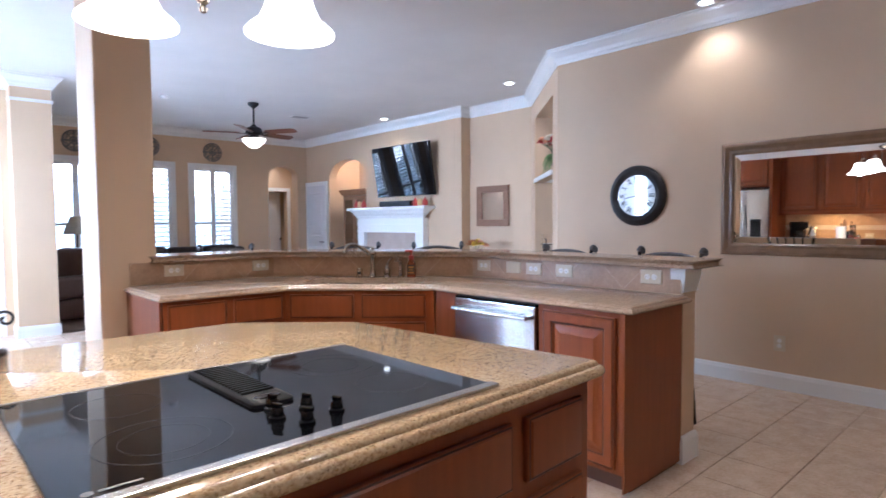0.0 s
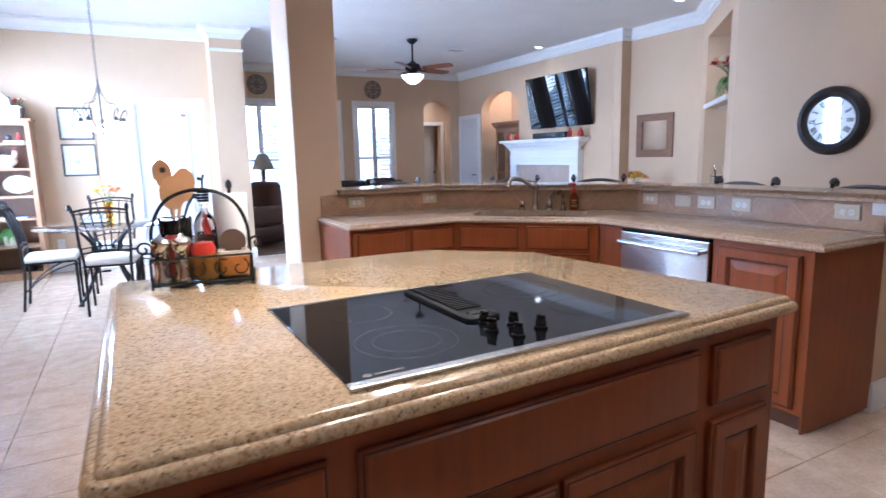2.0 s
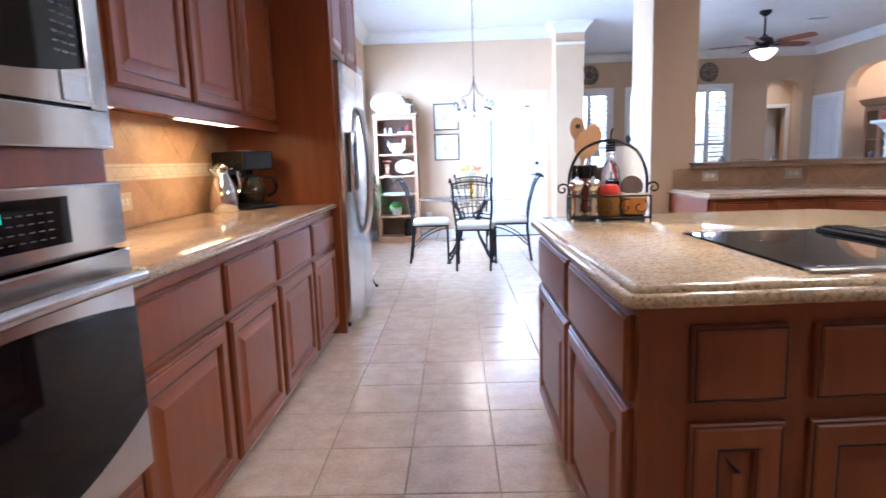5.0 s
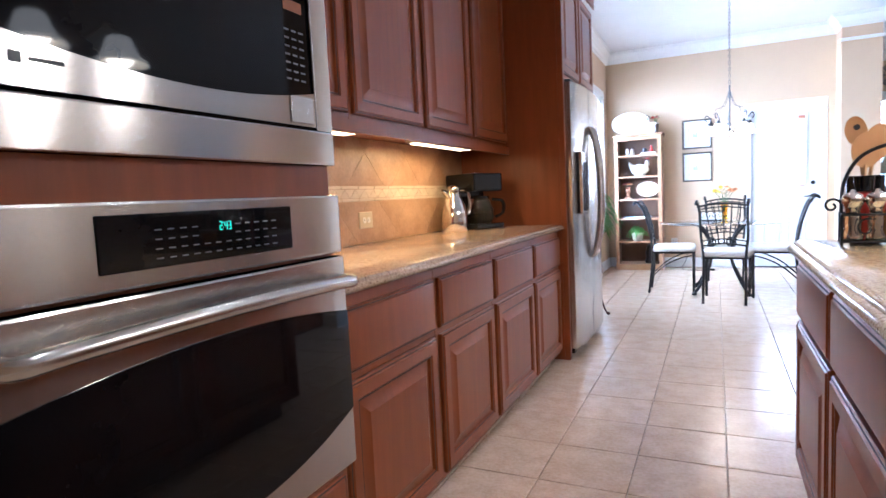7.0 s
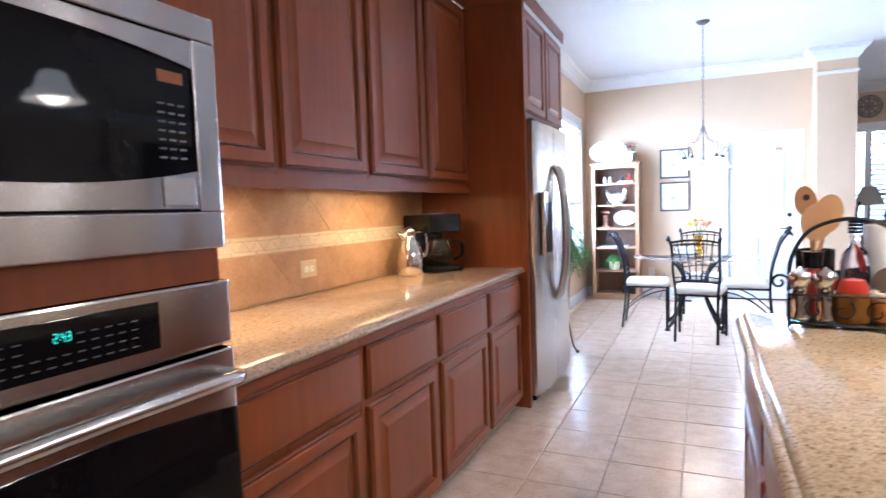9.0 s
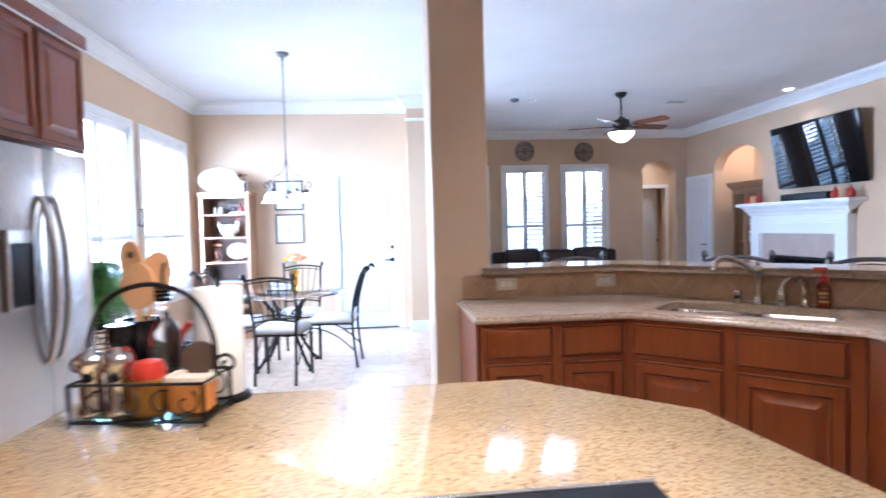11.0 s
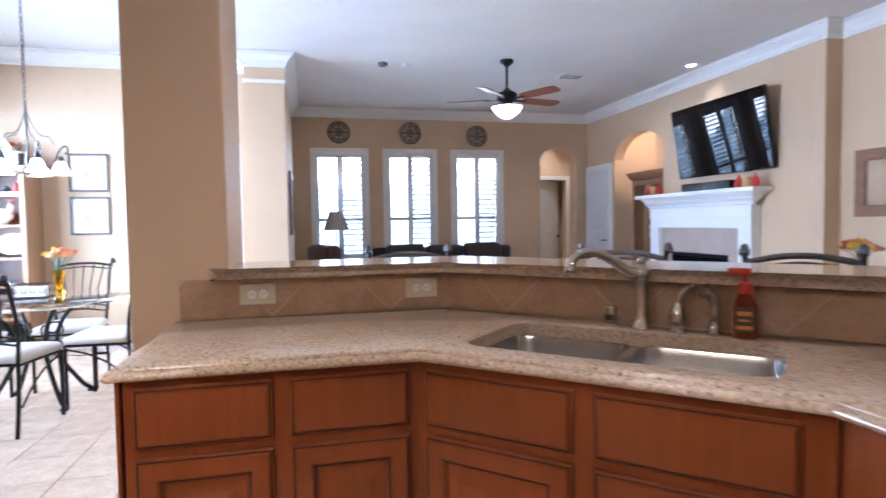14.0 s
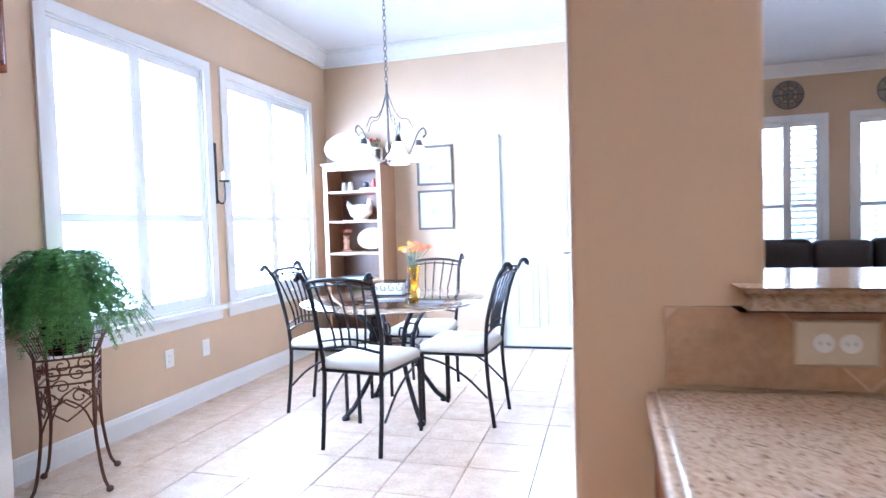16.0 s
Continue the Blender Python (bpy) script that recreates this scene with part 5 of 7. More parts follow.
plate(pose(6.949, 6.70, 1.34, 0, 0, -90), 0.16, 0.13, "switch", IVORY, "beige wall thermostat plate")
plate(pose(-0.44, 8.819, 0.35, 0, 0, 0), 0.08, 0.12, "duplex", WHITEP, "white duplex wall outlet near the floor")

# ---- lights of the place, with unseen fill lights added ----
pd = thing("pendant_light", pose(1.235, 1.97, 0.035), "brass three-light pendant with frosted bell shades, lit", "pendant light")
part("canopy", lathe([(0, H - 0.07), (0.03, H - 0.07), (0.062, H - 0.047), (0.065, H - 0.037), (0, H - 0.037)], 20), NICKEL, pd, "", None, True)
part("stem", tube([(0, 0, 1.91), (0, 0, H - 0.065)], 0.007, 8), NICKEL, pd, "", None, True)
part("finial", lathe([(r, z - 0.042) for r, z in ((0, 1.915), (0.010, 1.919), (0.012, 1.93), (0.007, 1.938), (0.016, 1.946), (0.020, 1.97), (0.012, 1.99), (0.014, 2.02), (0.010, 2.06), (0, 2.062))], 14), NICKEL, pd, "brass finial", None, True)
BELL = [(0.030, 0.125), (0.042, 0.118), (0.050, 0.10), (0.058, 0.07), (0.072, 0.035), (0.096, 0.012), (0.104, 0.002), (0.104, -0.004), (0.098, 0.0), (0.068, 0.03), (0.052, 0.07), (0.044, 0.10), (0.030, 0.115)]
for a in (6, 117, 228):
    ca, sa = math.cos(radians(a)), math.sin(radians(a))
    arm = part("arm", tube(smooth_path([(0, 0, 1.95), (0.07 * ca, 0.07 * sa, 1.96), (0.16 * ca, 0.16 * sa, 2.02), (0.23 * ca, 0.23 * sa, 2.09), (0.27 * ca, 0.27 * sa, 2.06), (0.275 * ca, 0.275 * sa, 2.01)]), 0.006, 8), NICKEL, pd, "", None, True)
    part("shade", lathe([(r * 1.34, z * 1.15) for r, z in BELL], 28, None, (0.285 * ca, 0.285 * sa, 1.885)), SHADE, pd, "glowing frosted glass bell", None, True, 60)
    lamp("pendant_bulb", "POINT", pose(1.235 + 0.285 * ca, 1.97 + 0.285 * sa, 1.965), 20, WARM, 0.07)

fan = thing("ceiling_fan", pose(4.26, 8.31, 0.02), "dark bronze ceiling fan with wooden blades and lit bowl", "ceiling fan")
part("canopy", lathe([(0, H - 0.09), (0.03, H - 0.09), (0.05, H - 0.07), (0.075, H - 0.05), (0.078, H - 0.022), (0, H - 0.022)], 20), IRON, fan, "", None, True)
part("downrod", tube([(0, 0, 2.70), (0, 0, H - 0.06)], 0.013, 10), IRON, fan, "", None, True)
part("motor", lathe([(0, 2.715), (0.03, 2.715), (0.05, 2.69), (0.10, 2.67), (0.115, 2.64), (0.115, 2.60), (0.09, 2.575), (0.06, 2.565), (0.06, 2.54), (0.10, 2.525), (0.10, 2.51), (0, 2.51)], 24), IRON, fan, "dark bronze motor housing", None, True)
part("bowl", lathe([(0.165, 2.52), (0.168, 2.51), (0.16, 2.49), (0.13, 2.45), (0.09, 2.415), (0.05, 2.39), (0.0, 2.38)], 28), BOWL, fan, "glowing frosted glass bowl", None, True, 60)
part("bowl_rim", lathe([(0.10, 2.524), (0.168, 2.524), (0.172, 2.517), (0.165, 2.511), (0.10, 2.512)], 28), IRON, fan, "", None, True)
for k in range(5):
    a = 12 + 72 * k
    bm = bmesh.new()
    prism([(0.20, -0.055), (0.30, -0.068), (0.62, -0.072), (0.68, -0.055), (0.69, 0.0), (0.68, 0.055), (0.62, 0.072), (0.30, 0.068), (0.20, 0.055)], -0.004, 0.004, bm)
    bl = part("blade", bm, BLADE, fan, "reddish-brown wooden blade", pose(0, 0, 2.60, 0, 0, a) @ pose(0, 0, 0, -13, 0, 0))
    part("blade_iron", boxes((0.09, 0.24, -0.02, 0.02, -0.012, -0.005), bevel=0.002), IRON, bl)
lamp("fan_lamp", "POINT", pose(4.26, 8.31, 2.46), 24, WARM, 0.12)

# Added unseen fill: both at x=-0.2, (2.4, 0.2), and the hall's (6.4, 12.1).
for x, y, e, aim in ((2.71, 3.92, 12, (2.71, 3.92)), (6.15, 5.10, 4, (6.3, 4.9)), (6.46, 8.12, 2.5, (6.6, 8.1)), (5.30, 2.31, 4.5, (5.35, 2.2)), (-0.2, 0.8, 9, (-0.25, 0.9)), (-0.2, 2.7, 5, (-0.25, 2.7)), (2.4, 0.2, 5.5, (2.4, 0.2)), (6.4, 12.1, 12, (6.4, 12.1)), (7.2, 9.7, 0, (7.2, 9.7))):
    low = 2.70 if x > 7 else H
    cl = thing("recessed_light", pose(x, y, low), "round white recessed ceiling light, lit; some are unseen additions", "recessed light", "recessed lights")
    part("trim_ring", lathe([(0.055, -0.001), (0.085, -0.001), (0.083, -0.008), (0.060, -0.012), (0.055, -0.006)], 24), WHITE, cl, "", None, True)
    part("bulb", lathe([(0, -0.0012), (0.052, -0.0012), (0.045, -0.012), (0, -0.018)], 20), CANGLOW, cl, "glowing bulb", None, True)
    if e:
        lamp("recessed_or_fill_lamp", "SPOT", look((x, y, low - 0.03), (aim[0], aim[1], 0)), e * 6, (1, 0.84, 0.64), 0.05, None, 120)
lamp("alcove_lamp", "POINT", pose(7.2, 9.7, 2.58), 22, WARM, 0.05)


def ceiling_vent(name, x, y, w, d_):
    v = thing(name, pose(x, y, H), "white slotted ceiling air vent", "vent")
    part("frame", boxes((-w / 2, w / 2, -d_ / 2, -d_ / 2 + 0.02, -0.012, -0.001), (-w / 2, w / 2, d_ / 2 - 0.02, d_ / 2, -0.012, -0.001), (-w / 2, -w / 2 + 0.02, -d_ / 2 + 0.02, d_ / 2 - 0.02, -0.012, -0.001), (w / 2 - 0.02, w / 2, -d_ / 2 + 0.02, d_ / 2 - 0.02, -0.012, -0.001)), WHITE, v)
    for k in range(6):
        yy = -d_ / 2 + 0.03 + k * (d_ - 0.06) / 5.5
        part("slat", boxes((-w / 2 + 0.021, w / 2 - 0.021, yy, yy + 0.012, -0.010, -0.002)), GREYP if k % 2 else WHITE, v)


ceiling_vent("ceiling_vent", 5.30, 8.85, 0.32, 0.22)
ceiling_vent("ceiling_vent", 0.13, 5.23, 0.30, 0.15)
for x, y in ((2.92, 8.65), (3.16, 8.65)):
    sd = thing("smoke_detector", pose(x, y, H), "small round plastic ceiling detector", "detector")
    part("cover", lathe([(0, -0.001), (0.055, -0.001), (0.055, -0.02), (0.045, -0.035), (0, -0.038)], 18), WHITEP if x > 3.05 else GREYP, sd, "", None, True)

# ---- breakfast nook ----
def scroll_end(bm, p, dirx, r=0.022, plane="xz"):
    tube(spiral((p[0] + dirx * r, p[1], p[2]), r, r * 0.35, 180 if dirx > 0 else 0, -60 if dirx > 0 else 240, plane), 0.011, 8, bm)


def dining_chair(m):
    c = thing("dining_chair", m, "black wrought-iron dining chair with ivory cushion seat", "chair", "chairs round the glass table")
    w, d_ = 0.20, 0.20
    cu = slab_profile(round_corners([(-w - 0.025, -d_ - 0.02), (w + 0.025, -d_ - 0.02), (w + 0.005, d_ + 0.01), (-w - 0.005, d_ + 0.01)], [0.05] * 4, 5), [(0.012, 0.445), (0.0, 0.458), (0.0, 0.480), (0.012, 0.497), (0.05, 0.508)])
    part("seat", cu, CUSHION, c, "ivory fabric cushion", None, True, 60)
    part("seat_frame", tube([(-w - 0.012, -d_, 0.437), (w + 0.012, -d_, 0.437), (w - 0.005, d_, 0.437), (-w + 0.005, d_, 0.437)], 0.009, 6, None, True), IRON, c)
    for s in (-1, 1):
        part("front_leg", tube([(s * (w + 0.012), -d_, 0.0), (s * (w + 0.012), -d_, 0.44)], 0.0125, 8), IRON, c, "", None, True)
        back = smooth_path([(s * 0.182, 0.245, 0.0), (s * 0.182, 0.215, 0.25), (s * 0.182, 0.205, 0.46), (s * 0.20, 0.225, 0.66), (s * 0.20, 0.285, 0.88), (s * 0.21, 0.335, 0.965)], 5)
        part("back_post", tube(back, 0.0125, 8), IRON, c, "", None, True)
        fin = tube(spiral((s * 0.214, 0.362, 0.965), 0.026, 0.012, 180, -30, "yz", 10), [0.0145] * 8 + [0.019] * 3, 8)
        part("scroll_finial", fin, IRON, c, "rolled iron finial", None, True)
        br = smooth_path([(s * 0.205, -0.19, 0.41), (s * 0.203, -0.06, 0.375), (s * 0.2, 0.08, 0.30), (s * 0.197, 0.212, 0.18)], 6)
        part("brace", tube(br, 0.007, 6), IRON, c, "curved iron brace", None, True)
    part("top_rail", tube(smooth_path([(-0.219, 0.318, 0.93), (-0.11, 0.328, 0.952), (0, 0.33, 0.958), (0.11, 0.328, 0.952), (0.219, 0.318, 0.93)], 4), 0.010, 8), IRON, c, "", None, True)
    part("upper_rail", tube(smooth_path([(-0.217, 0.306, 0.905), (0, 0.316, 0.928), (0.217, 0.306, 0.905)], 6), 0.006, 6), IRON, c, "", None, True)
    part("lower_rail", tube(smooth_path([(-0.198, 0.212, 0.555), (0, 0.212, 0.580), (0.198, 0.212, 0.555)], 6), 0.008, 6), IRON, c, "", None, True)
    part("lattice_rail", tube(smooth_path([(-0.198, 0.214, 0.60), (0, 0.216, 0.622), (0.198, 0.214, 0.60)], 6), 0.006, 6), IRON, c, "", None, True)
    for k, x in enumerate((-0.125, -0.062, 0, 0.062, 0.125)):
        sp = smooth_path([(x * 0.75, 0.212, 0.572), (x * 0.85, 0.226, 0.68), (x * 1.05, 0.262, 0.80), (x * 1.2, 0.318, 0.94)], 5)
        part("spindle", tube(sp, 0.0065, 6), IRON, c, "", None, True)
    return c


TC = (0.14, 6.82)
ch = dining_chair(pose(0.186, 6.305, 0, 0, 0, 173))
copy_thing(ch, pose(0.614, 6.807, 0, 0, 0, 265))
copy_thing(ch, pose(-0.325, 6.815, 0, 0, 0, 91))
copy_thing(ch, pose(0.20, 7.31, 0, 0, 0, 2))

tb = thing("dining_table", pose(TC[0], TC[1], 0), "round glass dining table on a black iron base", "table")
part("glass_top", lathe([(0, 0.735), (0.60, 0.735), (0.607, 0.738), (0.607, 0.744), (0.60, 0.747), (0, 0.747)], 56), CLEAR, tb, "clear round glass top", None, True).visible_shadow = False
for k in range(4):
    a = 45 + 90 * k
    lg = smooth_path([(0.36, 0, 0.02), (0.28, 0, 0.10), (0.14, 0, 0.34), (0.16, 0, 0.55), (0.28, 0, 0.70), (0.32, 0, 0.728)], 6)
    leg = part("leg", tube(lg, [0.016] * len(lg), 8), IRON, tb, "curved iron leg", pose(0, 0, 0, 0, 0, a), True)
    part("scroll", tube(spiral((0.115, 0, 0.52), 0.07, 0.02, -70, 330, "xz", 22), 0.007, 6), IRON, leg, "", None, True)
    part("foot", lathe([(0, 0), (0.026, 0), (0.028, 0.012), (0.018, 0.026), (0, 0.03)], 12), IRON, leg, "", pose(0.36, 0, 0), True)
part("ring", tube([(0.16 * math.cos(radians(a)), 0.16 * math.sin(radians(a)), 0.42) for a in range(0, 360, 15)], 0.009, 6, None, True), IRON, tb, "iron ring", None, True)
part("top_ring", tube([(0.28 * math.cos(radians(a)), 0.28 * math.sin(radians(a)), 0.724) for a in range(0, 360, 12)], 0.008, 6, None, True), IRON, tb, "iron ring under the glass", None, True)


def blossom(bm, at, r, rng, petals=14):
    for k in range(petals):
        a, t = rng.uniform(0, 6.283), rng.uniform(0.15, 1.0)
        up = Vector((math.cos(a) * math.sin(t * 1.35), math.sin(a) * math.sin(t * 1.35), math.cos(t * 1.35)))
        side = up.orthogonal().normalized()
        oth = up.cross(side)
        c = Vector(at)
        v = [c, c + up * r * 0.7 + side * r * 0.42, c + up * r + oth * r * 0.1, c + up * r * 0.7 - side * r * 0.42]
        bm.faces.new([bm.verts.new(p) for p in v])


def bouquet(parent, center, height, spread, colors, rng, n, r=0.03, stems=True):
    for k in range(n):
        a = 2.4 * k + rng.uniform(-0.3, 0.3)
        rr = spread * math.sqrt((k + 0.4) / n)
        tip = (center[0] + rr * math.cos(a), center[1] + rr * math.sin(a), center[2] + height * rng.uniform(0.86, 1.06) - 0.35 * rr)
        if stems:
            part("stem", tube(smooth_path([(center[0], center[1], center[2] - 0.02), ((center[0] * 0.6 + tip[0] * 0.4), (center[1] * 0.6 + tip[1] * 0.4), center[2] + height * 0.5), tip], 3), 0.0022, 5), FERND, parent)
        bm = bmesh.new()
        blossom(bm, tip, r, rng, 18)
        part("flower", bm, colors[k % len(colors)], parent, "ruffled flower head")


rng = random.Random(5)
vs = thing("flower_vase", pose(0.175, 7.15, 0.7475), "amber glass vase of peach and yellow carnations", "vase")
part("vase", lathe([(0, 0), (0.034, 0), (0.036, 0.004), (0.030, 0.05), (0.034, 0.12), (0.046, 0.19), (0.043, 0.19), (0.031, 0.12), (0.027, 0.05), (0.0, 0.012)], 20), AMBER, vs, "amber glass vase", None, True, 60)
bouquet(vs, (0, 0, 0.10), 0.24, 0.13, [PEACH, YELLOW, IVORYP, PEACH, YELLOW], rng, 11, 0.036)
rk = thing("table_rack", pose(0.05, 7.0, 0.7475), "black wire napkin rack on the glass table", "rack")
for y in (-0.05, 0.05):
    bm = tube([(-0.13, y, 0.006), (0.13, y, 0.006), (0.13, y, 0.10), (-0.13, y, 0.10)], 0.004, 6, None, True)
    for k in range(4):
        tube(spiral((-0.09 + 0.06 * k, y, 0.055), 0.03, 0.008, 90, 420, "xz", 14), 0.003, 5, bm)
    part("side", bm, IRON, rk, "", None, True)
part("base", boxes((-0.13, 0.13, -0.05, 0.05, 0.0, 0.005)), IRON, rk)
part("napkins", boxes((-0.10, 0.10, -0.03, 0.03, 0.006, 0.08), bevel=0.004), PAPER, rk, "folded pale napkins")

# chandelier over the table
cd = thing("chandelier", pose(0.22, 6.62, 0), "bronze chain-hung chandelier with frosted shades, lit", "chandelier")
part("canopy", lathe([(0, H - 0.03), (0.04, H - 0.028), (0.062, H - 0.01), (0.064, H - 0.002), (0, H - 0.002)], 20), PEWTER, cd, "", None, True)
for k in range(30):
    z = H - 0.045 - k * 0.031
    lk = [(0.010 * math.cos(radians(a)), 0, z + 0.020 * math.sin(radians(a))) for a in range(0, 360, 45)]
    part("chain_link", tube(lk, 0.0026, 5, None, True), PEWTER, cd, "", pose(0, 0, 0, 0, 0, 90 * (k % 2)))
CS = Matrix.Translation((0, 0, 2.11 - 2.24 * 0.82)) @ Matrix.Diagonal((0.78, 0.78, 0.82, 1))
part("stem", lathe([(0, 1.62), (0.010, 1.63), (0.018, 1.65), (0.008, 1.67), (0.012, 1.72), (0.020, 1.76), (0.010, 1.80), (0.008, 2.05), (0.014, 2.12), (0.010, 2.20), (0.012, 2.235), (0, 2.24)], 12), PEWTER, cd, "", CS, True)
for k in range(5):
    a = 20 + 72 * k
    am = smooth_path([(0.01, 0, 1.72), (0.07, 0, 1.66), (0.17, 0, 1.72), (0.235, 0, 1.86), (0.28, 0, 1.90), (0.30, 0, 1.86), (0.275, 0, 1.83)], 5)
    arm = part("arm", tube(am, 0.007, 6), PEWTER, cd, "scrolled bronze arm", CS @ pose(0, 0, 0, 0, 0, a), True)
    part("upper_scroll", tube(smooth_path([(0.01, 0, 2.16), (0.05, 0, 2.05), (0.10, 0, 1.98), (0.16, 0, 1.97), (0.20, 0, 1.90)], 4), 0.004, 5), PEWTER, arm, "", None, True)
    part("cup", lathe([(0, 1.86), (0.02, 1.86), (0.028, 1.83), (0.028, 1.81), (0, 1.81)], 12), PEWTER, arm, "", pose(0.24, 0, -0.05), True)
    part("shade", lathe([(r * 0.85, z * 0.85) for r, z in BELL], 20), SHADE, cd, "glowing frosted glass bell", CS @ pose(0, 0, 0, 0, 0, a) @ pose(0.24, 0, 1.66), True, 60)
lamp("chandelier_lamp", "POINT", pose(0.22, 6.62, 1.60), 14, WARM, 0.2)

# bookshelf with ornaments
bs = thing("bookshelf", pose(-1.175, 8.43, 0), "oak bookshelf with ornaments on its shelves", "bookshelf")
BW, BD, BH = 0.61, 0.36, 1.835
part("side_panel", boxes((0, 0.022, 0, BD, 0, BH), bevel=0.002), OAK, bs)
part("side_panel", boxes((BW - 0.022, BW, 0, BD, 0, BH), bevel=0.002), OAK, bs)
part("back_panel", boxes((0.022, BW - 0.022, BD - 0.01, BD, 0.05, BH)), WALNUT, bs, "dark wooden back")
part("top", slab_profile([(-0.02, -0.02), (BW + 0.02, -0.02), (BW + 0.02, BD), (-0.02, BD)], [(0.02, BH), (0.005, BH + 0.006), (0, BH + 0.018), (0, BH + 0.03)]), OAK, bs)
part("plinth", boxes((-0.008, BW + 0.008, -0.012, BD, 0.0, 0.085), bevel=0.003), OAK, bs)
part("face_frame", boxes((0, 0.045, -0.014, -0.001, 0.086, BH - 0.001), (BW - 0.045, BW, -0.014, -0.001, 0.086, BH - 0.001), (0.045, BW - 0.045, -0.014, -0.001, BH - 0.05, BH - 0.001), bevel=0.002), OAK, bs)
SHELF_Z = (0.40, 0.72, 0.985, 1.30, 1.59)
for z in SHELF_Z:
    part("shelf", boxes((0.023, BW - 0.023, 0.0, BD - 0.011, z - 0.024, z), bevel=0.002), OAK, bs)
SO = lambda x, y, z: pose(-1.175 + x, 8.43 + y, z + 0.0005)
for x in (0.15, 0.22):
    o = thing("salt_shaker", SO(x, 0.15, 1.59), "small cream ceramic shaker on the shelf", "shaker")
    part("body", lathe([(0, 0), (0.025, 0), (0.028, 0.03), (0.02, 0.07), (0.022, 0.08), (0.012, 0.095), (0, 0.097)], 14), CREAM, o, "", None, True)
o = thing("teapot_ornament", SO(0.38, 0.16, 1.59), "small dark round ornament on a white stand", "ornament")
part("stand", boxes((-0.05, 0.14, -0.04, 0.04, 0, 0.03), bevel=0.004), CREAM, o, "white stand")
part("ball", ball(0.032, (0.0, 0, 0.062)), PEWTER, o, "dark ball", None, True)
part("bird", lathe([(0, 0.03), (0.025, 0.03), (0.03, 0.055), (0.014, 0.09), (0.016, 0.11), (0, 0.125)], 12, None, (0.09, 0, 0)), RED, o, "red figure", None, True)
# white hen
hen = bmesh.new()
lathe([(0, -0.12), (0.045, -0.10), (0.075, -0.05), (0.08, 0.0), (0.07, 0.06), (0.03, 0.115), (0, 0.125)], 18, hen)
hen.transform(pose(0, 0, 0.085, 0, 90, 0))
tube(smooth_path([(0.06, 0, 0.10), (0.10, 0, 0.15), (0.105, 0, 0.19), (0.125, 0, 0.205)], 5), [0.05, 0.046, 0.04, 0.036, 0.032, 0.03, 0.028, 0.027, 0.028, 0.03, 0.03, 0.028, 0.022, 0.014, 0.008, 0.004], 10, hen)
tube(smooth_path([(-0.07, 0, 0.10), (-0.12, 0, 0.15), (-0.14, 0, 0.20)], 4), [0.05, 0.045, 0.04, 0.035, 0.03, 0.024, 0.018, 0.012, 0.006], 8, hen)
lathe([(0, 0), (0.07, 0), (0.075, 0.01), (0.05, 0.03), (0, 0.03)], 16, hen)
o = thing("ceramic_hen", SO(0.31, 0.17, 1.30), "white ceramic hen on the bookshelf", "figurine")
part("figure", hen, CREAM, o, "", None, True, 70)
part("comb", boxes((0.085, 0.125, -0.005, 0.005, 0.228, 0.245), bevel=0.004), RED, o, "red comb")
o = thing("rooster_candlestick", SO(0.15, 0.16, 0.985), "terracotta candlestick with pink flowers on the shelf", "candlestick")
part("body", lathe([(0, 0), (0.055, 0), (0.055, 0.012), (0.03, 0.03), (0.024, 0.08), (0.036, 0.11), (0.022, 0.14), (0.04, 0.165), (0, 0.17)], 16), plain("terracotta", (0.50, 0.26, 0.15), 0.6), o, "", None, True)
bouquet(o, (0, 0, 0.15), 0.07, 0.05, [PINK, PINK, PEACH], rng, 6, 0.026, False)
o = thing("display_plate", SO(0.41, 0.20, 0.985), "oval cream plate with a striped rim on a stand", "plate")
pl = lathe([(0, 0.0), (0.10, 0.0), (0.135, 0.012), (0.15, 0.02), (0.15, 0.025), (0.13, 0.018), (0.10, 0.008), (0, 0.008)], 32, None, (0, 0, 0), 1.0, 0.72)
part("plate", pl, CREAM, o, "", pose(0, 0.0, 0.125, 80, 0, 0) @ pose(0, 0, 0), True, 60)
for k in range(24):
    a = 2 * math.pi * k / 24
    part("rim_stripe", boxes((-0.004, 0.004, -0.012, 0.012, 0.0225, 0.0262)), ORANGE, o, "", pose(0, 0, 0.125, 80, 0, 0) @ pose(0.137 * math.cos(a), 0.72 * 0.137 * math.sin(a), 0, 0, 0, math.degrees(a) + 90))
part("stand", tube(smooth_path([(-0.04, -0.03, 0.0), (-0.04, -0.03, 0.03), (-0.03, 0.03, 0.01), (0.03, 0.03, 0.01), (0.04, -0.03, 0.03), (0.04, -0.03, 0.0)], 4), 0.004, 6), IRON, o, "black wire stand", None, True)
o = thing("magazine", SO(0.28, 0.15, 0.72), "open pale magazine lying on the shelf", "magazine")
part("pages", boxes((-0.18, 0.17, -0.11, 0.11, 0, 0.014), bevel=0.003), PAPER, o)
part("cover", boxes((-0.18, 0.17, -0.112, 0.112, 0.0145, 0.0165), bevel=0.0008), plain("blue_cover", (0.22, 0.32, 0.42), 0.5), o)


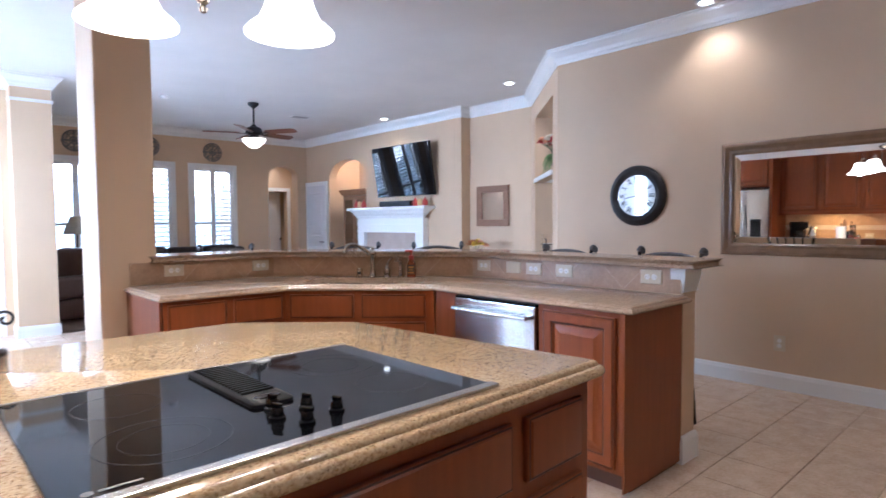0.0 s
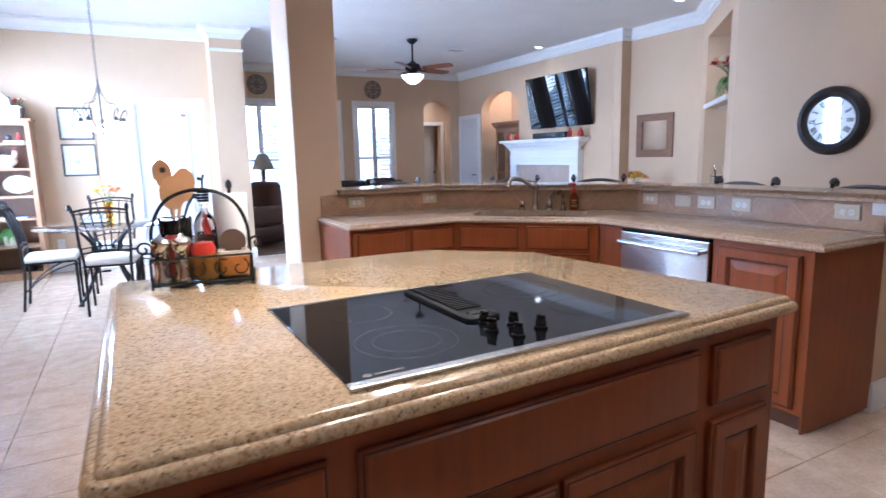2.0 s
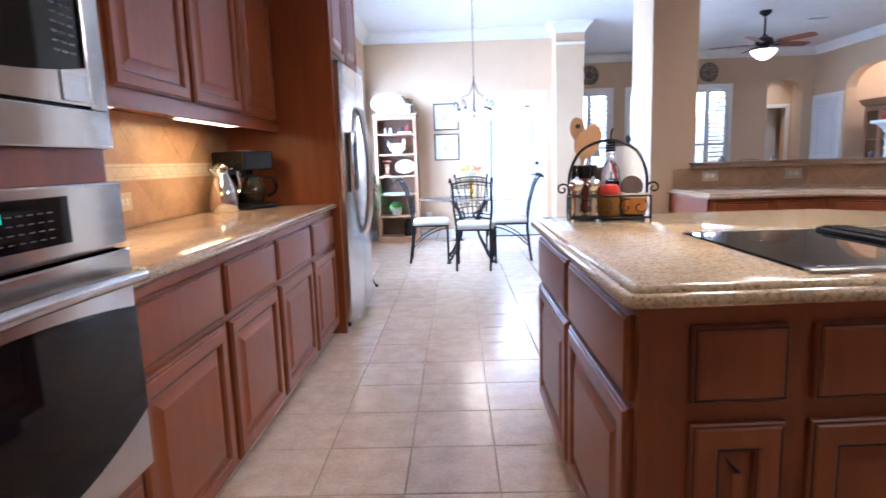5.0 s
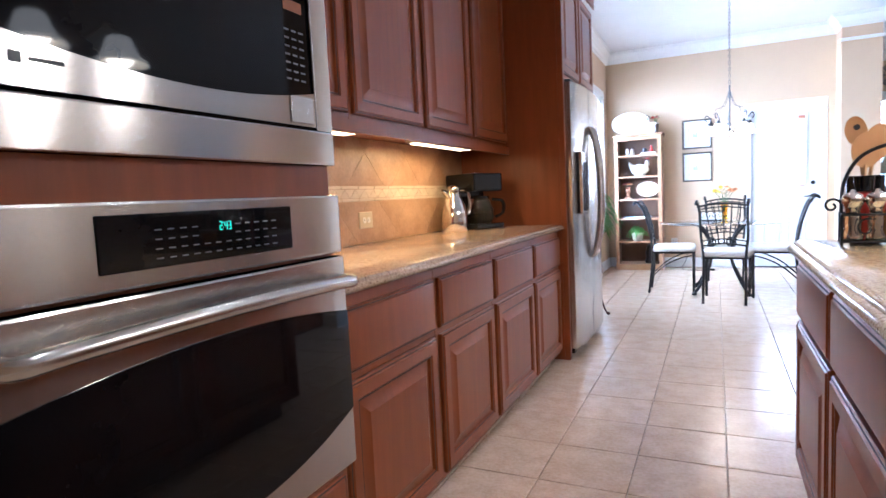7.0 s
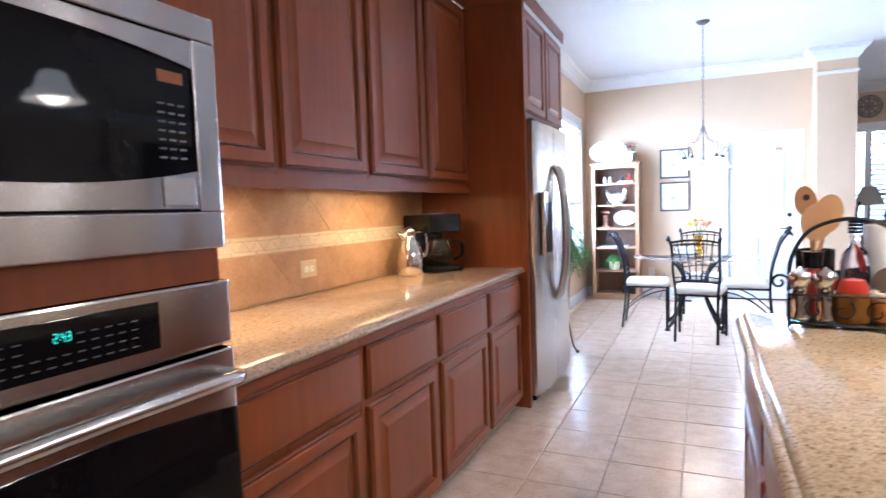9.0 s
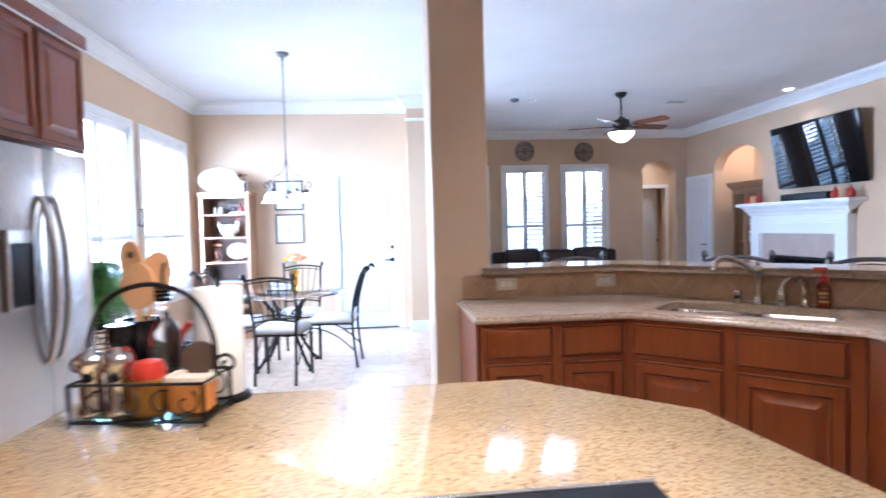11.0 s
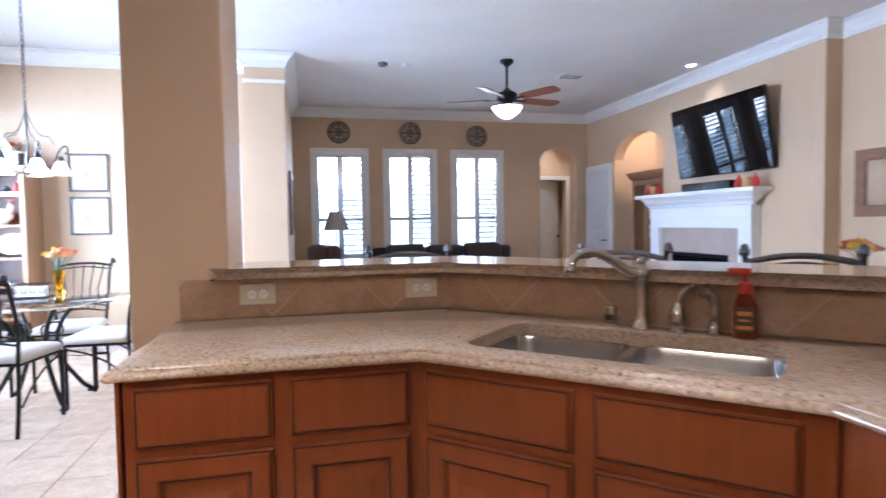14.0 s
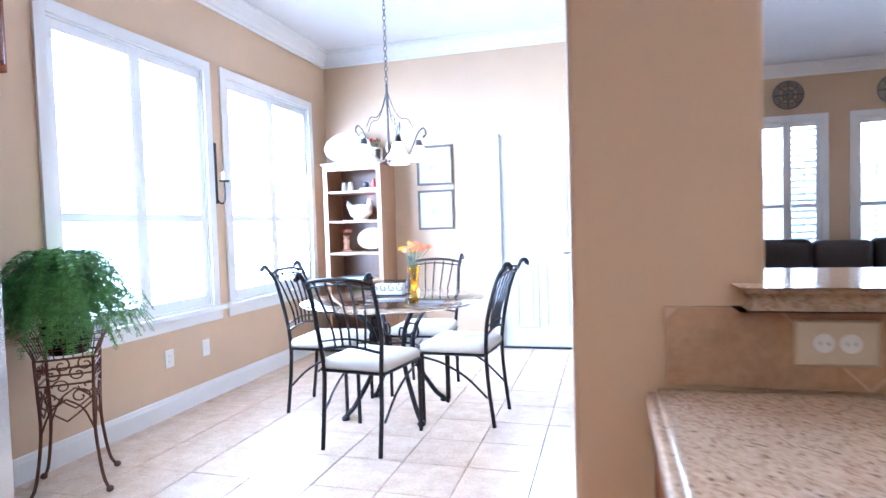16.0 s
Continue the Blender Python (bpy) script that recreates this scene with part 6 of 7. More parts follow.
def leafy(parent, base, n, reach, droop, rng, mat, leaflets=9, width=0.03, up=0.5):
    """Arching fronds with paired leaflets."""
    for k in range(n):
        a = 2.399 * k + rng.uniform(-0.25, 0.25)
        ln = reach * rng.uniform(0.65, 1.08)
        rise = up * rng.uniform(0.35, 1.2) * reach
        drop = droop * rng.uniform(0.4, 1.3) * reach
        ca, sa = math.cos(a), math.sin(a)
        spine = smooth_path([base, (base[0] + ca * ln * 0.3, base[1] + sa * ln * 0.3, base[2] + rise * 0.8), (base[0] + ca * ln * 0.7, base[1] + sa * ln * 0.7, base[2] + rise * 0.75 - drop * 0.25), (base[0] + ca * ln, base[1] + sa * ln, base[2] + rise * 0.4 - drop)], 7)
        bm = bmesh.new()
        tube(spine, 0.0016, 4, bm)
        m_ = len(spine)
        for q in range(2, m_):
            p = spine[q]
            dd = (spine[min(q + 1, m_ - 1)] - spine[q - 1]).normalized()
            side = dd.cross(Vector((0, 0, 1)))
            side = side.normalized() if side.length > 1e-4 else Vector((1, 0, 0))
            nor = side.cross(dd)
            wl = width * (1.25 - q / m_) * rng.uniform(0.8, 1.2)
            for s in (-1, 1):
                for half_ in (0.0, 0.5):
                    c = p + dd * half_ * 0.02
                    tip = c + side * s * wl * 1.6 + dd * wl * 0.5 + nor * rng.uniform(-0.012, 0.008)
                    mid = c + side * s * wl * 0.8
                    bm.faces.new([bm.verts.new(v) for v in (c, mid + dd * wl * 0.36, tip, mid - dd * wl * 0.2)])
        part("frond", bm, mat, parent)


o = thing("potted_ivy", SO(0.27, 0.14, 0.40), "leafy green plant in a white pot on the shelf", "plant")
part("pot", lathe([(0, 0), (0.06, 0), (0.078, 0.10), (0.082, 0.11), (0.074, 0.108), (0, 0.09)], 18), CREAM, o, "white pot", None, True)
leafy(o, (0, 0, 0.10), 26, 0.16, 0.5, rng, FERN, 9, 0.020, 0.6)
o = thing("bear_ornament", SO(0.43, 0.15, 0.0855), "dark iron ornament on the bottom shelf", "ornament")
part("body", lathe([(0, 0), (0.06, 0), (0.065, 0.02), (0.045, 0.08), (0.06, 0.14), (0.04, 0.20), (0.045, 0.23), (0.0, 0.27)], 14), IRON, o, "", None, True)
# on top of the bookshelf
o = thing("serving_platter", pose(-0.98, 8.61, 1.866), "large white oval platter leaning on the bookshelf", "platter")
part("platter", lathe([(0, 0.0), (0.16, 0.0), (0.22, 0.015), (0.25, 0.026), (0.25, 0.032), (0.21, 0.022), (0.15, 0.008), (0, 0.008)], 36, None, (0, 0, 0), 1.0, 0.62), WHITEP, o, "", pose(0, 0, 0.162, 78, 0, 0), True, 60)
part("stand", tube([(-0.08, -0.05, 0.005), (-0.08, 0.02, 0.004), (0.08, 0.02, 0.004), (0.08, -0.05, 0.005)], 0.005, 6), IRON, o)
o = thing("white_tureen", pose(-0.76, 8.57, 1.866), "white rectangular serving dish on the bookshelf", "dish")
part("dish", slab_profile(round_corners([(-0.14, -0.07), (0.14, -0.07), (0.14, 0.07), (-0.14, 0.07)], [0.03] * 4), [(0.02, 0), (0, 0.02), (-0.01, 0.13), (-0.01, 0.14), (0.02, 0.14), (0.03, 0.13)]), WHITEP, o, "", None, True)
part("stand_scroll", tube(spiral((0.0, -0.05, 0.20), 0.05, 0.012, 0, 420, "xz", 20), 0.005, 6), IRON, o, "black scroll handle", None, True)
o = thing("flower_sprig", pose(-0.64, 8.53, 1.866), "small pot of red flowers on the bookshelf", "flowers")
part("pot", lathe([(0, 0), (0.03, 0), (0.04, 0.12), (0.035, 0.12), (0, 0.10)], 12), BROWNC, o, "", None, True)
bouquet(o, (0, 0, 0.12), 0.10, 0.06, [PINK, RED, IVORYP], rng, 8, 0.024)


def framed(name, m, w, h, frame_w, depth, frame_mat, label, mat_w=0.05, art=None, category="picture"):
    f = thing(name, m, label, category)
    for x0, x1, z0, z1 in ((0, w, 0, frame_w), (0, w, h - frame_w, h), (0, frame_w, frame_w, h - frame_w), (w - frame_w, w, frame_w, h - frame_w)):
        part("frame_rail", boxes((x0, x1, -depth, -0.002, z0, z1), bevel=0.004), frame_mat, f)
    return f


for z in (1.185, 1.63):
    f = framed("framed_print", pose(-0.322, 8.82, z), 0.372, 0.395, 0.022, 0.022, CHAMPAGNE, "small framed sketch behind a white mat")
    part("mat", boxes((0.022, 0.350, -0.010, -0.004, 0.022, 0.373)), PAPER, f, "white mat")
    part("inner_line", boxes((0.080, 0.292, -0.0108, -0.0102, 0.080, 0.315)), ARTA, f)
    part("sheet", boxes((0.084, 0.288, -0.0116, -0.0109, 0.084, 0.311)), PAPER, f)
    bm = bmesh.new()
    for x, zz, hh in ((0.15, 0.15, 0.06), (0.18, 0.145, 0.075)):
        lathe([(0, 0), (0.012, 0.01), (0.016, 0.03), (0.006, hh), (0, hh + 0.004)], 10, bm, (x, -0.0118, zz), 1, 0.05)
    part("drawing", bm, ARTA, f, "small grey sketch")
sc = thing("wall_sconce", pose(-1.329, 6.985, 1.44, 0, 0, 90), "tall black iron wall candle sconce with candle", "sconce")
part("bar", boxes((-0.016, 0.016, -0.012, -0.001, 0, 0.46), bevel=0.003), IRON, sc)
part("hook", tube(smooth_path([(0, -0.012, 0.03), (0.0, -0.05, 0.0), (0.0, -0.08, 0.03), (0.0, -0.08, 0.16)], 5), 0.007, 6), IRON, sc, "", None, True)
part("dish", lathe([(0, 0.16), (0.035, 0.16), (0.04, 0.172), (0, 0.168)], 14, None, (0, -0.08, 0)), IRON, sc, "", None, True)
part("candle", lathe([(0, 0.172), (0.02, 0.172), (0.02, 0.235), (0.004, 0.24), (0.002, 0.25), (0, 0.25)], 14, None, (0, -0.08, 0)), CREAM, sc, "cream candle", None, True)

# fern on a scrolled iron stand
fs = thing("plant_stand", pose(-1.03, 5.43, 0, 0, 0, 40) @ Matrix.Diagonal((0.95, 0.95, 0.88, 1)), "tall rusty-brown wrought-iron plant stand with scrollwork", "plant stand")
for sx in (-1, 1):
    for sy_ in (-1, 1):
        lg = smooth_path([(sx * 0.17, sy_ * 0.17, 0.012), (sx * 0.14, sy_ * 0.14, 0.10), (sx * 0.115, sy_ * 0.115, 0.35), (sx * 0.12, sy_ * 0.12, 0.60), (sx * 0.125, sy_ * 0.125, 0.74)], 5)
        part("leg", tube(lg, 0.008, 7), RUSTIRON, fs, "", None, True)
        part("foot", ball(0.018, (sx * 0.172, sy_ * 0.172, 0.016)), RUSTIRON, fs, "", None, True)
for z, r in ((0.74, 0.127), (0.69, 0.124), (0.60, 0.12)):
    part("square_ring", tube([(-r, -r, z), (r, -r, z), (r, r, z), (-r, r, z)], 0.006, 6, None, True), RUSTIRON, fs)
for k in range(4):
    sm = pose(0, 0, 0, 0, 0, 90 * k)
    for s in (-1, 1):
        for path, r in ((spiral((s * 0.055, -0.122, 0.655), 0.042, 0.01, 90, 90 + s * 400, "xz", 18), 0.0045),
                        (spiral((s * 0.06, -0.12, 0.53), 0.045, 0.01, 0, s * 400, "xz", 18), 0.0045),
                        (smooth_path([(s * 0.115, -0.118, 0.34), (s * 0.07, -0.12, 0.46), (0, -0.121, 0.52)], 5), 0.005),
                        (smooth_path([(s * 0.115, -0.118, 0.50), (s * 0.05, -0.12, 0.44), (0, -0.121, 0.40)], 5), 0.0045)):
            part("scroll", tube(path, r, 5), RUSTIRON, fs, "", sm, True)
    bm = bmesh.new()
    for q in range(7):
        x = -0.12 + q * 0.04
        tube(smooth_path([(x, -0.127, 0.74), (x * 1.1, -0.145, 0.80), (x * 1.2, -0.175, 0.87)], 3), 0.003, 5, bm)
    for z, r in ((0.79, 0.14), (0.83, 0.155), (0.87, 0.175)):
        tube([(-r, -r, z), (r, -r, z)], 0.003, 5, bm)
    part("basket_side", bm, RUSTIRON, fs, "wire basket side", sm)
fp = thing("boston_fern", pose(-1.03, 5.43, 0.66), "lush green fern in a dark pot on the stand", "plant")
part("pot", lathe([(0, 0), (0.085, 0), (0.115, 0.12), (0.12, 0.15), (0.11, 0.15), (0.09, 0.13), (0, 0.13)], 20), BLACKP, fp, "dark pot", None, True)
leafy(fp, (0, 0, 0.14), 190, 0.36, 0.40, random.Random(11), FERN, 12, 0.032, 1.0)

# ---- things on the island and the counter ----
cdm = pose(0.615, 2.372, 0.9212, 0, 0, -7)
cy = thing("condiment_caddy", cdm, "black wire caddy with scrolled ends and glass tray", "caddy")
CWd, CDp = 0.155, 0.075
part("glass_tray", slab_profile(round_corners([(-CWd, -CDp), (CWd, -CDp), (CWd, CDp), (-CWd, CDp)], [0.01] * 4), [(0, 0.010), (0, 0.018)]), TEALG, cy, "teal glass tray")
part("lower_rim", tube([(-CWd, -CDp, 0.012), (CWd, -CDp, 0.012), (CWd, CDp, 0.012), (-CWd, CDp, 0.012)], 0.004, 6, None, True), IRON, cy)
part("upper_rim", tube([(-CWd, -CDp, 0.098), (CWd, -CDp, 0.098), (CWd, CDp, 0.098), (-CWd, CDp, 0.098)], 0.004, 6, None, True), IRON, cy)
for sx in (-1, 1):
    for sy_ in (-1, 1):
        part("post", tube([(sx * CWd, sy_ * CDp, 0.0), (sx * CWd, sy_ * CDp, 0.10)], 0.005, 6), IRON, cy)
    part("end_scroll", tube(spiral((sx * (CWd + 0.025), 0, 0.125), 0.026, 0.006, 180 if sx > 0 else 0, (180 - 430) if sx > 0 else 430, "xz", 20), 0.004, 6), IRON, cy, "scrolled end", None, True)
part("handle", tube(smooth_path([(-CWd, 0, 0.098), (-0.148, 0, 0.20), (-0.10, 0, 0.285), (0, 0, 0.318), (0.10, 0, 0.285), (0.148, 0, 0.20), (CWd, 0, 0.098)], 7), 0.006, 8), IRON, cy, "arched handle", None, True)
for y in (-CDp - 0.001, CDp + 0.001):
    for x, s in ((-0.09, 1), (-0.02, -1), (0.06, 1), (0.115, -1)):
        part("scroll", tube(spiral((x, y, 0.055), 0.032, 0.008, 60, 60 + s * 330, "xz", 16), 0.0028, 5), IRON, cy, "", None, True)
CM = lambda x, y, z=0.0185: cdm @ pose(x, y, z)
for x in (-0.125, -0.062):
    o = thing("pepper_mill", CM(x, -0.035), "polished silver pepper mill in the caddy", "mill")
    part("body", lathe([(0, 0), (0.030, 0), (0.032, 0.01), (0.024, 0.03), (0.026, 0.06), (0.021, 0.09), (0.024, 0.10), (0.031, 0.115), (0.033, 0.128), (0.026, 0.143), (0.010, 0.15), (0.006, 0.158), (0, 0.16)], 18), CHROME, o, "", None, True, 60)
o = thing("paprika_jar", CM(-0.092, 0.03), "dark red sauce bottle with black cap", "bottle")
part("bottle", lathe([(0, 0), (0.028, 0), (0.030, 0.01), (0.030, 0.12), (0.018, 0.15), (0, 0.15)], 16), RED, o, "", None, True)
part("cap", lathe([(0, 0.15), (0.026, 0.15), (0.030, 0.20), (0, 0.20)], 16), BLACKP, o, "black cap", None, True)
o = thing("sauce_jar", CM(0.005, -0.025), "squat jar of red-brown sauce with orange lid", "jar")
part("jar", lathe([(0, 0), (0.042, 0), (0.045, 0.01), (0.045, 0.075), (0.040, 0.085), (0, 0.085)], 20), OLIVE, o, "", None, True)
part("lid", lathe([(0, 0.085), (0.038, 0.085), (0.040, 0.10), (0.030, 0.122), (0.0, 0.128)], 20), RED, o, "orange-red lid", None, True)
o = thing("oil_bottle", CM(0.015, 0.035), "clear glass oil bottle with black pourer", "bottle")
part("bottle", lathe([(0, 0), (0.036, 0), (0.038, 0.006), (0.038, 0.17), (0.030, 0.20), (0.014, 0.22), (0.013, 0.245), (0.017, 0.25), (0.017, 0.255), (0.0, 0.255)], 20), CLEAR, o, "", None, True, 50)
for k in range(4):
    part("pourer_ring", lathe([(0, 0), (0.020, 0), (0.020, 0.008), (0, 0.008)], 14), BLACKP, o, "", pose(0, 0, 0.2555 + k * 0.010), True)
part("spout", tube([(0, 0, 0.295), (0.002, 0, 0.33), (0.008, 0, 0.348)], 0.004, 8), IRON, o, "thin metal spout")
o = thing("crock_with_lid", CM(0.10, -0.01), "mustard crock with cream rim and upright dark lid", "crock")
part("crock", slab_profile(round_corners([(-0.05, -0.045), (0.05, -0.045), (0.05, 0.045), (-0.05, 0.045)], [0.03] * 4), [(0.012, 0.0), (0.004, 0.006), (-0.001, 0.07)]), ORANGE, o, "mustard-orange glaze", None, True)
part("rim", slab_profile(round_corners([(-0.052, -0.047), (0.052, -0.047), (0.052, 0.047), (-0.052, 0.047)], [0.03] * 4), [(0.0, 0.0705), (-0.002, 0.078), (0.0, 0.088), (0.012, 0.088), (0.014, 0.08)]), CREAM, o, "cream rim", None, True)
part("lid", lathe([(0, 0), (0.045, 0), (0.045, 0.006), (0, 0.006)], 24), BROWNC, o, "dark round lid", pose(0.0, 0.045, 0.11, 78), True)
# utensil crock with wooden spoons behind the caddy
uc = thing("utensil_crock", pose(0.545, 2.495, 0.9212), "black utensil holder with wooden spoons", "utensil holder")
part("holder", lathe([(0, 0), (0.045, 0), (0.05, 0.01), (0.055, 0.22), (0.05, 0.22), (0.04, 0.02), (0, 0.012)], 20), BLACKP, uc, "", None, True)


def paddle(w, h, t=0.008):
    bm = bmesh.new()
    n = 28
    pts = []
    for k in range(n):
        a = math.pi * 2 * k / n
        pts.append((w / 2 * math.cos(a), h / 2 * math.sin(a)))
    prism(pts, -t / 2, t / 2, bm)
    bm.transform(pose(0, 0, 0, 90, 0, 0))
    return bm


for x, y, z, tw_, ln, w, h in ((-0.025, 0.012, 0.372, -8, 0.25, 0.064, 0.10), (0.0, -0.012, 0.305, 3, 0.2, 0.085, 0.12), (0.036, 0.012, 0.330, 11, 0.22, 0.080, 0.125)):
    m_ = pose(x, y, z, 0, tw_, rng.uniform(-30, 30))
    sp = part("spoon_bowl", paddle(w, h), WOODSPOON, uc, "pale wooden spoon head", m_, True, 50)
    if h < 0.11:
        hole = lathe([(0, -0.0046), (0.010, -0.0046), (0.010, 0.0046), (0, 0.0046)], 16)
        part("hole", hole, SLOT, sp, "dark round hole", pose(0.004, 0, 0.012, 90))
    part("spoon_handle", tube([(0, 0, -h / 2 + 0.01), (0, 0, -h / 2 - ln * 0.8)], 0.006, 8), WOODSPOON, sp)
o = thing("red_spoon", pose(0.635, 2.50, 0.9212), "dark cup with a red silicone spatula", "utensil")
part("cup", lathe([(0, 0), (0.03, 0), (0.036, 0.15), (0.032, 0.15), (0, 0.02)], 16), BLACKP, o, "", None, True)
part("spatula", tube(smooth_path([(0, 0, 0.14), (0.01, 0, 0.18), (0.03, 0, 0.205)], 4), [0.009] * 9, 8), RED, o, "red silicone head", None, True)
pt = thing("paper_towel_roll", pose(0.735, 2.505, 0.9212), "white paper towel roll on a dark holder", "paper towel")
part("base", lathe([(0, 0), (0.075, 0), (0.075, 0.01), (0.06, 0.016), (0, 0.016)], 24), IRON, pt, "", None, True)
part("roll", lathe([(0.02, 0.018), (0.058, 0.018), (0.060, 0.022), (0.060, 0.29), (0.058, 0.294), (0.02, 0.294)], 28), PAPER, pt, "white paper roll", None, True)
part("rod", lathe([(0, 0.016), (0.007, 0.016), (0.007, 0.31), (0.012, 0.318), (0.010, 0.335), (0, 0.345)], 12), IRON, pt, "dark finial rod", None, True)

# coffee maker and carafe
cf = thing("coffee_maker", pose(-1.35, 3.63, 0.9215, 0, 0, 66) @ Matrix.Diagonal((1.25, 1.2, 1.02, 1)), "black drip coffee maker with glass jug", "coffee maker")
part("base", boxes((-0.10, 0.10, -0.13, 0.10, 0, 0.035), bevel=0.008), BLACKP, cf)
part("tower", boxes((-0.10, 0.10, 0.02, 0.10, 0.036, 0.25), bevel=0.008), BLACKP, cf)
part("brew_head", boxes((-0.105, 0.105, -0.12, 0.10, 0.235, 0.35), bevel=0.012), BLACKP, cf)
part("chrome_strip", boxes((-0.05, 0.05, -0.04, 0.02, 0.351, 0.356), bevel=0.002), CHROME, cf, "shiny top strip")
jg = part("jug", lathe([(0, 0.036), (0.055, 0.036), (0.072, 0.06), (0.075, 0.12), (0.055, 0.175), (0.052, 0.19), (0, 0.19)], 22, None, (0, -0.05, 0)), CLEAR, cf, "glass jug", None, True)
part("coffee", lathe([(0, 0.04), (0.05, 0.04), (0.066, 0.062), (0.068, 0.10), (0, 0.10)], 22, None, (0, -0.05, 0)), BLACKP, jg, "dark coffee", None, True)
part("jug_lid", lathe([(0, 0.191), (0.054, 0.191), (0.05, 0.208), (0, 0.212)], 20, None, (0, -0.05, 0)), BLACKP, jg, "", None, True)
part("jug_handle", tube(smooth_path([(0.05, -0.09, 0.185), (0.09, -0.13, 0.17), (0.09, -0.13, 0.10), (0.06, -0.10, 0.07)], 5), 0.010, 8), BLACKP, jg, "", None, True)
kt = thing("coffee_carafe", pose(-1.395, 3.42, 0.9215, 0, 0, 60) @ Matrix.Scale(1.10, 4), "polished steel insulated coffee carafe", "carafe")
part("body", lathe([(0, 0), (0.075, 0), (0.078, 0.01), (0.076, 0.09), (0.062, 0.15), (0.040, 0.20), (0.036, 0.225), (0.042, 0.24), (0.034, 0.252), (0.012, 0.262), (0, 0.264)], 24), CHROME, kt, "", None, True, 60)
part("handle", tube(smooth_path([(0.035, 0, 0.235), (0.095, 0, 0.225), (0.115, 0, 0.16), (0.10, 0, 0.10), (0.068, 0, 0.085)], 6), 0.009, 10), CHROME, kt, "", None, True)
part("spout", tube(smooth_path([(-0.035, 0, 0.20), (-0.06, 0, 0.22), (-0.078, 0, 0.235)], 4), [0.02, 0.018, 0.017, 0.016, 0.015, 0.014, 0.012, 0.010, 0.008], 10), CHROME, kt, "", None, True)

# ---- dining wall ----
ROMAN = ("XII", "I", "II", "III", "IIII", "V", "VI", "VII", "VIII", "IX", "X", "XI")


def roman(word, h=0.026):
    """A Roman numeral of slim raised strokes, centred, standing in the local xz plane."""
    width = {"I": 0.011, "V": 0.022, "X": 0.022}
    bm = bmesh.new()
    x = -sum(width[c] for c in word) / 2
    for c in word:
        w = width[c]
        ends = {"I": ((0.5, 0.5, 0.0035),), "V": ((0.08, 0.5, 0.0035), (0.92, 0.5, 0.0018)), "X": ((0.08, 0.92, 0.0035), (0.92, 0.08, 0.0018))}[c]
        for top_, low_, half in ends:
            xt, xl = x + w * top_, x + w * low_
            quad = [(xl - half, -h), (xl + half, -h), (xt + half, h), (xt - half, h)]
            back, front = [bm.verts.new((u, -0.0322, v)) for u, v in quad], [bm.verts.new((u, -0.0335, v)) for u, v in quad]
            bm.faces.new(front)
            for i in range(4):
                j = (i + 1) % 4
                bm.faces.new((back[i], back[j], front[j], front[i]))
        x += w
    return bm


ck_ = thing("wall_clock", pose(5.52, 2.995, 1.545, 0, 0, -90), "round black wall clock with ivory face", "clock")
R = 0.275
rim = [(0.0, 0.002), (R, 0.002), (R, 0.03), (R - 0.02, 0.055), (R - 0.05, 0.062), (R - 0.065, 0.05), (R - 0.085, 0.045), (R - 0.09, 0.03), (0, 0.03)]
part("rim", lathe(rim, 48), CLOCKRIM, ck_, "black moulded rim", pose(0, 0, 0, 90), True, 50)
part("face", lathe([(0, 0.0305), (R - 0.092, 0.0305), (R - 0.092, 0.032), (0, 0.032)], 40), WHITEP, ck_, "ivory dial", pose(0, 0, 0, 90))
for k in range(12):
    a = radians(30 * k)
    part("numeral", roman(ROMAN[k]), IRON, ck_, "", pose(0, 0, 0, 0, math.degrees(a), 0) @ pose(0, 0, 0.147))
part("hour_hand", boxes((-0.004, 0.004, -0.036, -0.034, -0.02, 0.085)), IRON, ck_, "", pose(0, 0, 0, 0, 80, 0))
part("minute_hand", boxes((-0.003, 0.003, -0.0375, -0.0362, -0.02, 0.13)), IRON, ck_, "", pose(0, 0, 0, 0, 258, 0))
part("glass_cover", lathe([(0, 0.041), (R - 0.088, 0.041), (R - 0.088, 0.043), (0, 0.043)], 40), CLEAR, ck_, "flat glass cover", pose(0, 0, 0, 90)).visible_shadow = False

bmr = thing("large_wall_mirror", pose(5.52, 2.245, 1.037, 0, 0, -90), "large mirror with bronze-brown wooden frame on the wall", "mirror")
MW, MH, FWd = 1.55, 0.895, 0.095
PROF = [(0.0, 0.0), (0.0, 0.022), (0.012, 0.034), (0.03, 0.036), (0.06, 0.022), (0.08, 0.026), (0.095, 0.012), (0.095, 0.0)]
bm = bmesh.new()
rg = [[bm.verts.new((x, -0.002 - y, z)) for x, z in ((d, d), (MW - d, d), (MW - d, MH - d), (d, MH - d))] for d, y in PROF]
for a, b in zip(rg, rg[1:]):
    for i in range(4):
        j = (i + 1) % 4
        bm.faces.new((a[i], a[j], b[j], b[i]))
part("frame", bm, BRONZEWOOD, bmr, "bronze-brown moulded frame", None, True, 30)
part("mirror_glass", raised(MW - 0.184, MH - 0.184, [(0, 0.003), (0.0, 0.006), (0.05, 0.0105), (0.052, 0.010)]), MIRROR, bmr, "bevelled mirror glass", pose(0.092, -0.002, 0.092))

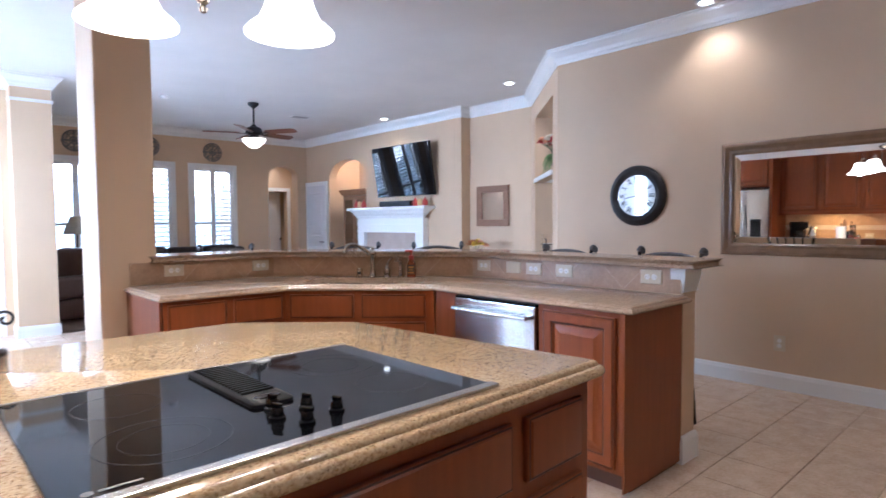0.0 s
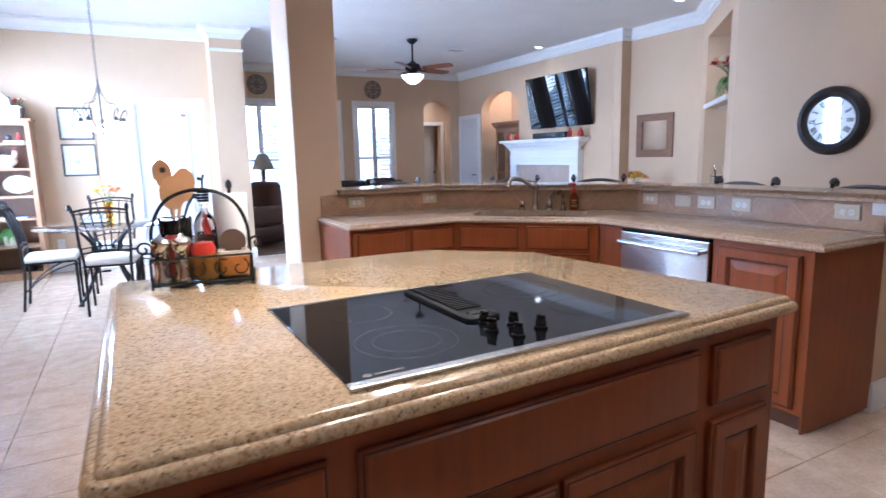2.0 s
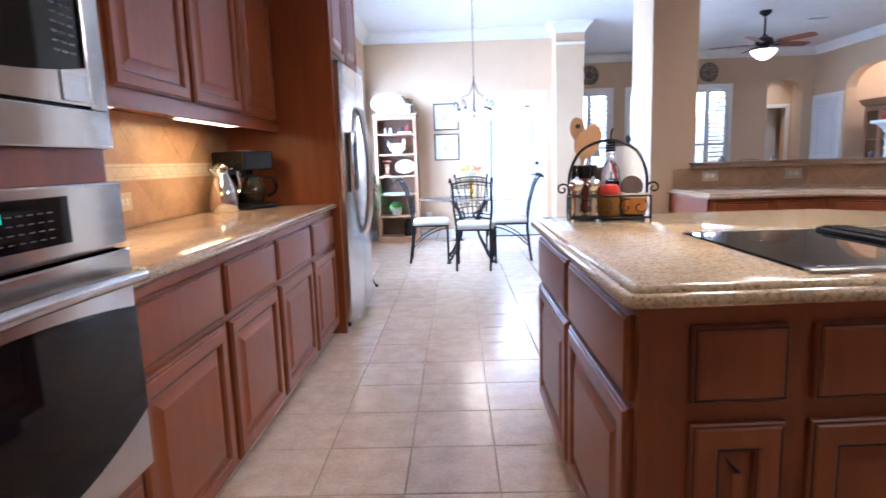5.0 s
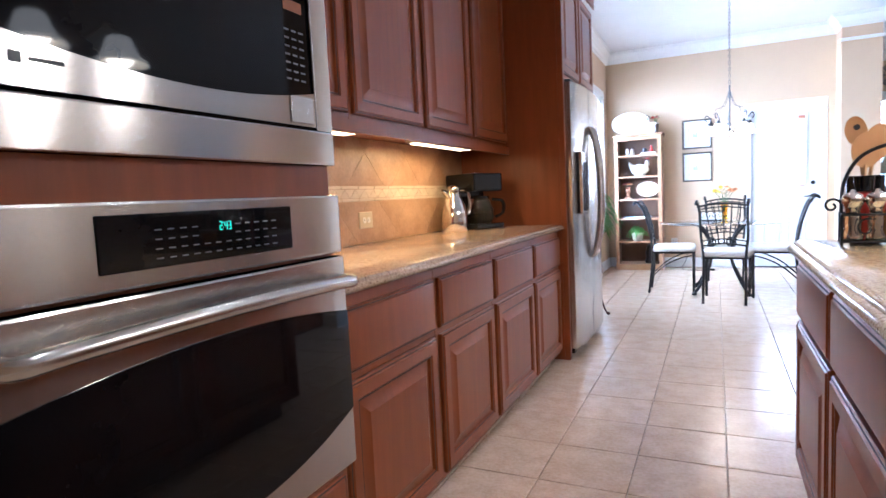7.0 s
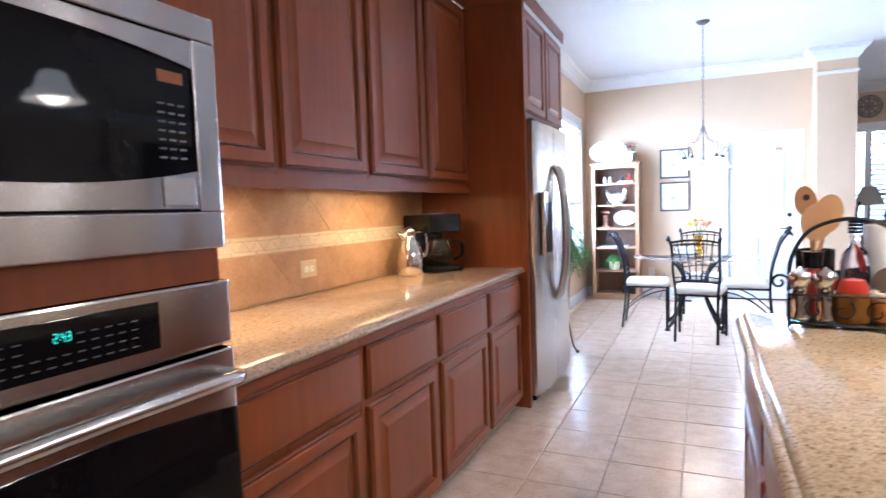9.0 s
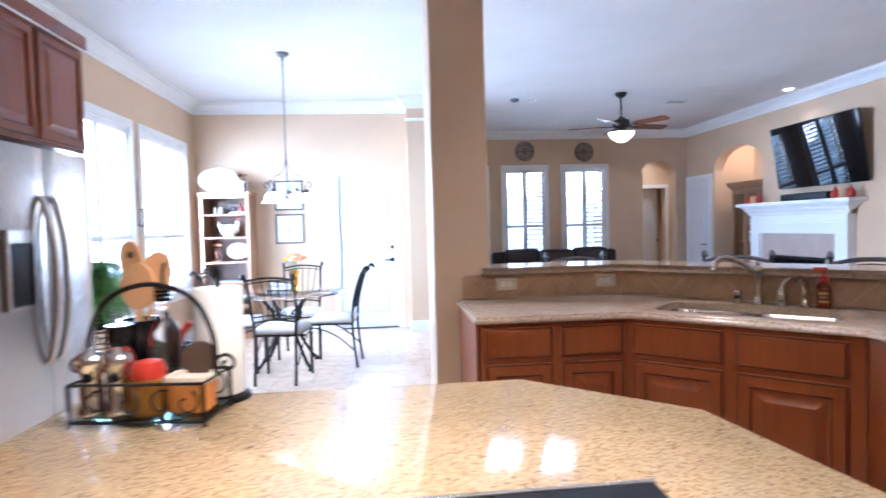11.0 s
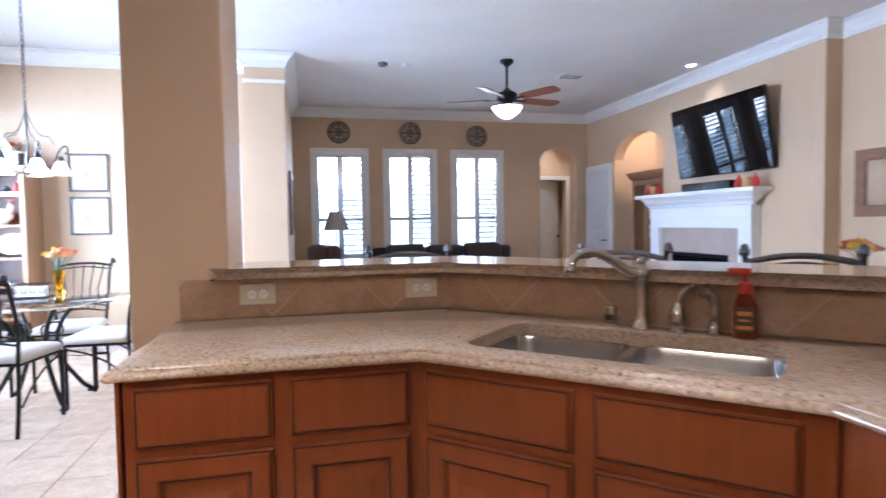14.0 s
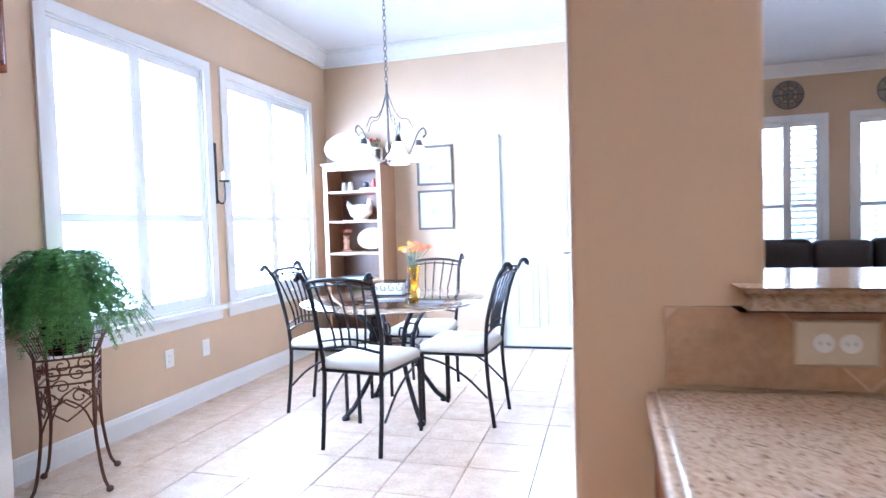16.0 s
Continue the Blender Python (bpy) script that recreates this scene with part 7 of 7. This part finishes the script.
sm = thing("small_wall_mirror", pose(6.95, 6.43, 1.25, 0, 0, -90), "small square mirror in a rustic wooden frame", "mirror")
for x0, x1, z0, z1 in ((0, 0.64, 0, 0.10), (0, 0.64, 0.50, 0.60), (0, 0.10, 0.1005, 0.4995), (0.54, 0.64, 0.1005, 0.4995)):
    part("frame_board", boxes((x0, x1, -0.03, -0.002, z0, z1), bevel=0.005), RUSTIC, sm)
part("mirror_glass", boxes((0.1005, 0.5395, -0.012, -0.006, 0.1005, 0.4995)), MIRROR, sm, "plain mirror glass")

# ---- fireplace wall ----
fp_ = thing("fireplace", pose(6.77, 9.36, 0, 0, 0, -90) @ Matrix.Diagonal((1, 1, 1.04, 1)), "white painted mantel with tan tile surround", "fireplace")
FWID = 2.12
part("mantel_shelf", slab_profile([(-0.04, -0.25), (FWID + 0.04, -0.25), (FWID + 0.04, -0.002), (-0.04, -0.002)], [(0.01, 1.475), (0.0, 1.480), (0.0, 1.515), (0.01, 1.52)]), WHITE, fp_)
part("cornice", slab_profile([(0.02, -0.21), (FWID - 0.02, -0.21), (FWID - 0.02, -0.002), (0.02, -0.002)], [(0.09, 1.34), (0.08, 1.35), (0.075, 1.38), (0.045, 1.41), (0.04, 1.43), (0.01, 1.455), (0.0, 1.474)]), WHITE, fp_)
part("frieze", boxes((0.13, FWID - 0.13, -0.12, -0.002, 1.10, 1.339), bevel=0.003), WHITE, fp_)
part("frieze_bead", boxes((0.12, FWID - 0.12, -0.135, -0.1205, 1.22, 1.24), (0.12, FWID - 0.12, -0.135, -0.1205, 1.10, 1.125), bevel=0.003), WHITE, fp_)
for x in (0.13, FWID - 0.33):
    part("pilaster", boxes((x, x + 0.20, -0.12, -0.002, 0.0, 1.099), bevel=0.004), WHITE, fp_)
part("tile_surround", boxes((0.331, FWID - 0.331, -0.06, -0.03, 0.80, 1.099), (0.331, 0.55, -0.06, -0.03, 0, 0.7995), (FWID - 0.55, FWID - 0.331, -0.06, -0.03, 0, 0.7995), bevel=0.002), FIRETILE, fp_, "tan hearth tiles")
part("firebox", boxes((0.551, FWID - 0.551, -0.05, -0.025, 0.0, 0.799)), BLACKP, fp_, "dark firebox")
part("firebox_frame", boxes((0.551, FWID - 0.551, -0.075, -0.0505, 0.76, 0.799), (0.551, 0.58, -0.075, -0.0505, 0, 0.7595), (FWID - 0.58, FWID - 0.551, -0.075, -0.0505, 0, 0.7595), bevel=0.003), IRON, fp_)
TVM = pose(6.74, 8.64, 1.765, 0, 0, -90) @ pose(0, 0, 0, 9, 0, 0)
tv = thing("television", TVM, "large flat black television on the wall", "television")
part("screen", boxes((0.008, 1.512, -0.055, -0.052, 0.012, 0.838)), SCREEN, tv, "glossy black screen")
part("bezel", boxes((0, 1.52, -0.0519, -0.01, 0, 0.85), bevel=0.004), BLACKP, tv)
part("bracket", boxes((0.55, 0.97, -0.009, 0.02, 0.25, 0.6)), IRON, tv)
sb = thing("soundbar", pose(6.60, 8.42, 1.5815, 0, 0, -90), "black soundbar on the mantel", "soundbar")
part("body", boxes((0, 0.84, -0.05, 0.05, 0, 0.095), bevel=0.012), BLACKP, sb)
for k, y in enumerate((9.22, 9.10, 8.98, 7.52, 7.40, 7.28)):
    if k in (1, 4):
        o = thing("candle_jar", pose(6.62, y, 1.5815), "small amber candle jar on the mantel", "candle")
        part("jar", lathe([(0, 0), (0.045, 0), (0.048, 0.01), (0.048, 0.10), (0.042, 0.11), (0, 0.10)], 16), plain("amber_wax", (0.55, 0.32, 0.14), 0.4), o, "", None, True)
    else:
        o = thing("red_ornament", pose(6.62, y, 1.5815), "small red bird-shaped ornament on the mantel", "ornament")
        part("body", lathe([(0, 0), (0.04, 0.005), (0.052, 0.04), (0.04, 0.085), (0.018, 0.115), (0.006, 0.145), (0, 0.15)], 14), RED, o, "", None, True)

# curio cabinet in the alcove
cu = thing("curio_cabinet", pose(6.86, 10.06, 0, 0, 0, -90) @ Matrix.Diagonal((1, 1, 1.035, 1)), "brown wood curio cabinet with glazed doors", "cabinet")
part("base", boxes((0, 0.80, 0.0, 0.40, 0.0, 0.62), bevel=0.006), CURIO, cu)
for x in (0.04, 0.42):
    part("base_door", raised(0.34, 0.50, DOOR_P), CURIO, cu, "", pose(x, -0.001, 0.06), True, 25)
part("case", boxes((0, 0.04, 0.02, 0.40, 0.6205, 1.78), (0.76, 0.80, 0.02, 0.40, 0.6205, 1.78), (0.04, 0.76, 0.38, 0.40, 0.6205, 1.78), bevel=0.003), CURIO, cu)
part("cornice", slab_profile([(-0.05, -0.05), (0.85, -0.05), (0.85, 0.40), (-0.05, 0.40)], [(0.05, 1.781), (0.04, 1.80), (0.012, 1.84), (0.0, 1.87), (0.0, 1.89)]), CURIO, cu)
for x in (0.0405, 0.4025):
    fr_ = part("glazed_door", boxes((x, x + 0.045, 0.0, 0.022, 0.63, 1.77), (x + 0.312, x + 0.357, 0.0, 0.022, 0.63, 1.77), (x + 0.045, x + 0.312, 0.0, 0.022, 0.63, 0.68), (x + 0.045, x + 0.312, 0.0, 0.022, 1.70, 1.77), bevel=0.003), CURIO, cu)
    part("pane", boxes((x + 0.045, x + 0.312, 0.009, 0.012, 0.68, 1.70)), CLEAR, fr_).visible_shadow = False
for z in (0.95, 1.25, 1.5):
    part("shelf", boxes((0.041, 0.759, 0.03, 0.379, z, z + 0.012)), CURIO, cu)
    for x in (0.15, 0.30, 0.52, 0.65):
        o = thing("curio_ornament", pose(6.86, 10.06, 0, 0, 0, -90) @ pose(x, 0.2, (z + 0.0125) * 1.035), "small pale ornament in the curio cabinet", "ornament")
        part("body", lathe([(0, 0), (0.03, 0), (0.035, 0.04), (0.02, 0.10), (0.025, 0.14), (0, 0.15)], 10), CREAM if x < 0.5 else PEWTER, o, "", None, True)

# console with a vase of roses below the small mirror
co = thing("console_table", pose(6.52, 6.25, 0, 0, 0, -90), "slim dark wooden console table against the wall", "table")
part("tabletop", boxes((-0.05, 0.85, -0.15, 0.38, 0.76, 0.79), bevel=0.005), WALNUT, co)
for x in (0.0, 0.76):
    for y in (-0.11, 0.31):
        part("leg", boxes((x, x + 0.04, y, y + 0.04, 0, 0.759), bevel=0.003), WALNUT, co)
o = thing("rose_vase", pose(6.47, 5.98, 0.7905), "round glass vase of yellow and orange roses", "vase")
part("vase", lathe([(0, 0), (0.05, 0), (0.065, 0.03), (0.06, 0.08), (0.045, 0.11), (0.052, 0.13), (0.048, 0.13), (0.04, 0.11), (0.055, 0.07), (0, 0.012)], 18), CLEAR, o, "clear glass vase", None, True)
bouquet(o, (0, 0, 0.05), 0.20, 0.15, [YELLOW, ORANGE, PEACH, YELLOW], random.Random(8), 13, 0.05)

# niche contents
def niche_at(s, depth, z):
    return DM @ pose(s, -depth, z)


o = thing("flower_arrangement", niche_at(1.05, 0.18, 1.8785), "silk arrangement of red and ivory flowers in the niche", "flowers")
part("urn", lathe([(0, 0), (0.06, 0), (0.05, 0.02), (0.03, 0.05), (0.07, 0.12), (0.075, 0.15), (0, 0.14)], 18), BROWNC, o, "dark urn", None, True)
bouquet(o, (0, 0, 0.14), 0.33, 0.21, [RED, IVORYP, PINK, IVORYP, RED, PEACH, IVORYP], random.Random(3), 54, 0.046)
leafy(o, (0, 0, 0.16), 22, 0.22, 0.9, random.Random(4), FERN, 8, 0.026, 0.4)
o = thing("candle_lantern", niche_at(0.95, 0.06, 0.8035), "glass hurricane candle holder in a black iron stand", "candle holder")
part("glass", lathe([(0.075, 0.10), (0.078, 0.10), (0.078, 0.36), (0.075, 0.36)], 24), CLEAR, o, "clear glass cylinder", None, True)
part("candle", lathe([(0, 0.105), (0.045, 0.105), (0.045, 0.25), (0.01, 0.252), (0, 0.25)], 18), CREAM, o, "ivory pillar candle", None, True)
for k in range(3):
    part("stand_leg", tube(smooth_path([(0.13, 0, 0.0), (0.09, 0, 0.04), (0.085, 0, 0.10), (0.085, 0, 0.28), (0.12, 0, 0.31)], 4), 0.007, 6), IRON, o, "", pose(0, 0, 0, 0, 0, 120 * k + 30), True)
for z in (0.10, 0.24):
    part("hoop", tube([(0.083 * math.cos(radians(a)), 0.083 * math.sin(radians(a)), z) for a in range(0, 360, 15)], 0.005, 6, None, True), IRON, o, "", None, True)
part("plate", lathe([(0, 0.096), (0.08, 0.096), (0.08, 0.10), (0, 0.10)], 20), IRON, o)

# ---- living room ----
for k, (x, z) in enumerate(((2.557, 2.684), (3.682, 2.688), (4.789, 2.66))):
    md = thing("wall_medallion", pose(x, 11.3, z), "round dark openwork metal wall medallion", "wall decor", "medallions above the windows")
    md.matrix_basis = pose(x, 11.297, z, 90)
    part("outer_ring", tube([(0.165 * math.cos(radians(a)), 0.165 * math.sin(radians(a)), 0.012) for a in range(0, 360, 12)], 0.012, 6, None, True), MEDAL, md, "", None, True)
    part("inner_ring", tube([(0.06 * math.cos(radians(a)), 0.06 * math.sin(radians(a)), 0.012) for a in range(0, 360, 20)], 0.010, 6, None, True), MEDAL, md, "", None, True)
    part("boss", lathe([(0, 0.004), (0.03, 0.004), (0.02, 0.02), (0, 0.025)], 14), MEDAL, md, "", None, True)
    for q in range(8):
        bm = tube([(0.03, 0, 0.012), (0.16, 0, 0.012)], 0.010 if q % 2 else 0.014, 6)
        for s in (-1, 1):
            tube(spiral((0.115, s * 0.030, 0.012), 0.026, 0.008, -s * 90, s * 270, "xy", 12), 0.008, 5, bm)
        part("spoke", bm, MEDAL, md, "", pose(0, 0, 0, 0, 0, 45 * q), True)
pc = thing("wall_picture", pose(1.852, 9.0, 1.14, 0, 0, 90), "dark framed picture on the side wall", "picture")
for x0, x1, z0, z1 in ((0, 0.9, 0, 0.06), (0, 0.9, 0.68, 0.74), (0, 0.06, 0.0605, 0.6795), (0.84, 0.9, 0.0605, 0.6795)):
    part("frame_rail", boxes((x0, x1, -0.035, -0.002, z0, z1), bevel=0.004), WALNUT, pc)
part("canvas", boxes((0.0605, 0.8395, -0.02, -0.006, 0.0605, 0.6795)), ARTA, pc, "grey-green canvas")


def cushiony(bm, x0, x1, y0, y1, z0, z1, r=0.06):
    box(bm, x0, x1, y0, y1, z0, z1, r, 3)
    return bm


sf = thing("leather_sofa", pose(2.98, 10.32, 0), "dark brown leather sofa below the windows", "sofa")
SW = 2.32
part("base", cushiony(bmesh.new(), 0.0, SW, 0.0, 0.88, 0.05, 0.30, 0.04), LEATHER, sf, "", None, True)
for k in range(3):
    x0 = 0.24 + k * 0.615
    part("seat_cushion", cushiony(bmesh.new(), x0, x0 + 0.61, 0.02, 0.62, 0.302, 0.48), LEATHER, sf, "", None, True)
    part("back_cushion", cushiony(bmesh.new(), x0, x0 + 0.61, 0.55, 0.80, 0.485, 0.93 - 0.02 * (k % 2), 0.09), LEATHER, sf, "", None, True)
for x0 in (0.0, SW - 0.235):
    part("arm", cushiony(bmesh.new(), x0, x0 + 0.235, 0.0, 0.85, 0.302, 0.66, 0.09), LEATHER, sf, "", None, True)
part("backrest", cushiony(bmesh.new(), 0.02, SW - 0.02, 0.70, 0.88, 0.302, 0.88, 0.07), LEATHER, sf, "", None, True)
rc = thing("recliner", pose(2.0, 9.55, 0, 0, 0, -62), "brown leather recliner armchair beside the lamp", "armchair")
part("base", cushiony(bmesh.new(), -0.36, 0.36, -0.36, 0.36, 0.06, 0.34, 0.05), RECLINE, rc, "", None, True)
part("seat", cushiony(bmesh.new(), -0.24, 0.24, -0.38, 0.26, 0.342, 0.50, 0.06), RECLINE, rc, "", None, True)
part("backrest", cushiony(bmesh.new(), -0.31, 0.31, 0.17, 0.40, 0.342, 1.0, 0.11), RECLINE, rc, "", None, True)
for s in (-1, 1):
    part("arm", cushiony(bmesh.new(), min(s * 0.25, s * 0.40), max(s * 0.25, s * 0.40), -0.34, 0.30, 0.342, 0.64, 0.06), RECLINE, rc, "", None, True)
lp = thing("floor_lamp", pose(2.46, 10.75, 0.012), "tall dark floor lamp with grey fabric shade", "floor lamp")
part("base", lathe([(0, 0), (0.14, 0), (0.14, 0.015), (0.03, 0.04), (0, 0.04)], 24), IRON, lp, "", None, True)
part("pole", tube([(0, 0, 0.03), (0, 0, 1.40)], 0.012, 8), IRON, lp, "", None, True)
part("shade", lathe([(0.19, 1.16), (0.195, 1.155), (0.09, 1.43), (0.085, 1.43)], 28), LAMPSH, lp, "flared fabric shade", None, True, 60)


def bar_stool(m):
    s = thing("bar_stool", m, "dark iron bar stool with curved top rail", "bar stool", "stools at the bar")
    part("seat", lathe([(0, 0.70), (0.17, 0.70), (0.19, 0.72), (0.19, 0.75), (0.15, 0.775), (0, 0.78)], 24), RECLINE, s, "padded brown seat", None, True)
    for sx in (-1, 1):
        part("front_leg", tube([(sx * 0.20, -0.19, 0.0), (sx * 0.15, -0.13, 0.70)], 0.012, 8), IRON, s, "", None, True)
        part("back_post", tube(smooth_path([(sx * 0.20, 0.20, 0.0), (sx * 0.17, 0.16, 0.70), (sx * 0.20, 0.19, 0.95), (sx * 0.215, 0.24, 1.10)], 5), 0.013, 8), IRON, s, "", None, True)
        part("scroll_finial", tube(spiral((sx * 0.217, 0.262, 1.105), 0.024, 0.014, 180, -40, "yz", 10), [0.018] * 7 + [0.023] * 4, 10), PEWTER, s, "rolled finial", None, True)
    part("top_rail", tube(smooth_path([(-0.21, 0.225, 1.06), (-0.1, 0.235, 1.085), (0, 0.24, 1.092), (0.1, 0.235, 1.085), (0.21, 0.225, 1.06)], 5), 0.014, 8), PEWTER, s, "", None, True)
    part("second_rail", tube(smooth_path([(-0.21, 0.222, 1.035), (0, 0.235, 1.06), (0.21, 0.222, 1.035)], 6), 0.008, 6), PEWTER, s, "", None, True)
    for x in (-0.12, -0.04, 0.04, 0.12):
        part("spindle", tube([(x * 0.8, 0.165, 0.74), (x, 0.232, 1.06)], 0.007, 6), IRON, s, "", None, True)
    part("foot_ring", tube([(0.19 * math.cos(radians(a)), 0.18 * math.sin(radians(a)), 0.28) for a in range(0, 360, 20)], 0.010, 6, None, True), IRON, s, "", None, True)
    return s


def stool_m(ax, ay, bx, by):
    """Pose from the left and right ends of its top rail, seen from the kitchen."""
    mx, my = (ax + bx) / 2, (ay + by) / 2
    ang = math.atan2(by - ay, bx - ax)
    return pose(mx, my, 0, 0, 0, math.degrees(ang)) @ pose(0, -0.262, 0)


s0 = bar_stool(stool_m(4.30, 3.11, 4.30, 2.68))
for q in ((4.35, 2.34, 4.35, 1.88), (3.95, 4.34, 4.28, 4.05), (3.47, 4.97, 3.80, 4.66), (2.38, 5.28, 2.81, 5.22)):
    copy_thing(s0, stool_m(*q))
# cord on the floor behind the table
o = thing("power_cord", pose(-0.33, 8.33, 0), "black power cord lying on the floor", "cord")
part("cable", tube(smooth_path([(0.06, 0.45, 0.34), (0.05, 0.40, 0.12), (0.0, 0.25, 0.006), (0.15, 0.1, 0.006), (0.32, 0.12, 0.006)], 6), 0.004, 6), BLACKP, o, "", None, True)
part("adapter", boxes((0.31, 0.41, 0.10, 0.14, 0.001, 0.026), bevel=0.004), BLACKP, o)

# ---- floor tiles ----
PITCH, TX0, TY0_ = 0.343, 0.125, 2.25


def tile_mesh(w, d_):
    bm = bmesh.new()
    slab_profile([(0, 0), (w, 0), (w, d_), (0, d_)], [(0, -0.012), (0, -0.0015), (0.0025, 0.0)], bm)
    me = bpy.data.meshes.new("tile")
    bm.to_mesh(me)
    bm.free()
    me.materials.append(FLOORT)
    return me


flo = tagged(new("tiled_floor"), "beige square ceramic floor tiles with grey-brown joints", "tiled floor", "", "structure")
full = tile_mesh(PITCH - 0.005, PITCH - 0.005)
rest = bmesh.new()
count = 0
for i in range(-5, 20):
    for j in range(-11, 27):
        x, y = TX0 + i * PITCH + 0.0025, TY0_ + j * PITCH + 0.0025
        if x < -1.70 or x > 6.9 or y < -1.6 or y > 11.0 or (x + PITCH > 1.86 and y + PITCH > 8.62):
            continue
        near = -1.0 < x < 1.5 and 1.0 < y < 8.8 or 3.4 < x < 5.6 and -0.2 < y < 2.6
        if near and count < 300:
            o = new("tile", full)
            o.parent = flo
            o.location = (x, y, 0)
            count += 1
        else:
            w = PITCH - 0.005
            slab_profile([(x, y), (x + w, y), (x + w, y + w), (x, y + w)], [(0, -0.012), (0, -0.0015), (0.0025, 0.0)], rest)
ob = link("far_tiles", rest, FLOORT)
ob.parent = flo
tagged(ob, "", "", "", "stuff")
